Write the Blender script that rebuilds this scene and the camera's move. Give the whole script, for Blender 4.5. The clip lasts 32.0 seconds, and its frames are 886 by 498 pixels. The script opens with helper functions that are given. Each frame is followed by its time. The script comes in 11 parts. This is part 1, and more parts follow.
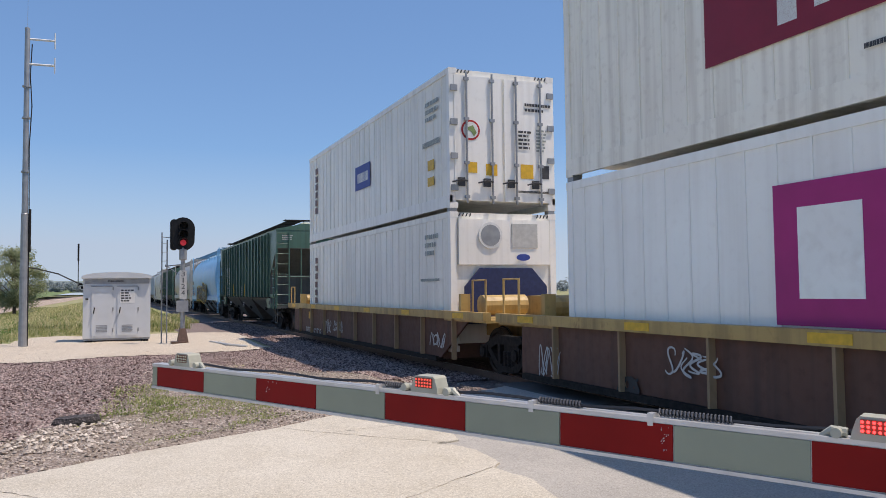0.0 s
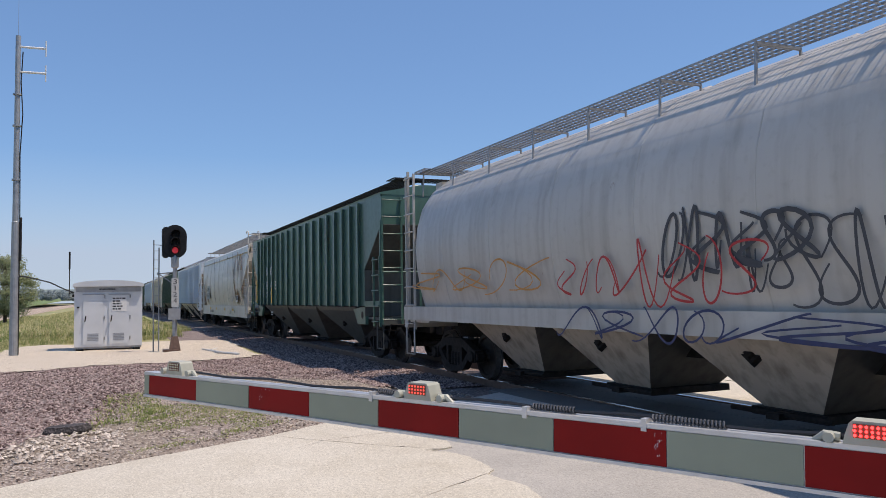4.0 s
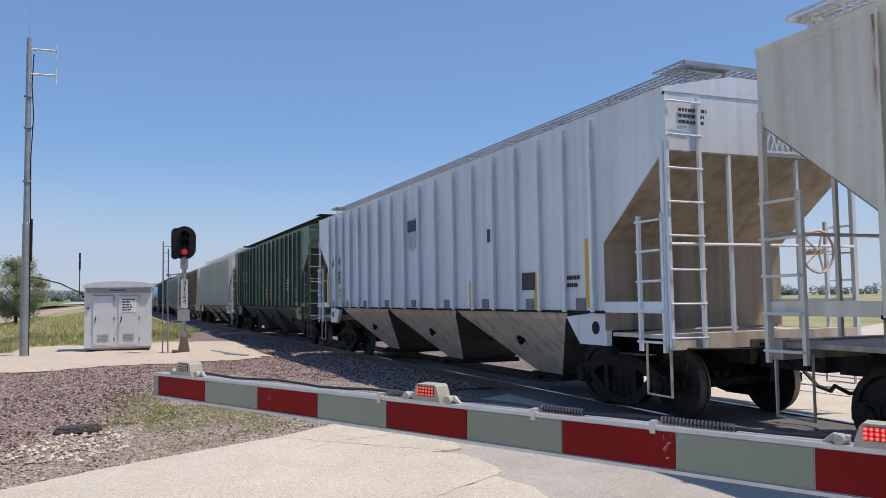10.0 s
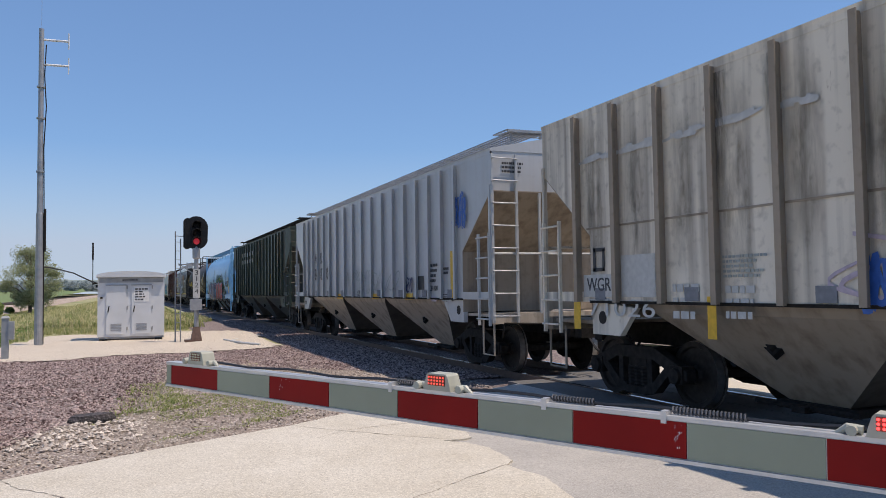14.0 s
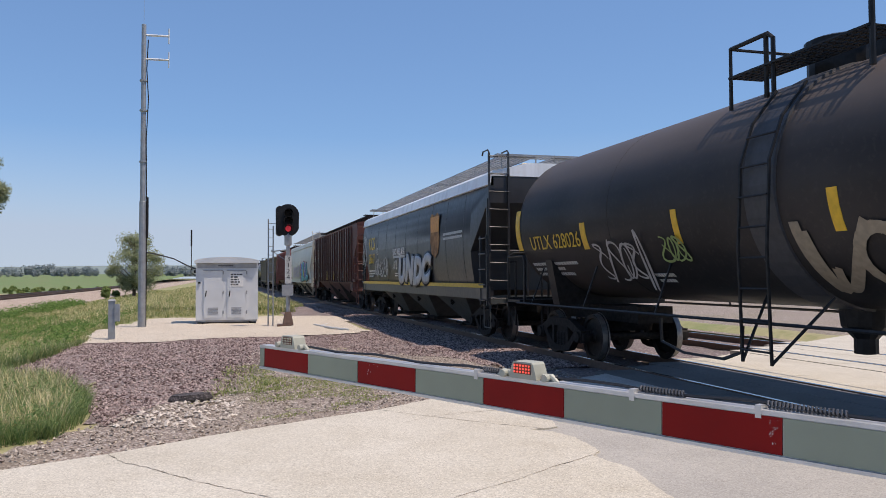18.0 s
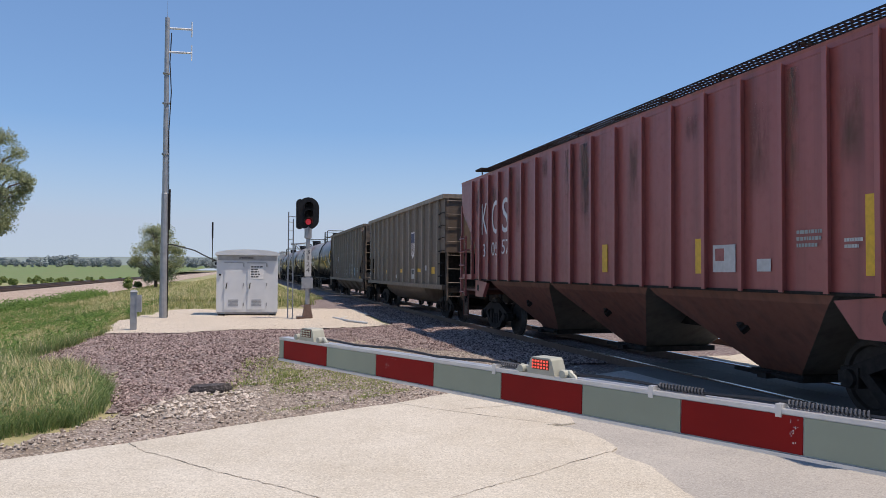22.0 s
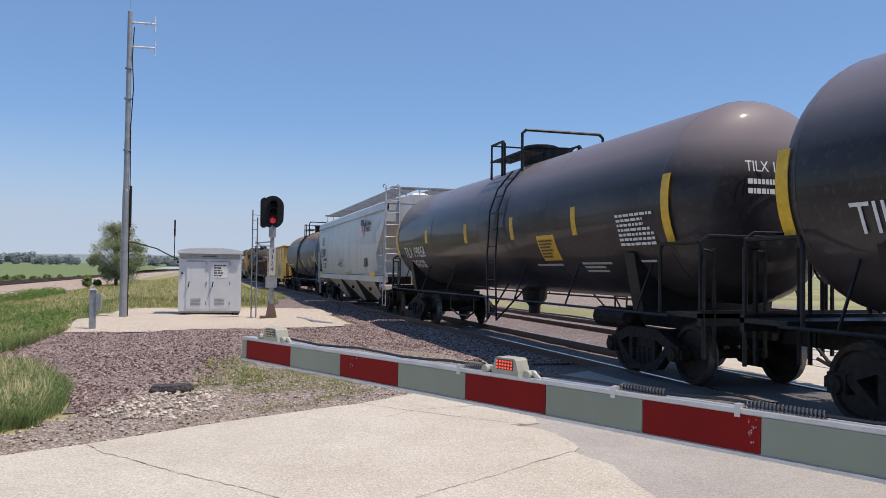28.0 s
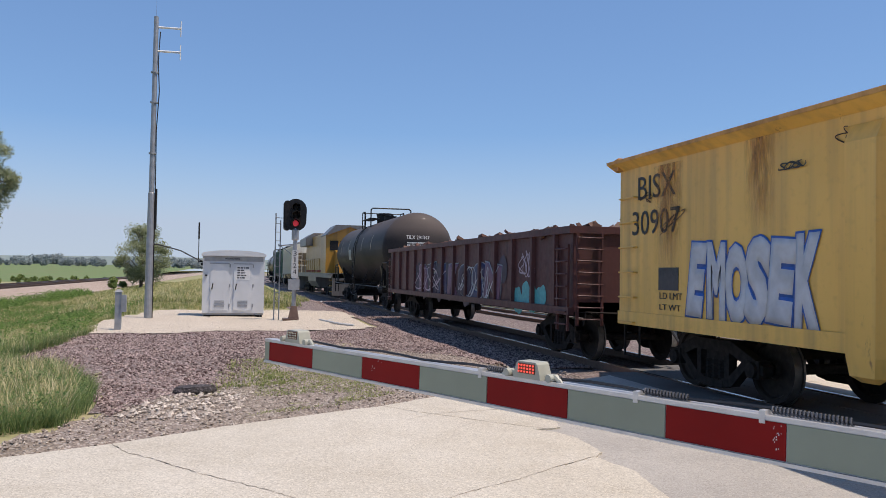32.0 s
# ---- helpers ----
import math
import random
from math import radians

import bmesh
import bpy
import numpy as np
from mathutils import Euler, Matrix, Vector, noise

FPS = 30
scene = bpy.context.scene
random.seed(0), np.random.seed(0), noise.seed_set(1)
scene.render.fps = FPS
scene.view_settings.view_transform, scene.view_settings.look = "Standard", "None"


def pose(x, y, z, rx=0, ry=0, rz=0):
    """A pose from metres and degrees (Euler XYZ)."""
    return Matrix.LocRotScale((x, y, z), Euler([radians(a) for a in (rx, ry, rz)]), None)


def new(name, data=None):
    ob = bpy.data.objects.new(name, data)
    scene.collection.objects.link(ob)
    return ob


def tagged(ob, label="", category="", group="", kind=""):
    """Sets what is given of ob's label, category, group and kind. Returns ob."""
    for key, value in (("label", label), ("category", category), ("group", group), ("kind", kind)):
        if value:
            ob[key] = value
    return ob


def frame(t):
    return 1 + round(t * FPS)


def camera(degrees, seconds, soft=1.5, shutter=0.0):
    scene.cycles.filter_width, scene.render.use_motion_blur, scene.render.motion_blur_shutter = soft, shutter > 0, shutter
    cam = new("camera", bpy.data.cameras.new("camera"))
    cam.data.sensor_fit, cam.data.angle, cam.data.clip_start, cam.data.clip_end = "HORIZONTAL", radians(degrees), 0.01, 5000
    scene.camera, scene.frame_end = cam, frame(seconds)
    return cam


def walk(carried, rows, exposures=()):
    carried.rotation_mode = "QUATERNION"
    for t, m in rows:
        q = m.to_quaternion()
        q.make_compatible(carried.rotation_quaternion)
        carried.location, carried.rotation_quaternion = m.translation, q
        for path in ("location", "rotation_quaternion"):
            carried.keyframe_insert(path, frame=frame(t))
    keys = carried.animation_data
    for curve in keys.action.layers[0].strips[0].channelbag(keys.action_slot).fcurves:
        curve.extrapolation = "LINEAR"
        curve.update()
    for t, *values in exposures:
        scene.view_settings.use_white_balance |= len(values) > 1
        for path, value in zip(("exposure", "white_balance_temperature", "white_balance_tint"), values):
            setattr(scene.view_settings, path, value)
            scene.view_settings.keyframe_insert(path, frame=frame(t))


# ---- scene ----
cam = camera(58.15, 32.0, soft=0.6, shutter=0.0)
EYE = 1.58
# seconds, yaw, pitch, roll: a standing camera, held by hand, that turns a little
ROWS = [
    (0, -22.736, 2.950, 0.650),
    (0.5, -22.774, 3.113, 0.708),
    (1, -22.869, 3.333, 0.839),
    (1.5, -22.986, 3.512, 1.002),
    (2, -23.078, 3.609, 1.063),
    (2.5, -23.138, 3.610, 1.101),
    (3, -23.172, 3.583, 1.003),
    (3.5, -23.232, 3.500, 0.923),
    (5.5, -23.230, 3.210, 0.979),
    (6, -23.070, 3.143, 1.081),
    (6.5, -22.895, 3.201, 0.991),
    (7, -22.727, 3.238, 1.028),
    (7.5, -22.599, 3.325, 1.076),
    (8, -22.575, 3.427, 1.038),
    (8.5, -22.590, 3.495, 0.993),
    (9, -22.590, 3.500, 1.000),
    (9.5, -22.598, 3.520, 0.919),
    (10, -22.643, 3.525, 0.849),
    (10.5, -22.694, 3.537, 0.805),
    (11, -22.744, 3.532, 0.842),
    (11.5, -22.798, 3.532, 0.815),
    (12, -22.816, 3.504, 0.786),
    (12.5, -22.781, 3.444, 0.785),
    (13, -22.621, 3.266, 0.855),
    (13.5, -22.318, 3.099, 0.738),
    (14, -21.861, 2.806, 0.811),
    (14.5, -21.389, 2.533, 0.738),
    (16.5, -18.778, 1.404, 1.171),
    (17, -17.591, 1.508, 0.840),
    (17.5, -16.473, 1.796, 0.513),
    (18, -15.678, 1.982, 0.307),
    (18.5, -15.241, 2.067, 0.158),
    (19, -14.936, 1.945, 0.032),
    (19.5, -14.723, 1.741, -0.108),
    (20, -14.483, 1.532, -0.200),
    (20.5, -14.282, 1.392, -0.235),
    (21, -14.150, 1.374, -0.263),
    (21.5, -14.152, 1.447, -0.240),
    (22, -14.310, 1.585, -0.307),
    (22.5, -14.593, 1.794, -0.498),
    (23, -15.001, 1.970, -0.749),
    (23.5, -15.483, 2.135, -0.874),
    (24, -15.994, 2.177, -0.899),
    (24.5, -16.413, 2.144, -0.809),
    (25, -16.737, 2.025, -0.746),
    (25.5, -16.937, 1.905, -0.806),
    (27.5, -16.870, 1.599, -0.787),
    (28, -16.802, 1.617, -0.698),
    (28.5, -16.691, 1.568, -0.559),
    (29, -16.550, 1.498, -0.506),
    (29.5, -16.360, 1.428, -0.459),
    (30, -16.075, 1.422, -0.460),
    (30.5, -15.791, 1.456, -0.578),
    (31, -15.580, 1.553, -0.660),
    (31.5, -15.403, 1.674, -0.748),
    (32, -15.234, 1.829, -0.958),
]
walk(cam, [(t, pose(0, 0, EYE, 90 + pitch, roll, yaw)) for t, yaw, pitch, roll in ROWS], exposures=((0, 0.0, 7250, 17), (32, 0.0, 7250, 17)))

# ---- light ----
SUN_EL, SUN_AZ = 67.0, 120.0      # azimuth clockwise from +y
world = bpy.data.worlds.new("sky")
scene.world = world
world.use_nodes = True
wn = world.node_tree.nodes
sky = wn.new("ShaderNodeTexSky")
sky.sky_type, sky.sun_disc = "NISHITA", False
sky.sun_elevation, sky.sun_rotation = radians(SUN_EL), radians(SUN_AZ)
sky.air_density, sky.dust_density, sky.ozone_density = 0.6, 0.0, 2.5
tint = wn.new("ShaderNodeMix")
tint.data_type, tint.blend_type = "RGBA", "MULTIPLY"
tint.inputs[0].default_value, tint.inputs[7].default_value = 1.0, (0.81, 1.008, 1.07, 1)
world.node_tree.links.new(sky.outputs[0], tint.inputs[6])
# summer haze evens the sky out between horizon and zenith
sep_sky, even, level = wn.new("ShaderNodeSeparateColor"), wn.new("ShaderNodeMath"), wn.new("ShaderNodeVectorMath")
even.operation, even.inputs[1].default_value = "POWER", -0.44
level.operation = "SCALE"
scale_in = wn.new("ShaderNodeMath")
scale_in.operation, scale_in.inputs[1].default_value = "MULTIPLY", 1 / 2.65
world.node_tree.links.new(tint.outputs[2], sep_sky.inputs[0])
world.node_tree.links.new(sep_sky.outputs[1], scale_in.inputs[0])
world.node_tree.links.new(scale_in.outputs[0], even.inputs[0])
world.node_tree.links.new(tint.outputs[2], level.inputs[0])
world.node_tree.links.new(even.outputs[0], level.inputs["Scale"])
murk, low = wn.new("ShaderNodeMix"), wn.new("ShaderNodeMapRange")
murk.data_type, murk.inputs[7].default_value = "RGBA", (2.8, 3.6, 4.8, 1)
low.inputs[1].default_value, low.inputs[2].default_value, low.inputs[4].default_value = 2.8, 5.6, 0.85
world.node_tree.links.new(sep_sky.outputs[1], low.inputs[0])
world.node_tree.links.new(low.outputs[0], murk.inputs[0])
world.node_tree.links.new(level.outputs[0], murk.inputs[6])
world.node_tree.links.new(murk.outputs[2], wn["Background"].inputs[0])
wn["Background"].inputs[1].default_value = 0.158
sun_data = bpy.data.lights.new("sun", "SUN")
sun_data.energy, sun_data.angle, sun_data.color = 4.0, radians(0.53), (1.0, 0.95, 0.87)
sun = new("sun", sun_data)
sun.rotation_euler = (radians(90 - SUN_EL), 0, radians(180 - SUN_AZ))

# ---- materials ----
def nodes_of(name, rough=0.6, metal=0.0):
    m = bpy.data.materials.new(name)
    m.use_nodes = True
    nt = m.node_tree
    bs = nt.nodes["Principled BSDF"]
    bs.inputs["Roughness"].default_value, bs.inputs["Metallic"].default_value = rough, metal
    return m, nt, bs


def tex(nt, kind, scale, stretch=(1, 1, 1), **sets):
    co = nt.nodes.new("ShaderNodeTexCoord")
    mp = nt.nodes.new("ShaderNodeMapping")
    mp.inputs["Scale"].default_value = stretch
    t = nt.nodes.new(kind)
    t.inputs["Scale"].default_value = scale
    for k, v in sets.items():
        t.inputs[k].default_value = v
    nt.links.new(co.outputs["Object"], mp.inputs[0])
    nt.links.new(mp.outputs[0], t.inputs["Vector"])
    return t


def ramp(nt, src, a, b, ca=(0, 0, 0, 1), cb=(1, 1, 1, 1)):
    r = nt.nodes.new("ShaderNodeValToRGB")
    r.color_ramp.elements[0].position, r.color_ramp.elements[1].position = a, b
    r.color_ramp.elements[0].color, r.color_ramp.elements[1].color = ca, cb
    nt.links.new(src, r.inputs[0])
    return r.outputs[0]


def mix(nt, fac, a, b, mode="MIX"):
    m = nt.nodes.new("ShaderNodeMix")
    m.data_type, m.blend_type = "RGBA", mode
    for sock, v in ((m.inputs[0], fac), (m.inputs[6], a), (m.inputs[7], b)):
        if isinstance(v, bpy.types.NodeSocket):
            nt.links.new(v, sock)
        else:
            sock.default_value = v
    return m.outputs[2]


def bump(nt, bs, height, strength=0.3, dist=0.01):
    b = nt.nodes.new("ShaderNodeBump")
    b.inputs["Strength"].default_value, b.inputs["Distance"].default_value = strength, dist
    nt.links.new(height, b.inputs["Height"])
    nt.links.new(b.outputs[0], bs.inputs["Normal"])


def c4(c):
    return (*c, 1)


PAINTS = {}


def paint(name, col, dirt=(0.10, 0.08, 0.06), dirty=0.35, rust=0.0, rough=0.5, fade=0.12, coat=0.2):
    """Weathered vehicle paint: cloudy fading, dirt run down in streaks, and spots of rust."""
    PAINTS[name] = (col, dirt)
    m, nt, bs = nodes_of(name, rough)
    big = tex(nt, "ShaderNodeTexNoise", 0.5, Detail=4)
    pale = tuple(min(1, c * (1 + fade) + fade * 0.12) for c in col)
    base = mix(nt, ramp(nt, big.outputs[0], 0.35, 0.68), c4(col), c4(pale))
    run = tex(nt, "ShaderNodeTexNoise", 1.0, (5, 5, 0.22), Detail=5)
    base = mix(nt, ramp(nt, run.outputs[0], 0.46, 0.80, (0, 0, 0, 1), (dirty, dirty, dirty, 1)), base, c4(dirt))
    fine = tex(nt, "ShaderNodeTexNoise", 9, Detail=6)
    base = mix(nt, ramp(nt, fine.outputs[0], 0.55, 0.85, (0, 0, 0, 1), (dirty * 0.5,) * 3 + (1,)), base, c4(dirt))
    if rust:
        spot = tex(nt, "ShaderNodeTexNoise", 1.6, (2, 2, 0.8), Detail=7, Roughness=0.7)
        base = mix(nt, ramp(nt, spot.outputs[0], 0.70 - 0.2 * rust, 0.76 - 0.1 * rust, (0, 0, 0, 1), (0.85, 0.85, 0.85, 1)), base, (0.20, 0.085, 0.035, 1))
    nt.links.new(base, bs.inputs["Base Color"])
    rr = nt.nodes.new("ShaderNodeMapRange")
    rr.inputs[3].default_value, rr.inputs[4].default_value = rough * 0.62, min(1, rough * 1.05)
    nt.links.new(fine.outputs[0], rr.inputs[0])
    nt.links.new(rr.outputs[0], bs.inputs["Roughness"])
    bs.inputs["Coat Weight"].default_value, bs.inputs["Coat Roughness"].default_value = coat, 0.22
    bump(nt, bs, big.outputs[0], 0.12, 0.03)
    return m


def plain(name, col, rough=0.5, metal=0.0, vary=0.15, scale=12):
    m, nt, bs = nodes_of(name, rough, metal)
    n = tex(nt, "ShaderNodeTexNoise", scale, Detail=5)
    nt.links.new(mix(nt, ramp(nt, n.outputs[0], 0.35, 0.7), c4(tuple(c * (1 - vary) for c in col)), c4(tuple(min(1, c * (1 + vary)) for c in col))), bs.inputs["Base Color"])
    bump(nt, bs, n.outputs[0], 0.1, 0.004)
    return m


def glow(name, col, power):
    m, nt, bs = nodes_of(name, 0.4)
    bs.inputs["Base Color"].default_value = c4(col)
    bs.inputs["Emission Color"].default_value, bs.inputs["Emission Strength"].default_value = c4(col), power
    return m


def stones(name, cols, scale=26.0, rough=0.9, depth=0.6):
    """Loose stone: each cell its own tint, dark between the cells."""
    m, nt, bs = nodes_of(name, rough)
    v = tex(nt, "ShaderNodeTexVoronoi", scale)
    big = tex(nt, "ShaderNodeTexNoise", 0.35, Detail=4)
    sep = nt.nodes.new("ShaderNodeSeparateColor")
    nt.links.new(v.outputs["Color"], sep.inputs[0])
    a = mix(nt, ramp(nt, sep.outputs[0], 0.2, 0.8), c4(cols[0]), c4(cols[1]))
    a = mix(nt, ramp(nt, sep.outputs[1], 0.70, 0.78), a, c4(cols[2]))
    a = mix(nt, ramp(nt, big.outputs[0], 0.45, 0.65, (0, 0, 0, 1), (0.45, 0.45, 0.45, 1)), a, c4(cols[3]))
    a = mix(nt, ramp(nt, v.outputs["Distance"], 0.25, 0.75, (0, 0, 0, 1), (0.5, 0.5, 0.5, 1)), a, (0.03, 0.025, 0.025, 1))
    nt.links.new(a, bs.inputs["Base Color"])
    bump(nt, bs, v.outputs["Distance"], -depth if depth < 0 else depth, 0.02)
    return m


def grassy(name, cols, scale=3.0):
    m, nt, bs = nodes_of(name, 0.9)
    n1 = tex(nt, "ShaderNodeTexNoise", scale, Detail=8, Roughness=0.7)
    n2 = tex(nt, "ShaderNodeTexNoise", 0.12, Detail=3)
    a = mix(nt, ramp(nt, n1.outputs[0], 0.35, 0.65), c4(cols[0]), c4(cols[1]))
    a = mix(nt, ramp(nt, n2.outputs[0], 0.45, 0.62), a, c4(cols[2]))
    nt.links.new(a, bs.inputs["Base Color"])
    bump(nt, bs, n1.outputs[0], 0.8, 0.05)
    return m


def blade(name, cols, thin=0.0):
    """Leaves and blades, each piece in its own tint."""
    m, nt, bs = nodes_of(name, 0.85)
    bs.inputs["Specular IOR Level"].default_value = 0.15
    g = nt.nodes.new("ShaderNodeNewGeometry")
    tone = ramp(nt, g.outputs["Random Per Island"], 0.1, 0.9, c4(cols[0]), c4(cols[1]))
    nt.links.new(tone, bs.inputs["Base Color"])
    if thin:
        back, both = nt.nodes.new("ShaderNodeBsdfTranslucent"), nt.nodes.new("ShaderNodeMixShader")
        both.inputs[0].default_value = thin
        nt.links.new(tone, back.inputs[0])
        nt.links.new(bs.outputs[0], both.inputs[1])
        nt.links.new(back.outputs[0], both.inputs[2])
        nt.links.new(both.outputs[0], nt.nodes["Material Output"].inputs[0])
    return m


def concrete(name, col, stain, scale=1.0, speck=0.25):
    m, nt, bs = nodes_of(name, 0.85)
    n1 = tex(nt, "ShaderNodeTexNoise", 0.9 * scale, Detail=9, Roughness=0.72)
    n2 = tex(nt, "ShaderNodeTexNoise", 45 * scale, Detail=4)
    n3 = tex(nt, "ShaderNodeTexVoronoi", 70 * scale)
    a = mix(nt, ramp(nt, n1.outputs[0], 0.38, 0.68), c4(col), c4(stain))
    a = mix(nt, ramp(nt, n2.outputs[0], 0.50, 0.72, (0, 0, 0, 1), (speck,) * 3 + (1,)), a, c4(tuple(c * 0.5 for c in col)))
    a = mix(nt, ramp(nt, n3.outputs["Distance"], 0.05, 0.22, (speck,) * 3 + (1,), (0, 0, 0, 1)), a, c4(tuple(c * 0.62 for c in stain)))
    # aggregate: small pebbles, some paler and some darker than the paste
    peb = tex(nt, "ShaderNodeTexVoronoi", 95 * scale)
    sep = nt.nodes.new("ShaderNodeSeparateColor")
    nt.links.new(peb.outputs["Color"], sep.inputs[0])
    a = mix(nt, ramp(nt, sep.outputs[0], 0.70, 0.78, (0, 0, 0, 1), (speck,) * 3 + (1,)), a, c4(tuple(min(0.9, c * 1.35) for c in col)))
    a = mix(nt, ramp(nt, sep.outputs[1], 0.78, 0.84, (0, 0, 0, 1), (speck,) * 3 + (1,)), a, c4(tuple(c * 0.55 for c in stain)))
    nt.links.new(a, bs.inputs["Base Color"])
    bump(nt, bs, n2.outputs[0], 0.5, 0.008)
    return m


M = {}
M["concrete"] = concrete("pale_concrete", (0.585, 0.54, 0.455), (0.47, 0.42, 0.335), 1.0, 0.42)
M["asphalt"] = concrete("grey_asphalt", (0.43, 0.405, 0.365), (0.34, 0.32, 0.29), 1.0, 0.35)
M["panel"] = concrete("crossing_panel", (0.14, 0.136, 0.132), (0.095, 0.092, 0.09))
M["ballast"] = stones("ballast", ((0.15, 0.105, 0.098), (0.27, 0.20, 0.185), (0.38, 0.33, 0.30), (0.18, 0.145, 0.135)), 22)
M["tan"] = stones("tan_gravel", ((0.26, 0.205, 0.165), (0.38, 0.30, 0.245), (0.52, 0.45, 0.39), (0.27, 0.23, 0.135)), 36)
M["gravel"] = stones("purple_gravel", ((0.15, 0.105, 0.095), (0.27, 0.20, 0.182), (0.45, 0.375, 0.335), (0.215, 0.16, 0.14)), 34)
M["pad"] = stones("pale_gravel", ((0.62, 0.52, 0.40), (0.72, 0.62, 0.49), (0.78, 0.70, 0.58), (0.64, 0.54, 0.42)), 40, 0.9, 0.3)
M["leftbed"] = stones("left_bed", ((0.42, 0.315, 0.245), (0.54, 0.42, 0.33), (0.60, 0.50, 0.42), (0.44, 0.34, 0.265)), 30, 0.9, 0.3)
M["stone"] = blade("loose_stone", ((0.10, 0.064, 0.060), (0.45, 0.35, 0.32)))
M["tanstone"] = blade("tan_stone", ((0.22, 0.18, 0.15), (0.52, 0.45, 0.38)))
M["palestone"] = blade("pale_stone", ((0.34, 0.29, 0.25), (0.68, 0.60, 0.52)))
M["verge"] = grassy("verge", ((0.26, 0.26, 0.11), (0.40, 0.34, 0.19), (0.20, 0.235, 0.085)))
M["field"] = grassy("field", ((0.11, 0.185, 0.055), (0.16, 0.22, 0.075), (0.17, 0.19, 0.075)), 0.6)
M["grass"] = blade("grass_blade", ((0.17, 0.235, 0.075), (0.42, 0.415, 0.19)), 0.45)
M["lush"] = blade("lush_blade", ((0.115, 0.20, 0.07), (0.29, 0.35, 0.15)), 0.45)
M["crack"] = plain("crack_dirt", (0.33, 0.285, 0.225), 0.95)
M["lump"] = stones("old_asphalt", ((0.04, 0.035, 0.035), (0.08, 0.07, 0.07), (0.14, 0.12, 0.12), (0.05, 0.045, 0.045)), 40)
M["drygrass"] = blade("dry_grass_blade", ((0.50, 0.43, 0.21), (0.74, 0.65, 0.41)), 0.3)
M["weed"] = blade("weed_leaf", ((0.10, 0.185, 0.05), (0.20, 0.30, 0.09)), 0.4)
M["leaf"] = blade("tree_leaf", ((0.18, 0.22, 0.11), (0.36, 0.38, 0.23)), 0.3)
# distant haze is painted in: leaf greens shifted to pale blue-grey
M["farleaf"] = blade("haze_tinted_leaf", ((0.24, 0.285, 0.30), (0.33, 0.375, 0.37)), 0.4)
M["bush"] = blade("bush_leaf", ((0.10, 0.16, 0.05), (0.24, 0.28, 0.10)), 0.35)
M["bark"] = plain("bark", (0.13, 0.10, 0.075), 0.9)
M["rail"] = plain("rail_steel", (0.16, 0.10, 0.075), 0.6, 0.4)
M["railtop"] = plain("rail_head", (0.55, 0.55, 0.55), 0.25, 1.0)
M["tie"] = plain("wooden_tie", (0.085, 0.065, 0.055), 0.9, 0, 0.35)
M["panel_grey_metal"] = plain("grey_sill_plate", (0.19, 0.20, 0.22), 0.6)
M["walkway"] = plain("bright_galvanised", (0.58, 0.58, 0.56), 0.45, 0.3, 0.15, 6)
M["steel"] = plain("galvanised_steel", (0.34, 0.35, 0.36), 0.5, 0.5, 0.12, 6)
M["dark"] = plain("black_iron", (0.022, 0.020, 0.019), 0.65, 0.0, 0.4)
M["tread"] = plain("worn_wheel_tread", (0.20, 0.19, 0.18), 0.45, 0.6, 0.2)
M["truck"] = plain("dirty_cast_steel", (0.020, 0.017, 0.015), 0.75, 0.0, 0.45)
M["wheel"] = plain("wheel_steel", (0.035, 0.029, 0.025), 0.6, 0.2, 0.35)
M["black"] = plain("black_paint", (0.018, 0.018, 0.019), 0.45, 0.0, 0.3)
M["white"] = plain("white_paint", (0.72, 0.72, 0.70), 0.55, 0.0, 0.06)
M["offwhite"] = plain("faded_white_paint", (0.50, 0.50, 0.48), 0.6, 0.0, 0.1)
M["yellow"] = plain("yellow_reflector", (0.72, 0.42, 0.03), 0.45, 0.0, 0.12)
M["red"] = plain("gate_red", (0.25, 0.006, 0.005), 0.6, 0.0, 0.12, 3)
M["sheet"] = plain("gate_silver", (0.27, 0.30, 0.225), 0.45, 0.0, 0.07, 3)
M["alu"] = plain("aluminium", (0.62, 0.62, 0.62), 0.45, 0.6, 0.08)
M["case"] = plain("lamp_case", (0.40, 0.40, 0.33), 0.5, 0.0, 0.1)
M["lamp_on"] = glow("red_lamp_lit", (1.0, 0.03, 0.03), 6.0)
M["lamp_dim"] = glow("red_lamp_between_flashes", (0.95, 0.10, 0.07), 0.8)
M["lamp_off"] = plain("red_lens", (0.16, 0.05, 0.03), 0.3)
M["dots"] = plain("clear_lens", (0.55, 0.55, 0.42), 0.3)
M["cabinet"] = plain("cabinet_grey", (0.62, 0.64, 0.65), 0.5, 0.1, 0.05, 2)
M["signal_red"] = glow("signal_red_light", (0.7, 0.05, 0.08), 0.3)
M["cable"] = plain("black_rubber", (0.03, 0.03, 0.032), 0.5)
M["coil"] = plain("grey_plastic_coil", (0.11, 0.11, 0.115), 0.45)
M["graphite"] = plain("faded_black_paint", (0.05, 0.05, 0.055), 0.6)
# hill colour already holds the blue-grey of the haze before it
M["hill"] = grassy("haze_tinted_hill", ((0.17, 0.22, 0.22), (0.20, 0.25, 0.23), (0.23, 0.27, 0.23)), 0.01)

for k in ("truck", "wheel", "black", "dark", "tie", "red"):
    M[k].node_tree.nodes["Principled BSDF"].inputs["Specular IOR Level"].default_value = 0.2


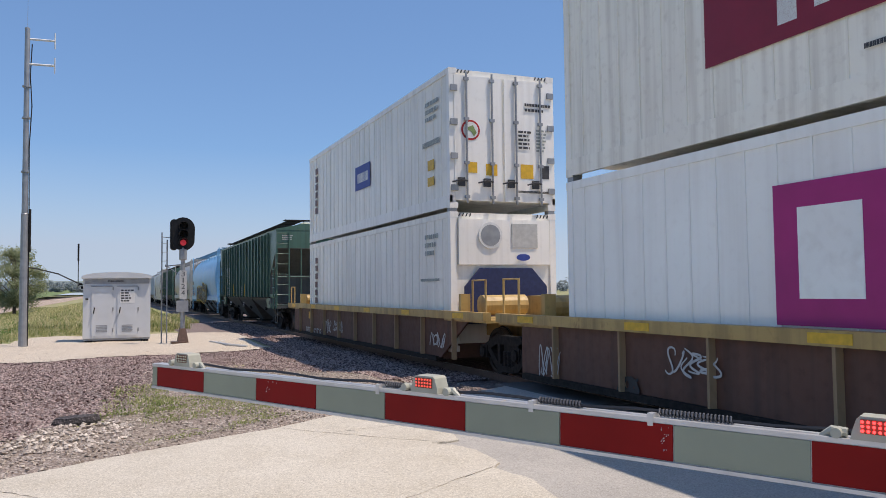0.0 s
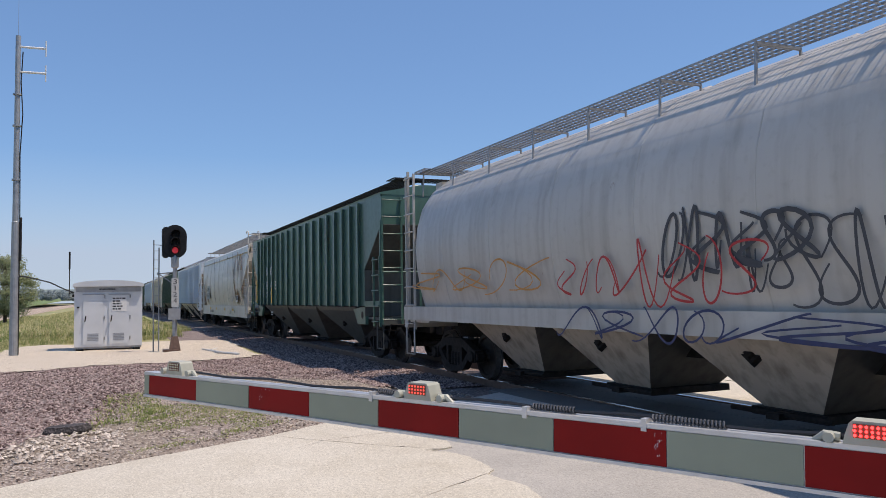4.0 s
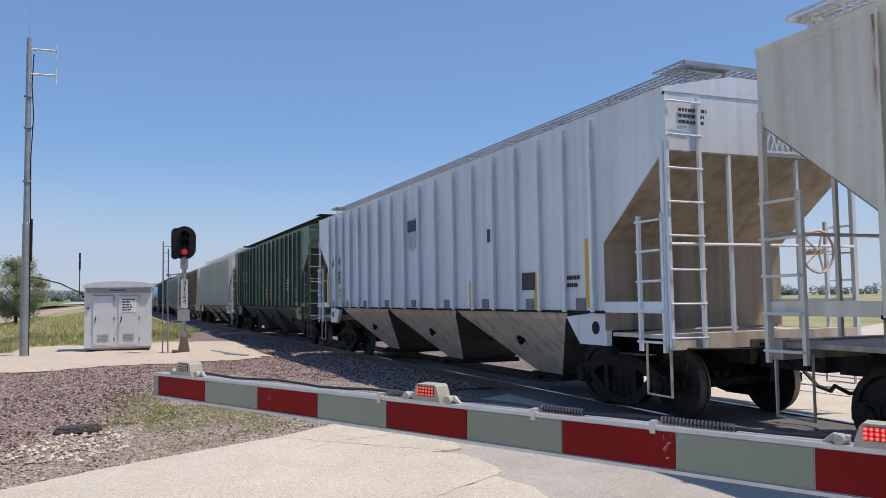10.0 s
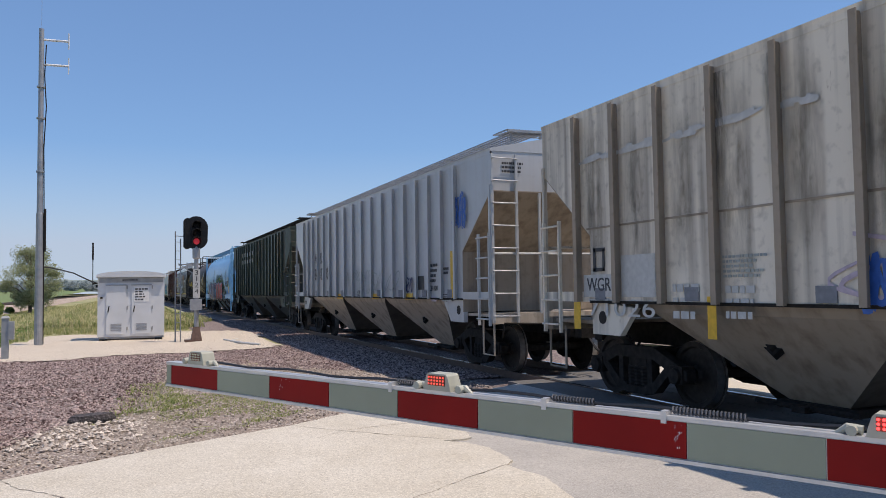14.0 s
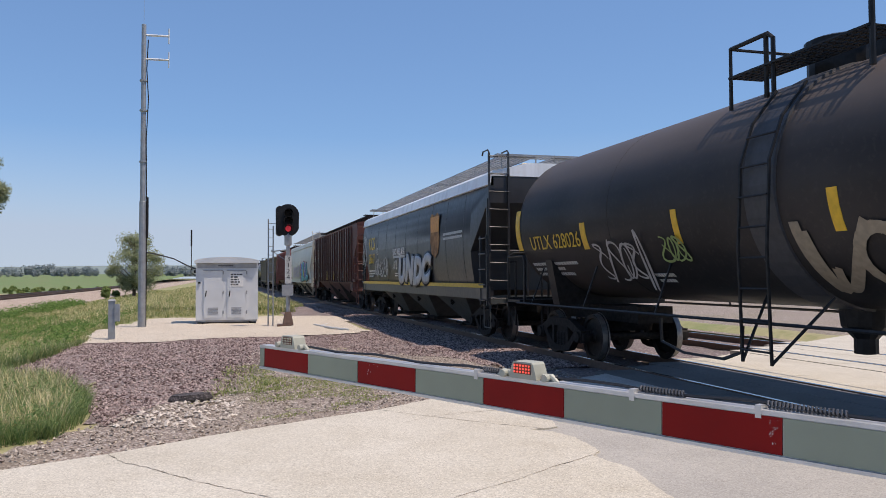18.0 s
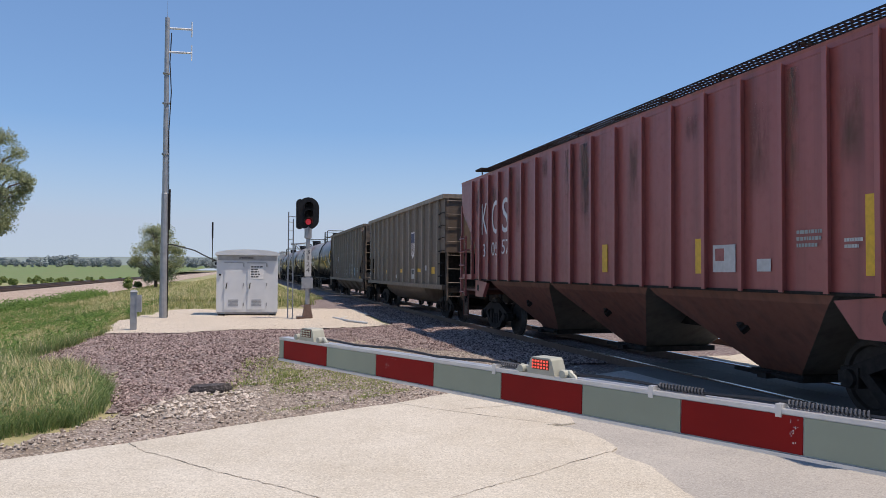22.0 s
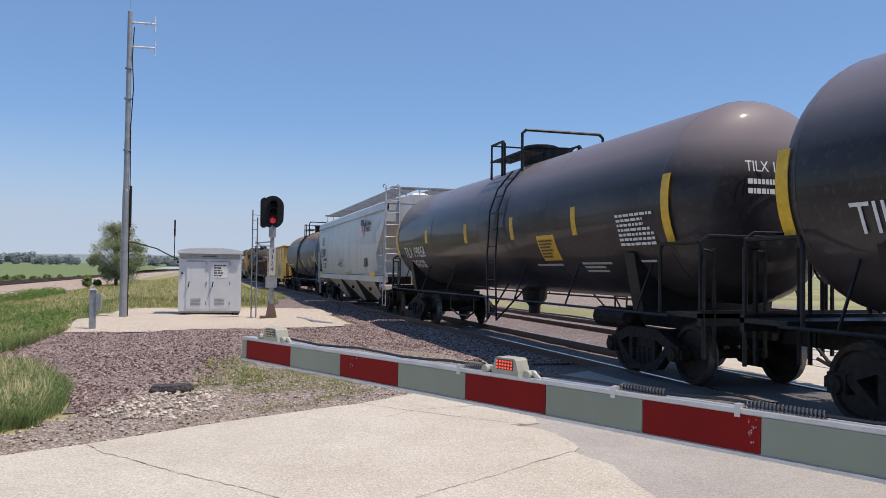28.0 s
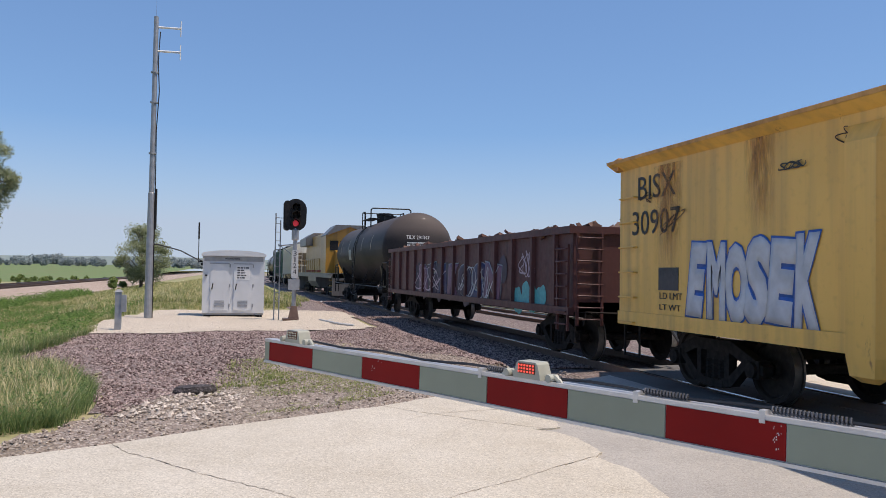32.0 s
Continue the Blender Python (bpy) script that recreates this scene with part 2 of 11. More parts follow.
def wash(name, col, strength):
    """Rust or dirt washed down a side: ragged, thinning out to its edges and its lower end."""
    m, nt, bs = nodes_of(name, 0.85)
    bs.inputs["Base Color"].default_value = c4(col)
    co = nt.nodes.new("ShaderNodeTexCoord")
    xyz = nt.nodes.new("ShaderNodeSeparateXYZ")
    nt.links.new(co.outputs["Generated"], xyz.inputs[0])
    side = ramp(nt, xyz.outputs[0], 0.0, 0.5)
    side.node.color_ramp.elements.new(1.0).color = (0, 0, 0, 1)
    down = ramp(nt, xyz.outputs[1], 0.0, 0.9)
    n = tex(nt, "ShaderNodeTexNoise", 2.2, (6, 1.0, 1), Detail=6, Roughness=0.65)
    f = mix(nt, 1.0, side, down, "MULTIPLY")
    f = mix(nt, 1.0, f, ramp(nt, n.outputs[0], 0.38, 0.62), "MULTIPLY")
    f = mix(nt, 1.0, f, (strength, strength, strength, 1), "MULTIPLY")
    nt.links.new(f, bs.inputs["Alpha"])
    return m


M["rust_wash"] = wash("rust_wash", (0.42, 0.19, 0.065), 0.75)
M["dirt_wash"] = wash("dirt_wash", (0.19, 0.15, 0.11), 0.55)


def lacquer(name, col, sunlit_dust, rough=0.5, coat=0.33, film=0.95, lo=2.9, hi=3.45, mottle=0.35):
    """Smooth black tank paint under a clear gloss, mottled with dust; its sunlit upper part is painted paler."""
    m, nt, bs = nodes_of(name, rough)
    n = tex(nt, "ShaderNodeTexNoise", 0.6, (1, 0.5, 1), Detail=5)
    f = tex(nt, "ShaderNodeTexNoise", 14, Detail=4)
    co = nt.nodes.new("ShaderNodeTexCoord")
    xyz = nt.nodes.new("ShaderNodeSeparateXYZ")
    nt.links.new(co.outputs["Object"], xyz.inputs[0])
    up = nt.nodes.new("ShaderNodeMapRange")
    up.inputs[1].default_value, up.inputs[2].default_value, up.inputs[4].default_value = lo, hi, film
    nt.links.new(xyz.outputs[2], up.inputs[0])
    a = mix(nt, ramp(nt, n.outputs[0], 0.35, 0.75, (0, 0, 0, 1), (mottle, mottle, mottle, 1)), c4(col), c4(sunlit_dust))
    # paler with height: sun on the dusty crown, put into the base colour
    a = mix(nt, up.outputs[0], a, c4(sunlit_dust))
    a = mix(nt, ramp(nt, f.outputs[0], 0.55, 0.8, (0, 0, 0, 1), (0.15, 0.15, 0.15, 1)), a, c4(sunlit_dust))
    nt.links.new(a, bs.inputs["Base Color"])
    bs.inputs["Coat Weight"].default_value = coat
    bs.inputs["Specular IOR Level"].default_value = 0.15
    rr = nt.nodes.new("ShaderNodeMapRange")
    rr.inputs[3].default_value, rr.inputs[4].default_value = 0.04, 0.13
    nt.links.new(n.outputs[0], rr.inputs[0])
    nt.links.new(rr.outputs[0], bs.inputs["Coat Roughness"])
    return m

# ---- mesh helpers ----
def box(bm, x0, x1, y0, y1, z0, z1):
    v = [bm.verts.new((x, y, z)) for z in (z0, z1) for x, y in ((x0, y0), (x1, y0), (x1, y1), (x0, y1))]
    for f in ((3, 2, 1, 0), (4, 5, 6, 7), (0, 1, 5, 4), (1, 2, 6, 5), (2, 3, 7, 6), (3, 0, 4, 7)):
        bm.faces.new([v[i] for i in f])


def loft(bm, rings, caps=True):
    """Skin closed rings of equal length, in order."""
    vs = [[bm.verts.new(p) for p in r] for r in rings]
    n = len(vs[0])
    for a, b in zip(vs, vs[1:]):
        for i in range(n):
            j = (i + 1) % n
            bm.faces.new((a[i], a[j], b[j], b[i]))
    if caps:
        bm.faces.new(vs[0][::-1])
        bm.faces.new(vs[-1])


def prism_x(bm, prof, x0, x1):
    loft(bm, [[(x, y, z) for y, z in prof] for x in (x0, x1)])


def prism_y(bm, prof, y0, y1):
    loft(bm, [[(x, y, z) for x, z in prof] for y in (y0, y1)])


def prism_z(bm, prof, z0, z1):
    loft(bm, [[(x, y, z) for x, y in prof] for z in (z0, z1)])


def tube(bm, pts, r, n=6):
    """A round bar through the points, mitred at the bends."""
    pts = [Vector(p) for p in pts]
    rings = []
    for i, p in enumerate(pts):
        d = ((pts[min(i + 1, len(pts) - 1)] - p).normalized() + (p - pts[max(i - 1, 0)]).normalized()).normalized()
        u = d.orthogonal().normalized() if not rings else (u - d * u.dot(d)).normalized()
        w = d.cross(u)
        rr = r[i] if isinstance(r, (list, tuple)) else r
        rings.append([p + (u * math.cos(a) + w * math.sin(a)) * rr for a in (k * math.tau / n for k in range(n))])
    loft(bm, rings)


def lathe(bm, prof, axis="x", at=(0, 0, 0), n=24):
    """Turn a profile of (along, radius) about an axis through a point."""
    def put(s, r, a):
        c, d = r * math.cos(a), r * math.sin(a)
        p = {"x": (s, c, d), "y": (c, s, d), "z": (c, d, s)}[axis]
        return (p[0] + at[0], p[1] + at[1], p[2] + at[2])
    loft(bm, [[put(s, max(r, 1e-4), k * math.tau / n) for k in range(n)] for s, r in prof])


MESHES = {}


def finish(name, bm, material, smooth=None):
    bmesh.ops.recalc_face_normals(bm, faces=bm.faces)
    me = bpy.data.meshes.new(name)
    bm.to_mesh(me)
    bm.free()
    me.materials.append(material)
    if smooth:
        me.shade_smooth()
        me.set_sharp_from_angle(angle=radians(smooth))
    return me


def part(name, bm, material, parent, label="", at=None, smooth=None):
    """One mesh object; bm is a bmesh, or a mesh already made."""
    me = bm if isinstance(bm, bpy.types.Mesh) else finish(name, bm, material, smooth)
    ob = new(name, me)
    ob.parent = parent
    if at is not None:
        ob.matrix_basis = at if isinstance(at, Matrix) else Matrix.Translation(at)
    if label:
        ob["label"] = label
    return ob


def cached(key, make, material, smooth=None):
    k = (key, material.name)
    if k not in MESHES:
        bm = bmesh.new()
        make(bm)
        MESHES[k] = finish(str(key[0]), bm, material, smooth)
    return MESHES[k]


def made(make):
    bm = bmesh.new()
    make(bm)
    return bm


def root(name, label, category, at=(0, 0, 0), group="", kind=""):
    ob = new(name)
    ob.location = at
    ob.empty_display_size = 0.3
    return tagged(ob, label, category, group, kind)


LETTERS, RIB_AT = [], {}
SIDE = Matrix(((0, 0, -1, 0), (-1, 0, 0, 0), (0, 1, 0, 0), (0, 0, 0, 1)))   # reads towards -y, faces -x
NEAR = Matrix(((1, 0, 0, 0), (0, 0, -1, 0), (0, 1, 0, 0), (0, 0, 0, 1)))    # reads towards +x, faces -y


def words(body, size, parent, at, material, turn=SIDE, name="lettering", wide=1.0, shear=0.0, grow=0.0, spread=1.0, depth=0.002, label="", fit=None, bevel=0.0):
    cu = bpy.data.curves.new(name, "FONT")
    cu.body, cu.size, cu.shear, cu.offset, cu.space_character, cu.extrude = body, size, shear, grow, spread, depth
    cu.align_x, cu.align_y, cu.resolution_u = "CENTER", "CENTER", 3
    ob = new(name, cu)
    ob.parent = parent
    ob.matrix_basis = Matrix.Translation(at) @ turn @ Matrix.Diagonal((wide, 1, 1, 1))
    cu.materials.append(material)
    if label:
        ob["label"] = label
    cu.bevel_depth, cu.bevel_resolution = bevel, 0
    LETTERS.append((ob, fit))
    return ob


def set_letters():
    """Turn the lettering into meshes."""
    deps = bpy.context.evaluated_depsgraph_get()
    for ob, fit in LETTERS:
        bevel = ob.data.bevel_depth
        me = bpy.data.meshes.new_from_object(ob.evaluated_get(deps))
        if fit:
            xs, ys = [v.co.x for v in me.vertices], [v.co.y for v in me.vertices]
            sx, sy = fit[0] / (max(xs) - min(xs)), fit[1] / (max(ys) - min(ys))
            cx, cy = (max(xs) + min(xs)) / 2, (max(ys) + min(ys)) / 2
            for v in me.vertices:
                v.co.x, v.co.y, v.co.z = (v.co.x - cx) * sx, (v.co.y - cy) * sy, v.co.z * 0.015 if bevel else v.co.z
        flat = new("lettering", me)
        flat.parent, flat.matrix_basis, flat.name = ob.parent, ob.matrix_basis.copy(), ob.name
        if "label" in ob:
            flat["label"] = ob["label"]
        bpy.data.objects.remove(ob)


def bars(parent, at, w, h, rows, material, turn=SIDE, fill=0.8, seed=1, name="small_print", label=""):
    """Unreadable lettering: short bars of its size."""
    rnd = random.Random(seed)
    bm = bmesh.new()
    for r in range(rows):
        y0 = h / 2 - (r + 0.8) * h / rows
        x = -w / 2
        end = w / 2 * (1 if r == 0 else rnd.uniform(fill - 0.5, 1))
        while x < end:
            s = min(rnd.uniform(0.1, 0.3) * h, end - x)
            box(bm, x, x + s, y0, y0 + 0.55 * h / rows, 0, 0.003)
            x += s + 0.06 * h
    ob = part(name, bm, material, parent, label, Matrix.Translation(at) @ turn)
    ob["kind"] = "stuff"
    return ob


def patch(parent, name, at, w, h, material, turn=SIDE, label="", depth=0.004):
    if name == "reflector" and any(abs(y - at[1]) < 0.1 for y in RIB_AT.get(parent, ())):
        at = (-1.6235, at[1], at[2])       # it is stuck on the post
    return part(name, made(lambda b: box(b, -w / 2, w / 2, -h / 2, h / 2, 0, depth)), material, parent, label, Matrix.Translation(at) @ turn)


# ---- plan ----
TRACK_X, FAR_TRACK_X, LEFT_TRACK_X = 7.56, 11.95, -16.6
ROAD_U, ROAD_N = Vector((0.869, 0.495)), Vector((-0.495, 0.869))   # along the road, across it
ROAD_LEFT, ROAD_RIGHT = 7.25, -3.4


def road_xy(u, n):
    return ROAD_U.x * u + ROAD_N.x * n, ROAD_U.y * u + ROAD_N.y * n


def rnoise(x, y, s):
    return noise.noise(Vector((x * s, y * s, 3.7)))


def ground_z(x, y):
    u, n = x * ROAD_U.x + y * ROAD_U.y, x * ROAD_N.x + y * ROAD_N.y
    z = -0.06
    # low ground on the far left, shallow ditch between pad and left track
    if x < -3.4:
        z -= min(0.75, (-3.4 - x) * 0.16)
    z = max(z, -1.0)
    # heap of stone beside the road
    d = math.hypot((x - 0.2) / 2.6, (y - 16.5) / 5.5)
    if d < 1:
        z += 0.22 * (1 - d * d)
    near_road = -3.6 < n < 7.6
    if 4.9 < x < 15.6:
        z -= 0.45 * min(1.0, (x - 4.9) / 0.8, (15.6 - x) / 0.8)
    z += 0 if near_road else 0.035 * rnoise(x, y, 0.9) + 0.05 * rnoise(x, y, 0.25)
    return z - (0.05 if -3.4 < n < 7.25 else 0)


def grid_mesh(name, xs, ys, zf, material, inside=None):
    xs, ys = list(xs), list(ys)
    co = [(x, y, zf(x, y)) for y in ys for x in xs]
    w = len(xs)
    faces = []
    for j in range(len(ys) - 1):
        for i in range(w - 1):
            if inside is None or inside((xs[i] + xs[i + 1]) / 2, (ys[j] + ys[j + 1]) / 2):
                faces.append((j * w + i, j * w + i + 1, (j + 1) * w + i + 1, (j + 1) * w + i))
    me = bpy.data.meshes.new(name)
    me.from_pydata(co, [], faces)
    me.materials.append(material)
    me.shade_smooth()
    return new(name, me)


def steps(a, b, d):
    n = max(1, round((b - a) / d))
    return [a + (b - a) * i / n for i in range(n + 1)]


# ---- ground ----
gx = [-2500, -900, -400, -200, -120, -70] + steps(-45, 30, 0.75) + [45, 80, 160, 400, 900, 2500]
gy = [-900, -300, -100, -40] + steps(-12, 60, 0.75) + steps(64, 150, 6)[0:] + [200, 300, 450, 700, 1200, 3000]
tagged(grid_mesh("ground", gx, gy, ground_z, M["verge"]), "verge of mixed dry and green grass beside the tracks", "ground", kind="structure")


def sheet(name, prof, z, thick, material, label, category):
    ob = part(name, made(lambda b: prism_z(b, prof, z - thick, z)), material, None)
    return tagged(ob, label, category, kind="structure")


# road: grey asphalt all across, with old pale concrete slabs along its left side
sheet("road", [road_xy(-30, ROAD_RIGHT), road_xy(6.15, ROAD_RIGHT), road_xy(6.15 + 4.4, ROAD_LEFT - 0.05), road_xy(-30, ROAD_LEFT - 0.05)], -0.004, 0.2, M["asphalt"], "worn grey asphalt road leading to the crossing", "road")


def curve_line(pts, n=6, amp=0.02, seed=1):
    """A slightly uneven line through the points."""
    rnd = random.Random(seed)
    out = []
    for (xa, ya), (xb, yb) in zip(pts, pts[1:]):
        for k in range(n):
            f = k / n
            out.append((xa + (xb - xa) * f + rnd.uniform(-amp, amp) * (k > 0), ya + (yb - ya) * f + rnd.uniform(-amp, amp) * (k > 0)))
    return out + [pts[-1]]


def concrete_slabs():
    """Old slabs; their joints and cracks are the gaps between them."""
    road = new("pavement")
    tagged(road, "old pale concrete slabs cracked along the road edge", "pavement", kind="structure")
    edge = [(-26.0, -6.1), (-6.0, 5.15), (-1.8, 7.3), (-0.95, 7.72), (0.0, 8.36), (1.19, 9.02), (1.82, 9.33), (2.69, 9.98)]
    bound_a = [(2.69, 9.98), (3.0, 9.85), (3.28, 9.5), (3.54, 9.02), (3.56, 8.62), (3.5, 8.15), (3.40, 7.73), (3.22, 7.68)]
    bound_b = [(3.22, 7.68), (3.05, 7.69), (3.25, 7.5), (3.34, 7.16), (3.33, 6.9), (3.29, 6.56), (3.15, 6.41)]
    bound_c = [(3.15, 6.41), (3.17, 6.24), (3.24, 5.88), (3.14, 5.37), (3.08, 4.97), (2.9, 4.3), (2.3, 3.0), (1.2, 1.6)]
    c1 = [(-0.95, 7.72), (-0.78, 7.32), (-0.55, 7.05), (-0.33, 6.72), (-0.04, 6.33), (0.12, 6.14), (0.32, 5.9), (0.53, 5.6), (1.0, 4.9)]
    c2 = [(1.82, 9.33), (2.12, 8.9), (2.32, 8.66), (2.89, 8.0), (3.22, 7.68)]
    c3 = [(1.0, 4.9), (1.44, 5.36), (1.69, 5.52), (1.96, 5.68), (2.24, 5.83), (2.58, 6.07), (3.15, 6.41)]
    lay = ((edge[:4] + c1[1:] + [(0.4, 3.2), (-2.0, 1.2), (-26, -12)], 1), (edge[3:7] + c2[1:] + bound_b[1:] + c3[::-1][1:] + c1[::-1][1:-1], 2), (edge[6:] + bound_a[1:] + c2[::-1][1:-1], 3), (c3 + bound_c[1:] + [(0.4, 3.2)], 4))
    for pts, k in lay:
        cx, cy = sum(p[0] for p in pts[:6]) / 6, sum(p[1] for p in pts[:6]) / 6
        prof = curve_line(pts + pts[:1], 5, 0.012, k)[:-1]
        part("slab", made(lambda b: prism_z(b, prof, -0.12, 0.012 + 0.0006 * k)), M["concrete"], road)
    # dark joints a hand's breadth wide lie on the slabs
    for k, line in enumerate((c1, c2, c3, [(1.9, 8.4), (2.34, 8.73), (2.77, 8.83), (3.13, 8.87)])):
        pts = curve_line(line, 7, 0.014, k + 9)
        bm = bmesh.new()
        rnd = random.Random(k)
        w = [rnd.uniform(0.001, 0.008) for _ in pts]
        lo = [bm.verts.new((x, y - q, 0.0165)) for (x, y), q in zip(pts, w)]
        hi = [bm.verts.new((x + q * 0.4, y + q, 0.0165)) for (x, y), q in zip(pts, w)]
        for i in range(len(pts) - 1):
            bm.faces.new((lo[i], lo[i + 1], hi[i + 1], hi[i]))
        part("crack", bm, M["crack"], road, "dark crack filled with dirt")
    return road


concrete_slabs()

# ballast beds and pads lie on the ground
def bed(name, x0, x1, y0, y1, z, material, label, amp=0.25, seed=1):
    prof = []
    rnd = random.Random(seed)
    ys = steps(y0, y1, 1.5) if y1 - y0 < 90 else steps(y0, 60, 1.5) + steps(70, y1, 20)
    prof = [(x0 + rnd.uniform(-amp, amp), y) for y in ys] + [(x1 + rnd.uniform(-amp, amp), y) for y in ys[::-1]]
    return sheet(name, prof, z, 0.4, material, label, "ballast")


def strip(name, x0, x1, ys, zf, material, label, category, n=10):
    xs = steps(x0, x1, (x1 - x0) / n)
    return tagged(grid_mesh(name, xs, ys, zf, material), label, category, kind="structure")


def off_road(x, y):
    n = x * ROAD_N.x + y * ROAD_N.y
    return n > 7.35 or n < -3.5


LONG = steps(-60, 8, 4) + steps(8.5, 60, 0.6) + steps(64, 200, 8) + [260, 400, 700, 1200]
ob = grid_mesh("ballast_bed", steps(4.9, 15.4, 0.35), LONG, lambda x, y: -0.15 - max(0.0, abs(x - 9.75) - 4.0) * 0.20 + 0.03 * rnoise(x, y, 2.2) + (0.0 if off_road(x, y) else -0.1), M["ballast"])
tagged(ob, "wide bed of pinkish crushed stone ballast under both tracks", "ballast", kind="structure")
ob = grid_mesh("ballast_left", steps(LEFT_TRACK_X - 4.0, LEFT_TRACK_X + 4.0, 0.5), LONG, lambda x, y: 0.02 - max(0, abs(x - LEFT_TRACK_X) - 1.6) * 0.32, M["leftbed"])
tagged(ob, "pale stone bed of the parallel track", "ballast", kind="structure")


def draped(name, outline, lift, material, label, category, step=0.4):
    """A thin sheet of loose stone that follows the ground inside an outline."""
    xs, ys = [p[0] for p in outline], [p[1] for p in outline]

    def inside(x, y):
        hit = False
        for (xa, ya), (xb, yb) in zip(outline, outline[1:] + outline[:1]):
            if (ya > y) != (yb > y) and x < (xb - xa) * (y - ya) / (yb - ya) + xa:
                hit = not hit
        return hit
    ob = grid_mesh(name, steps(min(xs), max(xs), step), steps(min(ys), max(ys), step), lambda x, y: ground_z(x, y) + lift + 0.02 * rnoise(x, y, 3), material, inside)
    return tagged(ob, label, category, kind="structure")


GRAVEL = [(-1.2, 9.3), (-0.7, 10.7), (0.0, 11.2), (0.5, 13.2), (1.0, 16.0), (1.9, 17.6), (3.6, 16.4), (5.9, 14), (5.9, 60), (2.6, 60), (2.6, 33.0), (4.6, 32.6), (4.5, 23.6), (0.5, 22.6), (-3.4, 21.8), (-3.5, 18.5), (-3.7, 16.0), (-4.6, 14.9), (-3.4, 14.2), (-2.3, 13.4), (-1.8, 11.6)]
TAN = [(-7, 4.4), (-1.8, 7.2), (0.0, 8.3), (2.7, 9.9), (5.9, 11.4), (5.9, 14.2), (3.5, 17.0), (1.8, 18.0), (0.8, 16.0), (0.2, 13.2), (-0.1, 11.5), (-0.8, 11.0), (-1.4, 9.4), (-1.9, 8.2), (-7, 5.3)]
draped("tan_gravel", TAN, 0.016, M["tan"], "tan gravel and dirt along the road edge", "gravel", 0.3)
draped("gravel_field", GRAVEL, 0.02, M["gravel"], "field of loose purple and grey crushed stone", "gravel", 0.35)
PAD = [(-3.3, 21.6), (-3.6, 25.0), (-3.3, 29.0), (-2.6, 33.5), (4.6, 33.0), (4.4, 27.5), (4.4, 23.4), (1.8, 21.9), (-1.0, 21.2)]
draped("gravel_pad", PAD, 0.05, M["pad"], "pale crushed limestone pad under the signal cabinet", "gravel", 0.3)


# ---- tracks ----
def track(name, cx, z, y0, y1, ties, label, gap=None):
    base = root(name, label, "railway track", (cx, 0, z), kind="structure")
    for s in (-1, 1):
        x = s * 0.7525
        part("rail", made(lambda b: (box(b, x - 0.07, x + 0.07, y0, y1, -0.17, -0.15), box(b, x - 0.01, x + 0.01, y0, y1, -0.15, -0.04), box(b, x - 0.036, x + 0.036, y0, y1, -0.04, -0.004))), M["rail"], base, "rusty steel rail")
        part("rail_head", made(lambda b: box(b, x - 0.03, x + 0.03, y0, y1, -0.003, 0.0)), M["railtop"], base, "polished running surface")
    me = cached(("tie",), lambda b: box(b, -1.3, 1.3, -0.115, 0.115, -0.32, -0.165), M["tie"])
    for k in range(ties[0], ties[1]):
        y = k * 0.52
        if gap and gap[0] < y < gap[1]:
            continue
        part("tie", me, M["tie"], base, "", (0, y, 0))
    return base


track("track_main", TRACK_X, 0.0, -120, 1500, (26, 150), "main railway track with rusty rails on wooden ties")
track("track_far", FAR_TRACK_X, -0.01, -120, 1500, (30, 100), "second railway track beyond the train")
left = track("track_left", LEFT_TRACK_X, 0.26, -120, 1500, (0, 0), "parallel railway track across the verge")
rows_of_ties = part("ties", made(lambda b: [box(b, -1.3, 1.3, y - 0.12, y + 0.12, -0.34, -0.155) for y in (0.54 * k for k in range(20, 330))]), M["tie"], left, "dark wooden ties standing proud of the stone")
rows_of_ties["kind"] = "stuff"


# crossing surface: panels between and beside the rails
def crossing():
    base = root("crossing", "dark and pale concrete panels of the grade crossing", "crossing", kind="structure")
    for cx in (TRACK_X, FAR_TRACK_X):
        for x0, x1 in ((-0.66, -0.01), (0.01, 0.66), (0.83, 1.5), (-1.5, -0.83)):
            xm = cx + (x0 + x1) / 2
            ya, yb = (ROAD_RIGHT - xm * ROAD_N.x) / ROAD_N.y, (ROAD_LEFT + 0.2 - xm * ROAD_N.x) / ROAD_N.y
            k = 0
            y = ya
            while y < yb:
                e = min(y + 2.4, yb)
                part("panel", made(lambda b: box(b, cx + x0, cx + x1, y + 0.008, e - 0.008, -0.3, -0.012)), M["concrete"] if cx + x0 > TRACK_X + 0.7 else M["panel"], base)
                y = e
    return base


crossing()
# pale road between the tracks and beyond
def between(x0, x1, material, name, label, left=ROAD_LEFT, z=-0.02):
    pts = []
    for x in (x0, x1):
        pts.append((x, (ROAD_RIGHT - x * ROAD_N.x) / ROAD_N.y))
    for x in (x1, x0):
        pts.append((x, (left - x * ROAD_N.x) / ROAD_N.y))
    return sheet(name, pts, z, 0.3, material, label, "road")


between(TRACK_X + 1.52, FAR_TRACK_X - 1.52, M["concrete"], "road_between", "pale concrete between the two tracks")
between(TRACK_X - 4.6, TRACK_X - 1.52, M["asphalt"], "road_approach", "patched asphalt running up to the rails", z=-0.006)
strip("far_gravel", 15.2, 30, LONG, lambda x, y: ground_z(x, y) + 0.03 - (0.0 if off_road(x, y) else 0.12), M["tan"], "pale gravel verge beyond the second track", "gravel", 12)
between(FAR_TRACK_X + 1.52, 60, M["concrete"], "road_beyond", "pale concrete road beyond the tracks")


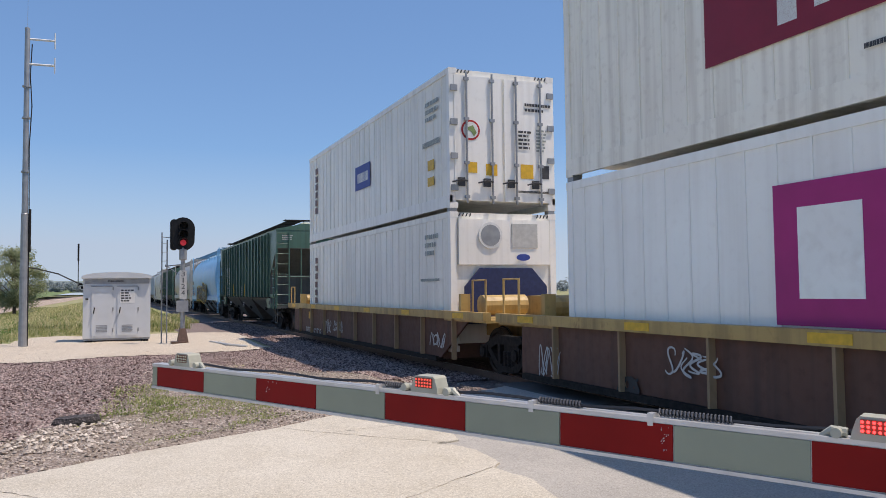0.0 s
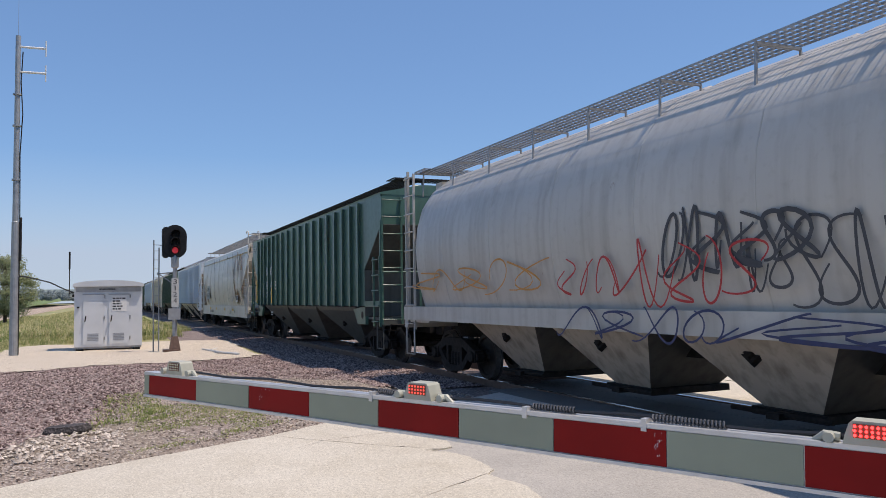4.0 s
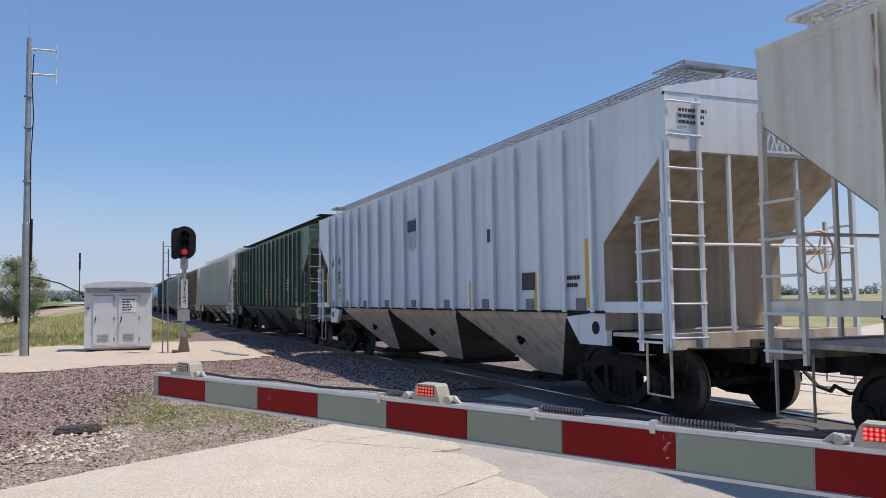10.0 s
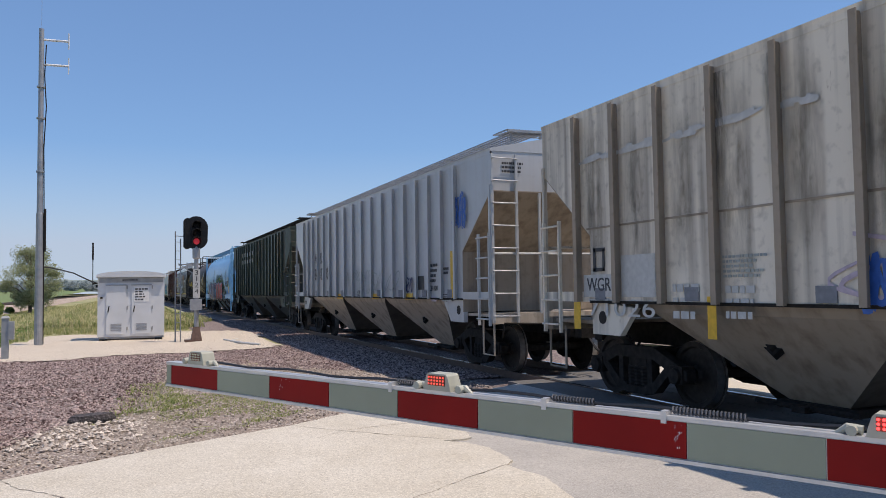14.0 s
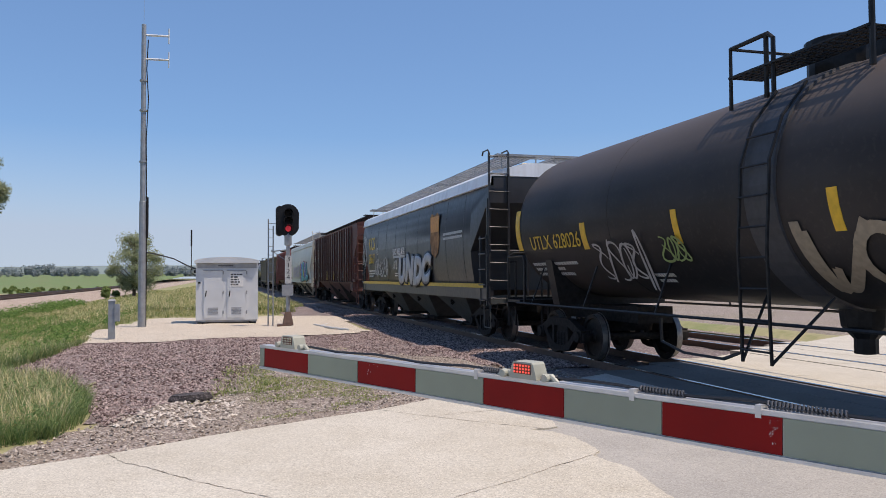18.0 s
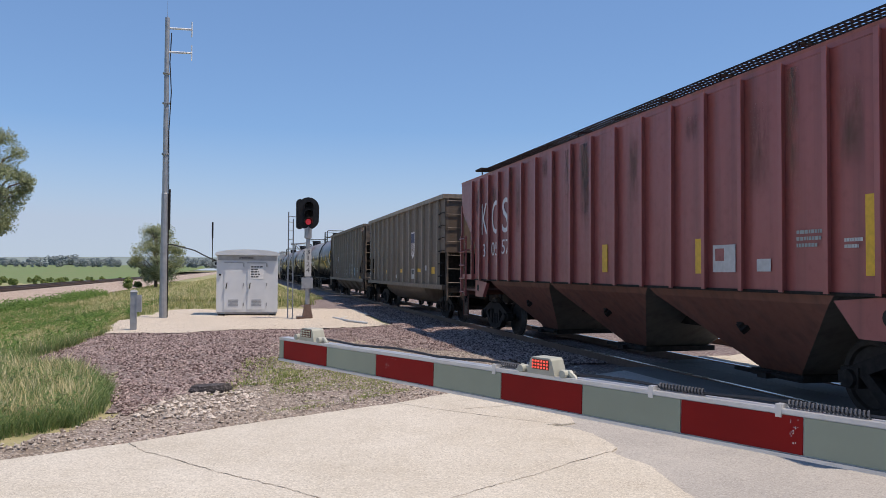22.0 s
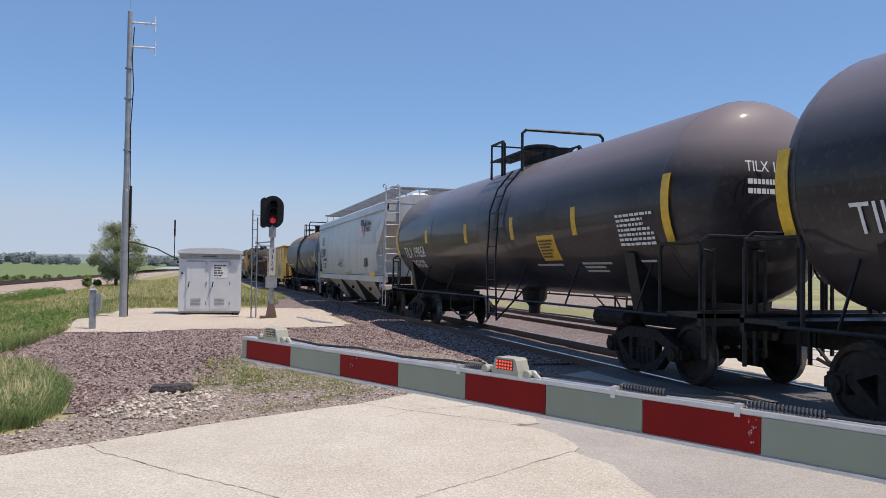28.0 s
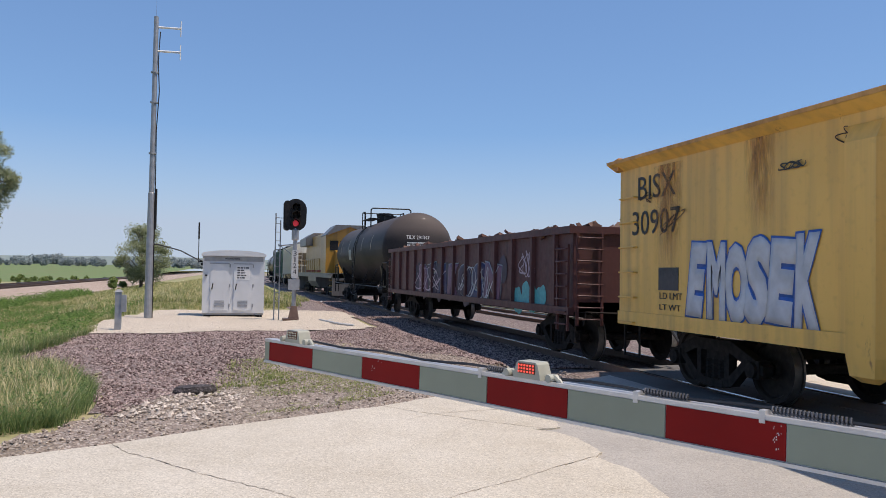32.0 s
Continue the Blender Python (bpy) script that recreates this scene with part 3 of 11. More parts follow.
# ---- crossing gate ----
def crossing_gate():
    d = Vector((0.49477, -0.86879, -0.02026)).normalized()
    tip = Vector((0.2467, 4.545, 1.085))
    side = Vector((-d.y, d.x, 0)).normalized()      # away from the viewer
    up = side.cross(d) * -1
    if up.z < 0:
        up = -up
    m = Matrix((( d.x, side.x, up.x, tip.x), (d.y, side.y, up.y, tip.y), (d.z, side.z, up.z, tip.z), (0, 0, 0, 1)))
    gate = new("crossing_gate")
    gate.matrix_basis = m
    tagged(gate, "lowered crossing gate arm with red and silver stripes and lamps", "crossing gate")
    P = 0.4064
    # arm: aluminium channel with a deeper section towards its base
    def hb(s):      # depth of the arm below its top line
        return 0.105 + 0.0052 * s
    def zt(s):
        return hb(s)
    L = 9.2
    part("arm", made(lambda b: loft(b, [[(s, 0, 0), (s, 0.05, 0), (s, 0.05, zt(s)), (s, 0, zt(s))] for s in (-0.045, 2, 4, 6, L)])), M["alu"], gate, "aluminium arm with bright top edge")
    part("top_edge", made(lambda b: loft(b, [[(s, -0.006, zt(s)), (s, 0.056, zt(s)), (s, 0.056, zt(s) + 0.014), (s, -0.006, zt(s) + 0.014)] for s in (-0.045, 4, L)])), M["alu"], gate, "bright aluminium cap")
    part("lower_lip", made(lambda b: loft(b, [[(s, -0.010, -0.012), (s, 0.056, -0.012), (s, 0.056, 0), (s, -0.010, 0)] for s in (-0.045, 4, L)])), M["alu"], gate, "thin aluminium lip")
    for k in range(-1, 22):
        a, e = max(-0.045, k * P), (k + 1) * P
        mat = M["red"] if k % 2 == 0 else M["sheet"]
        part("stripe", made(lambda b: loft(b, [[(s, -0.005, 0.003), (s, -0.001, 0.003), (s, -0.001, zt(s) - 0.003), (s, -0.005, zt(s) - 0.003)] for s in (a + 0.002, e - 0.002)])), mat, gate, "red reflective panel" if k % 2 == 0 else "silver reflective panel")
    # lamps
    def lamp(s, lit, dots=True):
        z = zt(s) + 0.015
        prof = [(-0.068, 0), (0.068, 0), (0.064, 0.022), (0.052, 0.058), (0.044, 0.066), (-0.044, 0.066), (-0.052, 0.058), (-0.064, 0.022)]
        case = part("lamp", made(lambda b: loft(b, [[(s + x, y, z + h) for x, h in prof] for y in (-0.012, 0.062)])), M["case"], gate, "cream plastic warning lamp")
        part("lens", made(lambda b: box(b, s - 0.041, s + 0.041, -0.0155, -0.0125, z + 0.020, z + 0.059)), M["lamp_off"], case, "dark red lens")
        for r in range(3):
            for c in range(6):
                part("led", cached(("led",), lambda b: lathe(b, [(0, 0.0045), (0.003, 0.0035)], "y", (0, -0.003, 0), 8), (M["dots"], M["lamp_dim"], M["lamp_on"])[lit]), None, case, "", (s - 0.036 + c * 0.0144, -0.0155, z + 0.027 + r * 0.0125))
        for e in (-1, 1):
            part("clamp", made(lambda b: (tube(b, [(s + e * 0.08, 0.02, z + 0.012), (s + e * 0.12, 0.02, z + 0.016), (s + e * 0.15, 0.02, z - 0.006)], [0.014, 0.013, 0.009], 8), lathe(b, [(-0.012, 0.0), (-0.012, 0.015), (0.03, 0.015), (0.03, 0)], "y", (s + e * 0.105, 0, z + 0.012), 10))), M["case"], case, "clamp bracket")
    lamp(0.23, 0)
    lamp(4.52 * P, 1)
    lamp(8.42 * P, 2)
    # chipped reflective sheet
    rnd = random.Random(12)

    def chips(b, s0, n, wide):
        for k in range(n):
            x, z = s0 + rnd.uniform(-wide, wide), rnd.uniform(0.03, zt(s0) - 0.01)
            box(b, x, x + rnd.uniform(0.001, 0.003), -0.0062, -0.0052, z, z + rnd.uniform(0.002, 0.006))
    part("paint_chips", made(lambda b: chips(b, 6.93 * P, 16, 0.012)), M["white"], gate, "pale chips in the red sheet")["kind"] = "stuff"
    part("paint_chips", made(lambda b: chips(b, 2.3 * P, 7, 0.05)), M["white"], gate, "pale chips in the red sheet")["kind"] = "stuff"
    # cable with spiral strain reliefs
    def coil(s0, s1):
        z = zt(s0) + 0.034
        n = int((s1 - s0) / 0.012)
        pts = [(s0 + (s1 - s0) * k / (n * 6), 0.03 + 0.012 * math.cos(k * math.tau / 6), z - 0.006 + 0.011 * math.sin(k * math.tau / 6)) for k in range(n * 6)]
        part("coil", made(lambda b: tube(b, pts, 0.0032, 4)), M["coil"], gate, "grey spiral strain relief")
    for a, e in ((1.60, 1.98), (5.75 * P, 5.75 * P + 0.17), (6.85 * P, 6.85 * P + 0.24), (10.4 * P, 10.4 * P + 0.25)):
        coil(a, e)
        part("clip", made(lambda b: box(b, a - 0.024, a - 0.005, -0.008, 0.058, zt(a) - 0.012, zt(a) + 0.028)), M["alu"], gate, "metal cable clip")
    pts = []
    s = 0.3
    k = 0
    while s < 8.8:
        pts.append((s, 0.03, zt(s) + 0.022 + 0.012 * math.sin(s * 5.1) ** 2))
        s += 0.15
    part("cable", made(lambda b: tube(b, pts, 0.006, 5)), M["cable"], gate, "black power cable along the arm")
    inv = m.inverted()
    foot = inv @ Vector((tip.x + d.x * 9.35, tip.y + d.y * 9.35, 0.0))
    part("gate_mast", made(lambda b: tube(b, [inv @ Vector((tip.x + d.x * 9.35, tip.y + d.y * 9.35, z)) for z in (-0.1, 1.5)], 0.1, 12)), M["alu"], gate, "round mast at the foot of the arm")
    part("drive_box", made(lambda b: box(b, L - 0.5, L + 0.4, 0.07, 0.55, -0.35, 0.35)), M["alu"], gate, "gate drive housing")
    return gate


crossing_gate()


# ---- cabinet, signal, pole ----
def signal_cabinet():
    cab = root("signal_cabinet", "light grey metal railway signal cabinet with two doors", "cabinet", (-0.79, 29.2, 0.0))
    W, D, H = 2.12, 1.7, 2.12
    part("plinth", made(lambda b: box(b, 0.02, W - 0.02, 0.06, D - 0.05, 0.02, 0.09)), M["steel"], cab, "base channel")
    for fx in (0.06, W - 0.3):
        for fy in (0.02, D - 0.2):
            part("foot", made(lambda b: box(b, fx, fx + 0.24, fy, fy + 0.18, -0.1, 0.02)), M["dark"], cab, "dark mounting foot")
    part("body", made(lambda b: box(b, 0, W, 0, D, 0.09, H)), M["cabinet"], cab)
    arch = [(-0.05, H - 0.02), (W + 0.05, H - 0.02)] + [(W / 2 + (W / 2 + 0.05) * math.cos(a), H + 0.04 + 0.15 * math.sin(a)) for a in (math.pi * k / 12 for k in range(13))]
    part("roof", made(lambda b: loft(b, [[(x, y, z) for x, z in arch] for y in (-0.14, D + 0.06)])), M["cabinet"], cab, "low arched grey roof with a front visor")
    part("fascia", made(lambda b: box(b, 0.05, W - 0.05, -0.02, -0.002, H - 0.20, H - 0.03)), M["steel"], cab, "darker vent strip under the roof")
    bars(cab, (W / 2 - 0.05, -0.021, H - 0.11), 0.5, 0.09, 1, M["graphite"], NEAR, seed=4)
    for x0 in (0.27, 1.07):
        door = part("door", made(lambda b: box(b, x0, x0 + 0.62, -0.03, -0.002, 0.18, 1.82)), M["cabinet"], cab, "grey steel door")
        part("drip_edge", made(lambda b: box(b, x0 - 0.02, x0 + 0.64, -0.05, -0.003, 1.82, 1.85)), M["steel"], door)
        part("handle", made(lambda b: tube(b, [(x0 + 0.06, -0.04, 0.93), (x0 + 0.06, -0.09, 0.95), (x0 + 0.09, -0.09, 1.13)], 0.018, 6)), M["dark"], door, "black lever handle")
        part("vent", made(lambda b: [box(b, x0 + 0.14, x0 + 0.48, -0.04, -0.031, 0.30 + 0.05 * i, 0.33 + 0.05 * i) for i in range(5)]), M["steel"], door, "louvred vent")
        for z in (0.3, 1.0, 1.7):
            part("hinge", made(lambda b: tube(b, [(x0 + 0.66, -0.02, z), (x0 + 0.66, -0.02, z + 0.12)], 0.02, 6)), M["steel"], door)
    sign = patch(cab, "notice", (1.38, -0.034, 1.52), 0.47, 0.52, M["white"], NEAR, "white notice with black lines")
    bars(sign, (0, 0, 0.005), 0.4, 0.44, 5, M["graphite"], Matrix.Identity(4), seed=9)
    part("lock_box", made(lambda b: box(b, 0.08, 0.16, -0.05, -0.002, 1.38, 1.44)), M["dark"], cab)
    # antenna stub and cable at its left
    part("antenna_mast", made(lambda b: (tube(b, [(-0.16, 0.3, 1.86), (-0.16, 0.3, 2.7)], 0.015, 6), tube(b, [(-0.16, 0.3, 2.7), (-0.16, 0.3, 3.28)], 0.03, 6), tube(b, [(-0.16, 0.3, 1.9), (0.02, 0.3, 1.9)], 0.02, 5))), M["dark"], cab, "short black whip antenna")
    part("vent_cap", made(lambda b: lathe(b, [(0, 0.05), (0.08, 0.06), (0.1, 0.0)], "z", (-0.02, 0.35, 1.76), 10)), M["dark"], cab)
    return cab


signal_cabinet()


def signal_mast():
    sig = root("railway_signal", "black railway colour light signal on a grey mast showing red", "signal", (2.20, 26.9, 0.0))
    part("base", made(lambda b: (loft(b, [[(sx * r, sy * r, z) for sx, sy in ((-1, -1), (1, -1), (1, 1), (-1, 1))] for r, z in ((0.17, 0.0), (0.16, 0.08), (0.09, 0.45))]), box(b, -0.35, 0.1, -0.25, 0.25, -0.1, 0.04))), M["rail"], sig, "rusty cast steel foot")
    part("mast", made(lambda b: lathe(b, [(0.3, 0.075), (3.0, 0.065), (3.05, 0.05)], "z", (0, 0, 0), 12)), M["steel"], sig)
    part("junction_box", made(lambda b: box(b, -0.20, 0.16, -0.16, 0.02, 0.98, 1.34)), M["steel"], sig, "grey junction box")
    plate = part("number_board", made(lambda b: box(b, -0.11, 0.11, -0.1, -0.08, 1.38, 2.3)), M["offwhite"], sig, "white board with dark figures")
    for k, figure in enumerate("3124"):
        words(figure, 1.0, plate, (0, -0.102, 2.19 - k * 0.2), M["graphite"], NEAR, fit=(0.035 if figure == "1" else 0.11, 0.155))
    part("collar", made(lambda b: lathe(b, [(2.62, 0.06), (2.66, 0.12), (2.98, 0.12), (3.0, 0.05)], "z", (0, 0, 0), 12)), M["steel"], sig)
    # backboard with rounded ends
    def head(b, w, h, y0, y1, zc):
        prof = []
        for k in range(24):
            a = k * math.tau / 24
            prof.append((w * math.cos(a), zc + math.copysign(h - w, math.sin(a)) + w * math.sin(a)))
        loft(b, [[(x, y, z) for x, z in prof] for y in (y0, y1)])
    board = part("backboard", made(lambda b: head(b, 0.36, 0.54, -0.05, 0.0, 3.48)), M["black"], sig, "black oval backboard")
    part("housing", made(lambda b: head(b, 0.2, 0.44, 0.0, 0.3, 3.48)), M["black"], sig)
    for k, z in enumerate((3.72, 3.46, 3.2)):
        arc = [math.pi * i / 14 for i in range(-3, 18)]
        rings = [[(r * math.cos(a), y0 if y0 > -0.1 else -0.36 + 0.1 * (1 - math.sin(a)), z + r * math.sin(a)) for r, seq in ((0.15, arc), (0.128, arc[::-1])) for a in seq] for y0 in (-0.05, -0.36)]
        hood = part("hood", made(lambda b: loft(b, rings)), M["black"], sig, "black visor over the lens")
        part("lens", made(lambda b: lathe(b, [(0, 0.10), (-0.02, 0.09), (-0.035, 0.0)], "y", (0, -0.055, z), 16)), M["signal_red"] if k == 2 else M["dark"], hood, "lit red lens" if k == 2 else "dark lens")
    part("side_visor", made(lambda b: head(b, 0.12, 0.5, -0.03, 0.22, 3.46)), M["black"], sig, at=(-0.27, 0.05, 0))
    return sig


signal_mast()


def ladder_post():
    p = root("signal_ladder", "narrow grey steel service ladder with a bracket", "ladder", (1.58, 27.3, 0.0))
    for x in (0, 0.16):
        part("stile", made(lambda b: tube(b, [(x, 0, -0.1), (x, 0, 3.55 - x * 1.5)], 0.022, 5)), M["steel"], p)
    me = cached(("rung",), lambda b: tube(b, [(0, 0, 0), (0.16, 0, 0)], 0.012, 4), M["steel"])
    for k in range(11):
        part("rung", me, None, p, "", (0, 0, 0.3 + k * 0.29))
    for k, (q, r, w) in enumerate((((0.1, 0, 2.45), (0.6, -0.3, 2.5), 0.02), ((0.1, 0, 2.5), (0.62, -0.3, 2.1), 0.015), ((0, 0, 3.4), (0.5, -0.3, 3.35), 0.012))):
        part("bracket", made(lambda b: tube(b, [q, r], w, 5)), M["steel"], p)
    return p


ladder_post()


def radio_pole():
    p = root("antenna_pole", "tall weathered grey steel antenna pole", "pole", (-2.44, 27.9, -0.1))
    part("pole", made(lambda b: lathe(b, [(0, 0.13), (4.2, 0.105), (4.22, 0.09), (7.4, 0.08), (10.1, 0.075), (10.12, 0)], "z", (0, 0, 0), 14)), M["steel"], p)
    part("conduit", made(lambda b: tube(b, [(0.13, -0.03, 0.1), (0.12, -0.03, 4.6), (0.10, -0.03, 6.3), (0.16, -0.04, 7.6), (0.1, -0.02, 8.6), (0.14, 0, 9.6)], 0.018, 5)), M["dark"], p, "thin cable strapped to the pole")
    part("conduit_cap", made(lambda b: tube(b, [(0.15, -0.03, 3.0), (0.15, -0.03, 4.35)], 0.04, 6)), M["dark"], p)
    for z in (9.75, 8.95):
        arm = part("antenna_arm", made(lambda b: tube(b, [(0, 0, z), (0.80, -0.05, z)], 0.035, 6)), M["white"], p, "aluminium side arm")
        part("dipole", made(lambda b: [tube(b, [(x, -0.05, z - 0.26), (x, -0.05, z + 0.26)], 0.02, 5) for x in (0.79,)]), M["white"], arm)
    for z in (8.2, 7.2, 5.5, 2.5, 1.6):
        part("strap", made(lambda b: lathe(b, [(z, 0.125), (z + 0.05, 0.125)], "z", (0, 0, 0), 12)), M["steel"], p)
    part("whip", made(lambda b: tube(b, [(0, 0, 10.1), (0, 0, 12.4)], 0.006, 4)), M["steel"], p, "thin whip aerial")
    return p


radio_pole()


def overhead_cable():
    pts = [Vector(p) for p in [(-2.36, 27.9, 2.43), (-2.18, 27.9, 2.41), (-1.88, 28.2, 2.34), (-1.5, 28.6, 2.24), (-1.22, 28.9, 2.09), (-1.0, 29.2, 1.98), (-0.85, 29.5, 1.93)]]
    ob = part("service_cable", made(lambda b: tube(b, pts, 0.022, 5)), M["cable"], None)
    return tagged(ob, "black cable hanging from the pole to the cabinet", "cable")


overhead_cable()


def marker_post():
    p = root("marker_post", "short pale grey metal marker post in the grass", "post", (-2.72, 22.6, -0.1))
    part("post", made(lambda b: box(b, -0.08, 0.08, -0.06, 0.06, 0, 1.08)), M["steel"], p)
    part("cap", made(lambda b: loft(b, [[(-0.1, -0.08, 1.08), (0.1, -0.08, 1.08), (0.1, 0.08, 1.08), (-0.1, 0.08, 1.08)], [(-0.05, -0.04, 1.14), (0.05, -0.04, 1.14), (0.05, 0.04, 1.14), (-0.05, 0.04, 1.14)]])), M["steel"], p)
    part("junction_box", made(lambda b: box(b, 0.08, 0.2, -0.1, 0.05, 0.55, 1.0)), M["steel"], p)
    return p


marker_post()


def conduit(pts, label):
    ob = part("conduit", made(lambda b: tube(b, [Vector((x, y, z)) for x, y, z in pts], 0.035, 7)), M["offwhite"], None)
    return tagged(ob, label, "conduit", "pale conduits lying on the ballast")


for line in (((3.43, 67.4, -0.1), (4.4, 72.5, -0.12), (5.1, 74, -0.14)), ((3.4, 53.7, -0.1), (4.2, 58.0, -0.12), (4.9, 60.2, -0.14)), ((3.46, 40.0, -0.08), (4.4, 44.0, -0.10), (5.5, 47.3, -0.14)), ((3.3, 26.7, -0.03), (3.8, 28.3, -0.05), (4.7, 31.3, -0.12))):
    conduit(line, "pale plastic conduit lying across the ballast shoulder")
conduit(((3.1, 27.2, -0.02), (3.2, 26.0, 0.0), (3.4, 24.9, 0.0), (3.8, 24.2, -0.02)), "white plastic pipe bent beside the signal foot")

# ---- the train ----
SPEED = 16.8
CARS = []


def car_root(name, label, near, far, category="freight car"):
    ob = root(name, label, category, (TRACK_X, (near + far) / 2, 0), "cars of the passing freight train")
    CARS.append(ob)
    return ob


def wheel_mesh():
    me = cached(("wheel",), lambda b: lathe(b, [(-0.075, 0.0), (-0.075, 0.09), (-0.03, 0.12), (-0.03, 0.34), (-0.065, 0.36), (-0.065, 0.425), (0.04, 0.435), (0.042, 0.462), (0.07, 0.462), (0.07, 0.36), (0.0, 0.34), (0.0, 0.0)], "x", (0, 0, 0), 28), M["wheel"], 35)
    if len(me.materials) == 1:
        me.materials.append(M["tread"])
        for f in me.polygons:
            r = math.hypot(f.center.y, f.center.z)
            if r > 0.415 and abs(f.normal.x) < 0.6:
                f.material_index = 1
    return me


def frame_profile(b, x0, x1):
    """Cast truck side: arch bar, tension members, column guides and bearing boxes."""
    prism_x(b, [(-1.08, 0.50), (-0.78, 0.62), (-0.42, 0.76), (0.42, 0.76), (0.78, 0.62), (1.08, 0.50), (1.08, 0.38), (0.74, 0.47), (0.40, 0.60), (-0.40, 0.60), (-0.74, 0.47), (-1.08, 0.38)], x0, x1)
    for s in (-1, 1):
        pr = [(0.80 * s, 0.50), (0.42 * s, 0.16), (0.20 * s, 0.12), (0.20 * s, 0.24), (0.36 * s, 0.28), (0.70 * s, 0.56)]
        prism_x(b, pr if s > 0 else pr[::-1], x0 + 0.004, x1 - 0.004)
        box(b, x0 + 0.006, x1 - 0.006, s * 0.32 - 0.05, s * 0.32 + 0.05, 0.22, 0.64)
        box(b, x0 - 0.02, x1 + 0.02, s * 0.89 - 0.13, s * 0.89 + 0.13, 0.34, 0.56)
    box(b, x0, x1, -0.24, 0.24, 0.12, 0.22)


def add_truck(car, y, coarse=False):
    t = part("truck", cached(("bolster",), lambda b: (box(b, -1.05, 1.05, -0.2, 0.2, 0.48, 0.72), lathe(b, [(0.7, 0.2), (0.86, 0.2)], "z", (0, 0, 0), 12)), M["truck"]), None, car, "black cast steel truck", (0, y, 0))
    for s in (-1, 1):
        part("side_frame", cached(("side_frame", s), lambda b: frame_profile(b, *sorted((s * 0.96, s * 1.10))), M["truck"]), None, t)
        for dy in (-0.14, 0, 0.14):
            part("spring", cached(("spring",), lambda b: lathe(b, [(z, 0.055 + 0.012 * (k % 2)) for k, z in enumerate([0.22 + 0.022 * i for i in range(13)])], "z", (0, 0, 0), 7), M["truck"]), None, t, "", (s * 1.03, dy, 0))
        for dy in (-0.89, 0.89):
            part("wheel", wheel_mesh(), None, t, "", Matrix.Translation((s * 0.76, dy, 0.435)) @ Matrix.Rotation(0 if s < 0 else math.pi, 4, "Z"))
            part("bearing_cap", cached(("bearing", s), lambda b: lathe(b, sorted([(s * 1.06, 0.12), (s * 1.16, 0.10), (s * 1.165, 0.0)]), "x", (0, 0, 0), 12), M["truck"]), None, t, "", (0, dy, 0.435))
    for dy in (-0.89, 0.89):
        part("axle", cached(("axle",), lambda b: lathe(b, [(-1.1, 0.07), (1.1, 0.07)], "x", (0, 0, 0), 10), M["truck"]), None, t, "", (0, dy, 0.435))
    return t


def add_coupler(car, y, s):
    part("coupler", cached(("coupler", s), lambda b: (box(b, -0.17, 0.17, *sorted((0, s * 0.35)), 0.68, 0.98), box(b, -0.08, 0.08, *sorted((s * 0.3, s * 0.55)), 0.76, 0.92), box(b, -0.19, 0.13, *sorted((s * 0.52, s * 0.74)), 0.68, 0.98)), M["truck"]), None, car, "", (0, y, 0))
    part("brake_hose", cached(("hose", s), lambda b: tube(b, [(0.3, s * 0.1, 0.72), (0.33, s * 0.4, 0.45), (0.28, s * 0.62, 0.42), (0.2, s * 0.75, 0.5)], 0.025, 5), M["cable"]), None, car, "", (0, y, 0))


def add_ladder(car, kind, x, y, z0, z1, w, mat, rungs):
    """kind 'end': runs across x, on the end; 'side': runs along y, on the side."""
    ax = (lambda d: (d, 0, 0)) if kind == "end" else (lambda d: (0, d, 0))
    bm = bmesh.new()
    for d in (0, w):
        q = ax(d)
        box(bm, q[0] - 0.022, q[0] + 0.022, q[1] - 0.022, q[1] + 0.022, z0, z1)
    lad = part("ladder", bm, mat, car, "", (x, y, 0))
    a, e = Vector(ax(0)), Vector(ax(w))
    out = Vector((0, -0.05, 0)) if kind == "end" else Vector((math.copysign(0.05, x), 0, 0))
    me = cached(("rung", kind, round(w, 2), x > 0), lambda b: tube(b, [a, a + out, e + out, e], 0.016, 5), mat)
    for k in range(rungs):
        part("rung", me, None, lad, "", (0, 0, z0 + 0.12 + k * (z1 - z0 - 0.2) / max(1, rungs - 1)))
    return lad


def grate(b, x0, x1, y0, y1, z, bar=0.007, pitch=0.1):
    m = max(6, int((x1 - x0) / 0.12))
    for k in range(m + 1):
        x = x0 + (x1 - x0) * k / m
        box(b, x - bar, x + bar, y0, y1, z - 0.025, z)
    n = int((y1 - y0) / pitch)
    for k in range(n + 1):
        y = y0 + (y1 - y0) * k / n
        box(b, x0, x1, y - bar, y + bar, z - 0.02, z - 0.006)


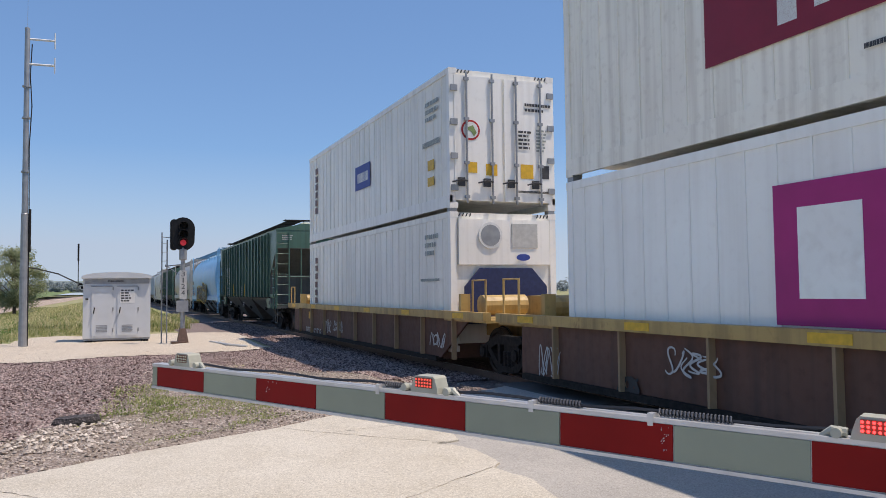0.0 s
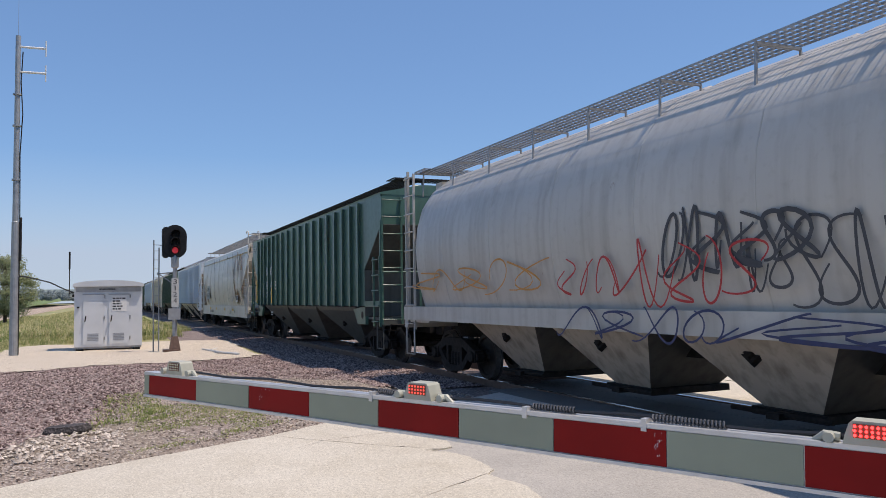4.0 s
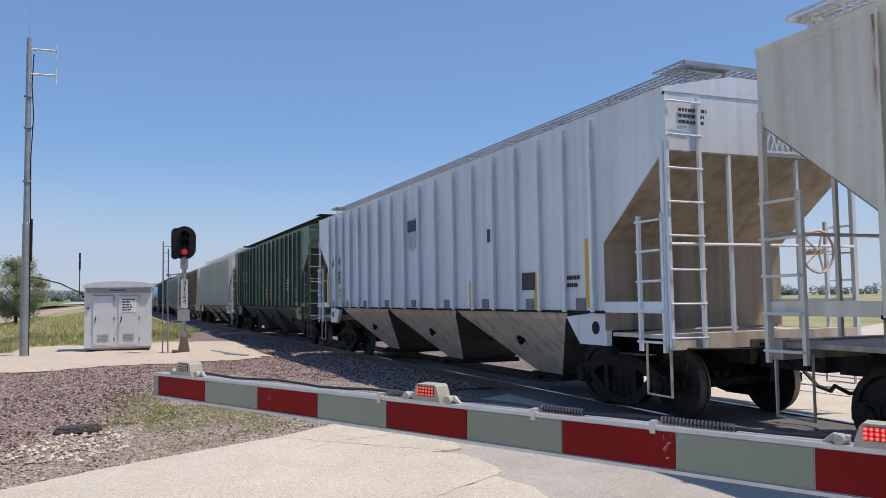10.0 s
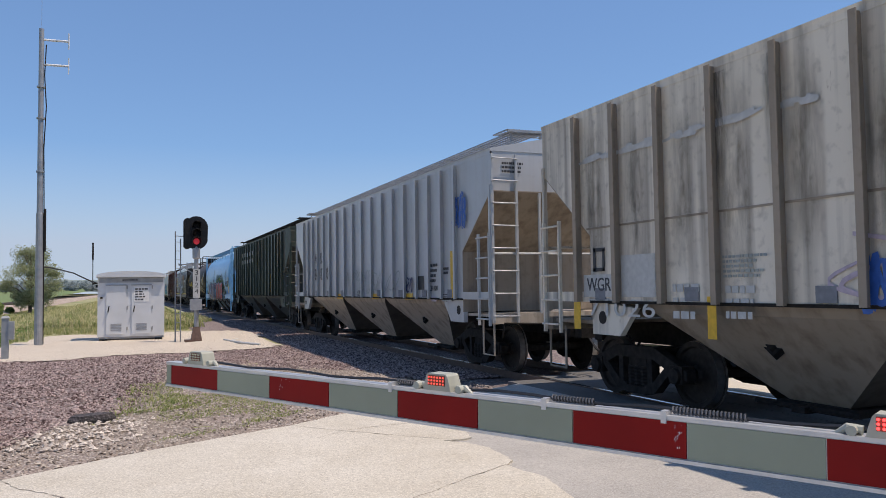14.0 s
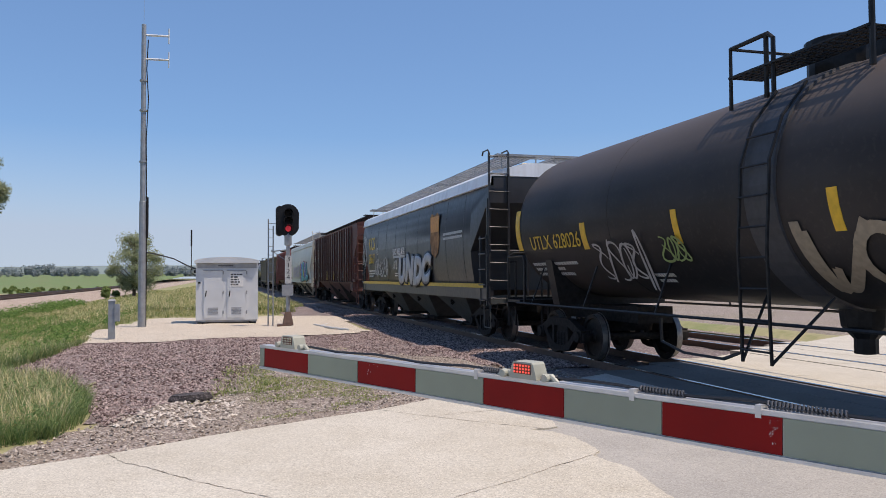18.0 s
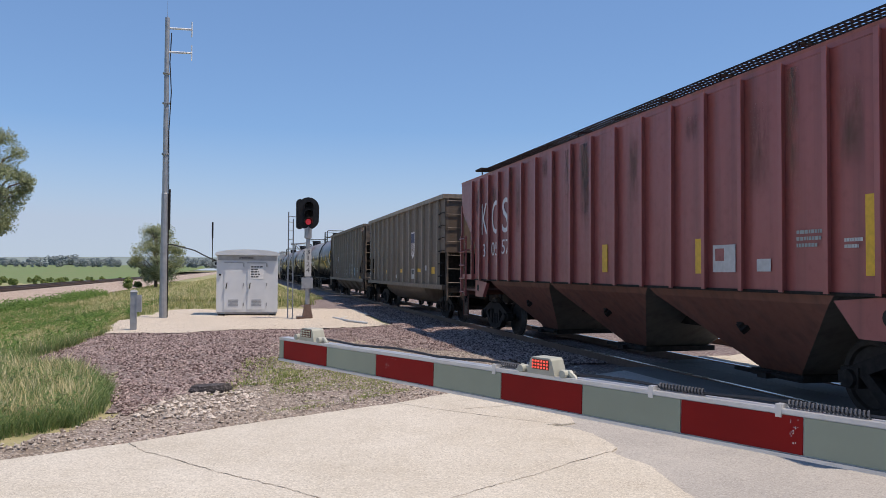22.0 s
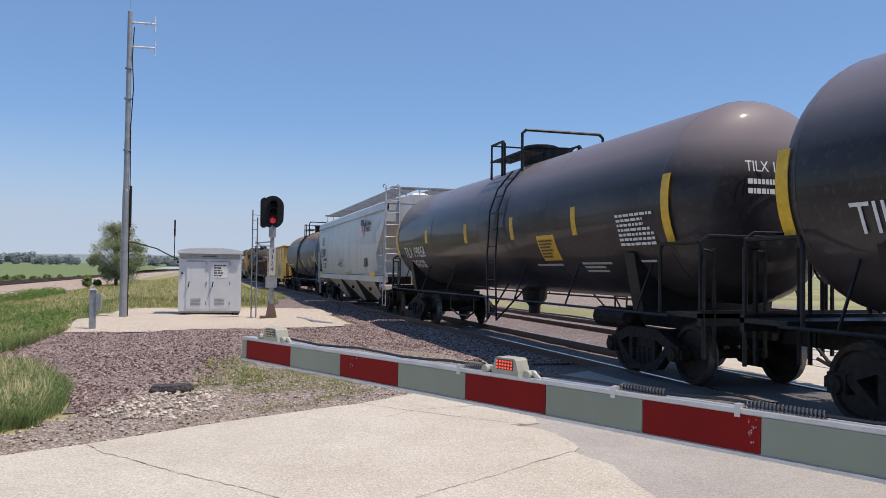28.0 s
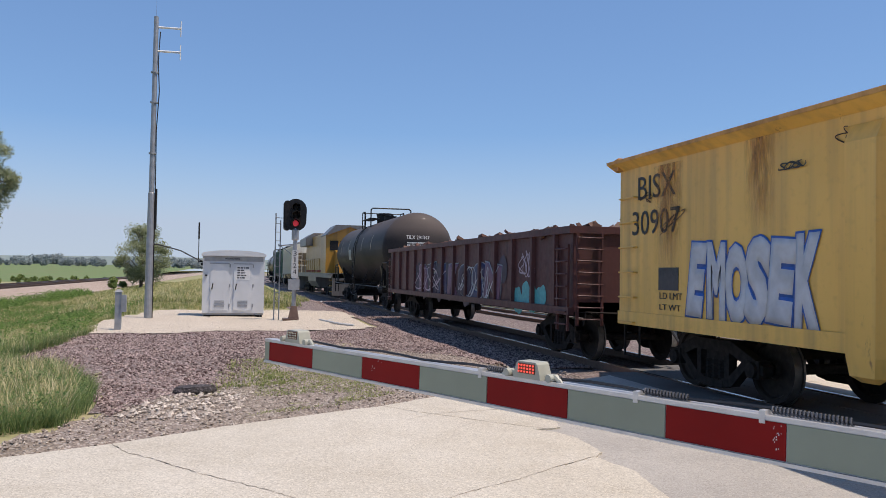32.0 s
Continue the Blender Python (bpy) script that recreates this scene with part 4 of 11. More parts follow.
def add_walkway(car, L, z, xin, xout, mat, roof_z, fences=0.0, post_every=1.55):
    def run(b, s):
        grate(b, *sorted((s * xin, s * xout)), -L / 2 + 0.05, L / 2 - 0.05, z)
    for s in (-1, 1):
        w = part("running_board", cached(("running_board", s, round(L, 2), z, xin, xout), lambda b: run(b, s), mat), None, car, "open grating walkway on the roof")
        n = int(L / post_every)
        pm = cached(("bracket", s, z, xin, xout, roof_z), lambda b: (box(b, *sorted((s * xin, s * xout)), -0.02, 0.02, z - 0.06, z - 0.031), tube(b, [(s * xout, 0, z - 0.04), (s * (xout + 0.02), 0, roof_z(xout + 0.02))], 0.018, 4), tube(b, [(s * xin, 0, z - 0.04), (s * xin, 0, roof_z(xin))], 0.018, 4)), mat)
        for k in range(n + 1):
            part("bracket", pm, None, w, "", (0, -L / 2 + 0.2 + k * (L - 0.4) / n, 0))
    for e in (-1, 1):
        part("end_platform", cached(("end_platform", e, round(L, 2), z, xout), lambda b: (grate(b, -xout - 0.15, xout + 0.15, *sorted((e * (L / 2 - 0.65), e * (L / 2 - 0.05))), z + 0.01, 0.008, 0.11), tube(b, [(-xout - 0.15, e * (L / 2 - 0.05), z - 0.02), (xout + 0.15, e * (L / 2 - 0.05), z - 0.02)], 0.03, 4)), mat), None, car, "grating platform at the roof end")


def add_hatches(car, L, z, mat, n=5):
    me = cached(("hatch", round(L / n, 2), z), lambda b: (loft(b, [[(sx * rx, sy * ry, h) for sx, sy in ((-1, -1), (1, -1), (1, 1), (-1, 1))] for rx, ry, h in ((0.33, L / n * 0.47, z - 0.15), (0.33, L / n * 0.47, z + 0.03), (0.2, L / n * 0.45, z + 0.10))])), mat)
    for k in range(n):
        part("hatch", me, None, car, "", (0, -L / 2 + (k + 0.5) * L / n, 0))


def hull(b, L, hw, ze, zb, cut=None, n=9):
    """Car body: half width hw(z); cut gives how the ends step in towards the bottom."""
    a, z1, z2 = cut if cut else (0, zb, zb)
    st = [(-L / 2, z1), (-L / 2 + a, z2), (-L / 2 + a + 0.002, zb), (L / 2 - a - 0.002, zb), (L / 2 - a, z2), (L / 2, z1)] if cut else [(-L / 2, zb), (L / 2, zb)]
    rings = []
    for y, zm in st:
        zs = [zm + (ze - zm) * i / n for i in range(n + 1)]
        rings.append([(-hw(z), y, z) for z in zs] + [(hw(z), y, z) for z in zs[::-1]])
    loft(b, rings)


def chutes(car, L, n, mat, xt=1.45, zt=1.36, xb=0.60, zb=0.28, margin=2.35, half=0.40):
    w = (L - 2 * margin) / n
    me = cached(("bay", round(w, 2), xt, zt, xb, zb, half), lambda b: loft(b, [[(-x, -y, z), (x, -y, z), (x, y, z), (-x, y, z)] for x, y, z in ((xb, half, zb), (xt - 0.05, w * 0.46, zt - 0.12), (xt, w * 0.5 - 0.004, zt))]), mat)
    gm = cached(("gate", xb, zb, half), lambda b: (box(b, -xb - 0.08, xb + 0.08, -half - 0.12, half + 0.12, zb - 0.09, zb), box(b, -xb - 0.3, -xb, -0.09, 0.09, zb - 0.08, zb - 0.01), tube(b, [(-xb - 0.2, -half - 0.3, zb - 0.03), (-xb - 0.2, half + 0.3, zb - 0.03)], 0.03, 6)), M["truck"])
    # faces turned along the car get the darker slope sheet material
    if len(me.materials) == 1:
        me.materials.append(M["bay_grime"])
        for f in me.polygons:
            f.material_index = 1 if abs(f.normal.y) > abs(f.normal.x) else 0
    lean = math.atan2(xt - xb, zt - zb)
    for k in range(n):
        y = -L / 2 + margin + (k + 0.5) * w
        part("vibrator_bracket", cached(("vibrator_bracket",), lambda b: (box(b, -0.05, 0.02, -0.13, 0.10, -0.07, 0.07), box(b, -0.09, -0.05, -0.07, 0.05, -0.04, 0.04)), M["truck"]), None, car, "rusty black bracket", Matrix.Translation((-(xb + (xt - xb) * 0.55), y + 0.12, zb + (zt - zb) * 0.55)) @ Matrix.Rotation(lean, 4, "Y") @ Matrix.Rotation(0.5, 4, "X"))
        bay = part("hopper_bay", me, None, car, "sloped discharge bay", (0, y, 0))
        part("outlet_gate", gm, None, bay)


def underframe(car, L, mat, x=1.5, trucks=1.65, plate=True):
    part("centre_sill", cached(("centre_sill", round(L, 2)), lambda b: box(b, -0.33, 0.33, -L / 2, L / 2, 0.72, 1.02), M["truck"]), None, car)
    for s in (-1, 1):
        add_truck(car, s * (L / 2 - trucks))
        add_coupler(car, s * L / 2, s)
        part("end_sill", cached(("end_sill", s, round(L, 2), x), lambda b: (box(b, -x, x, *sorted((s * (L / 2 - 0.16), s * (L / 2))), 0.93, 1.12), box(b, -x + 0.05, x - 0.05, *sorted((s * (L / 2 - 1.25), s * (L / 2 - 0.16))), 1.05, 1.10)), mat), None, car)
        # stirrup step and uncoupling lever
        for sx in (-1, 1):
            part("step", cached(("step", s, sx, x, round(L, 2)), lambda b: tube(b, [(sx * (x - 0.02), s * (L / 2 - 0.05), 1.0), (sx * (x - 0.02), s * (L / 2 - 0.05), 0.38), (sx * (x - 0.02), s * (L / 2 - 0.5), 0.38), (sx * (x - 0.02), s * (L / 2 - 0.5), 1.0)], 0.02, 4), mat), None, car)
        part("cut_lever", cached(("cut_lever", s, round(L, 2)), lambda b: tube(b, [(-1.4, s * (L / 2 + 0.1), 0.7), (-1.35, s * (L / 2 + 0.1), 0.95), (-0.5, s * (L / 2 + 0.18), 0.92), (0, s * (L / 2 + 0.35), 1.0)], 0.016, 5), M["truck"]), None, car)


def brake_wheel(car, x, y, z, mat):
    part("brake_wheel", cached(("brake_wheel",), lambda b: (tube(b, [(0.27 * math.cos(a), 0, 0.27 * math.sin(a)) for a in (math.tau * k / 16 for k in range(17))], 0.018, 5), [tube(b, [(0, 0, 0), (0.27 * math.cos(a), 0, 0.27 * math.sin(a))], 0.012, 4) for a in (math.tau * k / 5 for k in range(5))], tube(b, [(0, -0.06, 0), (0, 0.25, 0)], 0.04, 6)), mat), None, car, "round hand brake wheel", (x, y, z))


ZE, ZB = 4.0, 1.38


def end_frames(car, L, mat, top=3.95):
    for s in (-1, 1):
        for sx in (-1, 1):
            part("corner_post", cached(("corner_post", s, sx, round(L, 2)), lambda b: box(b, *sorted((sx * 1.50, sx * 1.56)), *sorted((s * (L / 2 - 0.06), s * (L / 2 + 0.0))), 1.0, 3.4), mat), None, car)
        lx = -1.52 if s < 0 else 1.02
        lad = add_ladder(car, "end", lx, s * (L / 2 + 0.03), 0.95, top, 0.48, mat, 8 + int((top - 3.95) / 0.35))
        if top > 4:
            for d in (0, 0.48):
                part("grab_rail", made(lambda b: tube(b, [(lx + d, s * (L / 2 + 0.03), top - 0.1), (lx + d, s * (L / 2 + 0.03), top + 0.02), (lx + d, s * (L / 2 - 0.06), top + 0.08), (lx + d, s * (L / 2 - 0.4), top + 0.08), (lx + d, s * (L / 2 - 0.45), top)], 0.02, 6)), mat, car, "bent grab rail over the roof edge")
        if s > 0:
            for r in lad.children:
                r.matrix_basis = r.matrix_basis @ Matrix.Rotation(math.pi, 4, "Z") @ Matrix.Translation((-0.48, 0, 0))
        add_ladder(car, "side", -1.56, s * L / 2 + (0.04 if s < 0 else -0.5), 0.9, 2.55, 0.46, mat, 5)
        add_ladder(car, "side", 1.56, s * L / 2 + (0.04 if s < 0 else -0.5), 0.9, 2.55, 0.46, mat, 5)
        part("end_rail", cached(("end_rail", s, round(L, 2)), lambda b: (tube(b, [(-1.5, s * (L / 2 - 0.0), 2.18), (1.5, s * (L / 2 - 0.0), 2.18)], 0.02, 5), tube(b, [(-0.55, s * (L / 2 - 0.02), 1.1), (-0.55, s * (L / 2 - 0.02), 3.4)], 0.03, 4), tube(b, [(0.55, s * (L / 2 - 0.02), 1.1), (0.55, s * (L / 2 - 0.02), 3.4)], 0.03, 4)), mat), None, car, "grab rail across the end")


def roof_z(x):
    return ZE + 0.28 * max(0.0, 1 - x / 1.55)


RIBS = {}


def rib_paint(mat):
    """The posts weather more than the sheets: chalky edges and rust runs."""
    if mat.name not in RIBS:
        base, dirt = PAINTS[mat.name]
        RIBS[mat.name] = paint(mat.name + "_post", base, dirt, 0.4, 0.12, 0.5)
    return RIBS[mat.name]


def lattice(b):
    for k in range(8):
        for d in (-1, 1):
            x0 = 0.3 + 0.09 * k
            tube(b, [(x0 - d * 0.1, 0, 3.36), (x0 + d * 0.1, 0, 3.92)], 0.014, 4)
    box(b, 0.18, 1.06, -0.012, 0.012, 3.34, 3.37)
    box(b, 0.18, 1.06, -0.012, 0.012, 3.91, 3.94)


def ribbed_hopper(near, far, label, mat, under, deep_posts=False, board=True, shift=0.0, name="covered_hopper", rusty=False):
    L = far - near
    car = car_root(name, label, near, far)
    part("body", made(lambda b: hull(b, L, lambda z: 1.535, ZE, ZB, (1.3, 3.3, 2.28), 2)), mat, car, "steel side sheets with sloped ends")
    part("roof", made(lambda b: prism_y(b, [(-1.54, ZE + 0.002), (1.54, ZE + 0.002), (1.55, ZE + 0.05), (0.5, ZE + 0.26), (-0.5, ZE + 0.26), (-1.55, ZE + 0.05)], -L / 2 - 0.01, L / 2 + 0.01)), mat, car)
    half = [0.469 + 0.937 * k for k in range(8)] if deep_posts else [0.45, 1.36, 2.27, 3.13, 3.96, 4.76, 5.52, 6.24, 6.95]
    ribs = [y + shift for y in [-h for h in half[::-1]] + half]
    wd, dp = (0.042, 0.13) if deep_posts else (0.036, 0.085)
    RIB_AT[car] = ribs
    rib_mat = M["rusty_post"] if deep_posts else rib_paint(mat)
    for s in (-1, 1):
        x0, x1 = 1.536, 1.536 + dp          # angle posts: a thin web and a flange turned towards the near end
        full = cached(("rib", s, deep_posts, 1, mat.name), lambda b: prism_z(b, [(s * x, y) for x, y in ((x0, wd * 0.4), (x1 - 0.012, wd * 0.4), (x1 - 0.012, -wd), (x1, -wd), (x1, wd), (x0, wd))][::s], ZB - 0.02, ZE - 0.03), rib_mat)
        for y in ribs:
            part("rib", full, None, car, "", (0, y, 0))
        part("side_sill", cached(("side_sill", s, round(L, 2)), lambda b: box(b, *sorted((s * 1.45, s * 1.56)), -L / 2 + 1.3, L / 2 - 1.3, ZB - 0.035, ZB), M["truck"]), None, car, "grimy side sill")
        part("top_chord", cached(("top_chord", s, round(L, 2)), lambda b: box(b, *sorted((s * 1.50, s * 1.542)), -L / 2, L / 2, ZE - 0.05, ZE + 0.03), mat), None, car)
        for e in (-1, 1):
            part("bolster_plate", cached(("bolster_plate", s, e, round(L, 2)), lambda b: prism_x(b, [(e * (L / 2 - 1.3), ZB - 0.005), (e * (L / 2 - 2.3), ZB - 0.09), (e * (L / 2 - 1.95), 0.92), (e * (L / 2 - 1.3), 0.92)][::e], *sorted((s * 1.44, s * 1.52))), mat), None, car)
            part("side_step", cached(("side_step", s, e, round(L, 2)), lambda b: box(b, *sorted((s * 1.46, s * 1.54)), *sorted((e * (L / 2 - 1.3), e * (L / 2 - 0.04))), ZB - 0.02, ZB + 0.12), mat), None, car)
            part("plate_hole", cached(("plate_hole", s), lambda b: lathe(b, sorted([(s * 1.515, 0.09), (s * 1.525, 0.09)]), "x", (0, 0, 0), 14), M["dark"]), None, car, "", (0, e * (L / 2 - 1.55), 1.15))
    for e in (-1, 1):
        up = [(e * (L / 2 + 0.004), 3.3), (e * (L / 2 - 1.297), 2.28), (e * (L / 2 - 1.297), 2.262), (e * (L / 2 + 0.004), 3.282)]
        part("end_slope_sheet", made(lambda b: prism_x(b, up[::e], -1.528, 1.528)), M["under_brown"] if sum(PAINTS[under.name][0]) > 0.6 else under, car, "dirt stained sloping end sheet")
        part("end_wall", made(lambda b: box(b, -1.528, 1.528, *sorted((e * (L / 2 - 1.295), e * (L / 2 - 1.315))), 1.12, 2.262)), M["under_brown"] if sum(PAINTS[under.name][0]) > 0.6 else under, car, "dirt stained lower end sheet")
    part("tread_lattice", cached(("tread_lattice",), lattice, mat), None, car, "open lattice step panel", (-0.2, -L / 2 - 0.035, 0))
    for k in range(0, len(ribs) - 1 if sum(PAINTS[mat.name][0]) > 1.2 else 0, 2):
        part("sill_plate", cached(("sill_plate",), lambda b: box(b, -1.553, -1.535, -0.12, 0.12, ZB + 0.01, ZB + 0.17), M["panel_grey_metal"]), None, car, "", (0, (ribs[k] + ribs[k + 1]) / 2 + 0.02, 0))
    if rusty:
        for k, y in enumerate(ribs):
            patch(car, "stain", (-1.6225, y, ZE - 0.32 - 0.05 * (k * 7 % 5)), 0.068, 0.5 + 0.1 * (k * 7 % 5), M["rust_wash"], SIDE, "rust run at the top of a post", 0.002)
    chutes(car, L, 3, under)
    underframe(car, L, under)
    end_frames(car, L, mat)
    if board:
        add_walkway(car, L, ZE + 0.42, 0.40, 1.0, (M["walkway"] if rusty else M["steel"]) if sum(PAINTS[mat.name][0]) > 1.2 else M["dark"], roof_z)
        add_hatches(car, L - 2, ZE + 0.33, mat)
    brake_wheel(car, 0.75, -L / 2 - 0.1, 2.1, under)
    return car


def smooth_hopper(near, far, label, mat, under, band=None, name="covered_hopper", bays=3, rail_mat=None, walk_z=0.55, zb=ZB, sill=0.20, low_bays=False, seams=None, seam_mat=None):
    L = far - near
    car = car_root(name, label, near, far)
    hw = lambda z: 1.60 - 0.16 * ((z - 2.55) / 1.35) ** 2
    part("body", made(lambda b: hull(b, L, hw, ZE - 0.08, zb, (1.2, 3.3, 2.2), 10)), mat, car, "smooth bowed side sheets", smooth=40)
    for s in (-1, 1):
        part("side_sill", made(lambda b: box(b, *sorted((s * 1.40, s * 1.56)), -L / 2 + 0.05, L / 2 - 0.05, zb - sill, zb + 0.07)), mat, car)
        part("top_chord", made(lambda b: prism_y(b, [(s * 1.40, ZE - 0.30), (s * 1.545, ZE - 0.28), (s * 1.50, ZE - 0.02), (s * 1.40, ZE + 0.06)][::s], -L / 2, L / 2)), band or mat, car, "folded roof edge")
        me = cached(("seam", s, seam_mat), lambda b: loft(b, [[(s * (hw(z) + d), y, z) for d, y in ((-0.01, -0.012), (0.005, -0.008), (0.005, 0.008), (-0.01, 0.012))] for z in (ZB + 0.05 + (ZE - 0.4 - ZB) * i / 8 for i in range(9))]), seam_mat or mat)
        first, step, count = seams or (-L / 2 + 1.8, (L - 3.6) / 8, 9)
        for k in range(count):
            part("seam", me, None, car, "", (0, first + k * step, 0))
    part("roof", made(lambda b: prism_y(b, [(-1.46, ZE - 0.07), (1.46, ZE - 0.07), (1.40, ZE + 0.05), (0.5, ZE + 0.26), (-0.5, ZE + 0.26), (-1.40, ZE + 0.05)], -L / 2 - 0.01, L / 2 + 0.01)), band or mat, car)
    if low_bays:
        me = cached(("low_bay",), lambda b: loft(b, [[(-x, -y, z), (x, -y, z), (x, y, z), (-x, y, z)] for x, y, z in ((0.55, 0.75, 0.34), (0.95, 1.15, 0.55), (1.2, 1.55, 0.98))]), under)
        gate = cached(("low_gate",), lambda b: (box(b, -0.66, 0.66, -0.6, 0.6, 0.22, 0.335), box(b, -0.95, -0.66, -0.1, 0.1, 0.24, 0.31), box(b, -0.74, -0.66, -0.95, -0.6, 0.25, 0.30), tube(b, [(-0.82, -1.0, 0.28), (-0.82, 0.9, 0.28)], 0.03, 6)), M["truck"])
        for y in (4.25, -0.35, -5.2):
            bay = part("hopper_bay", me, None, car, "low wide discharge bay", (0, y, 0))
            part("outlet_gate", gate, None, bay)
    else:
        chutes(car, L, bays, under)
    underframe(car, L, under)
    end_frames(car, L, mat, ZE + walk_z)
    part("tread_lattice", cached(("tread_lattice",), lattice, mat), None, car, "open lattice step panel", (-0.2, -L / 2 - 0.035, 0))
    add_walkway(car, L, ZE + walk_z, 0.25, 1.12, rail_mat or mat, roof_z, post_every=1.9)
    add_hatches(car, L - 2, ZE + 0.33, mat)
    brake_wheel(car, 0.75, -L / 2 - 0.1, 2.1, under)
    return car


CYL = [(1.38, 1.36), (1.49, 1.75), (1.56, 2.2), (1.58, 2.6), (1.54, 3.0), (1.42, 3.4), (1.18, 3.75), (0.85, 4.0), (0.62, 4.12)]


def cyl_top(x):
    return 4.08 if x < 0.7 else 3.76


def cylinder_hopper(near, far, label, mat, under, walk_mat, name="covered_hopper"):
    L = far - near
    car = car_root(name, label, near, far)
    Lb = L - 1.5
    part("body", made(lambda b: loft(b, [[(-x * k, y, z) for x, z in CYL] + [(x * k, y, z) for x, z in CYL[::-1]] for y, k in ((-Lb / 2, 0.93), (-Lb / 2 + 0.08, 0.985), (-Lb / 2 + 0.3, 1), (Lb / 2 - 0.3, 1), (Lb / 2 - 0.08, 0.985), (Lb / 2, 0.93))])), mat, car, "smooth rounded steel body", smooth=45)
    for s in (-1, 1):
        part("side_sill", made(lambda b: (box(b, *sorted((s * 1.30, s * 1.52)), -L / 2, L / 2, 1.10, 1.38),)), mat, car)
        for k in range(7):
            part("seam", cached(("seam_cyl", s), lambda b: loft(b, [[(s * (x + d), y, z) for d, y in ((-0.01, -0.012), (0.004, -0.008), (0.004, 0.008), (-0.01, 0.012))] for x, z in CYL]), mat), None, car, "", (0, -Lb / 2 + 1.5 + k * (Lb - 3) / 6, 0))
    for e in (-1, 1):
        part("end_slope", made(lambda b: prism_x(b, [(e * Lb / 2, 3.4), (e * Lb / 2, 4.02), (e * (Lb / 2 + 0.35), 4.02), (e * (Lb / 2 + 0.35), 3.55)][::e], -0.9, 0.9)), mat, car)
        for sx in (-1, 1):
            part("end_post", made(lambda b: box(b, *sorted((sx * 1.40, sx * 1.45)), *sorted((e * (L / 2 - 0.10), e * (L / 2 - 0.05))), 1.1, 4.30)), mat, car, "upright post carrying the walkway")
    chutes(car, L, 4, under, xt=1.38, zt=1.36, margin=2.5)
    underframe(car, L, mat)
    for s in (-1, 1):
        add_ladder(car, "end", -1.45 if s < 0 else 0.97, s * (L / 2 - 0.02), 0.95, 4.28, 0.48, mat, 9)
        add_ladder(car, "side", -1.46, s * L / 2 + (0.04 if s < 0 else -0.5), 0.9, 4.2, 0.46, mat, 9)
    add_walkway(car, L, 4.30, 0.45, 1.1, walk_mat, cyl_top)
    add_hatches(car, L - 3, 4.20, mat, 6)
    brake_wheel(car, 0.75, -L / 2 + 0.15, 2.1, under)
    return car


TR, TZ = 1.47, 2.63


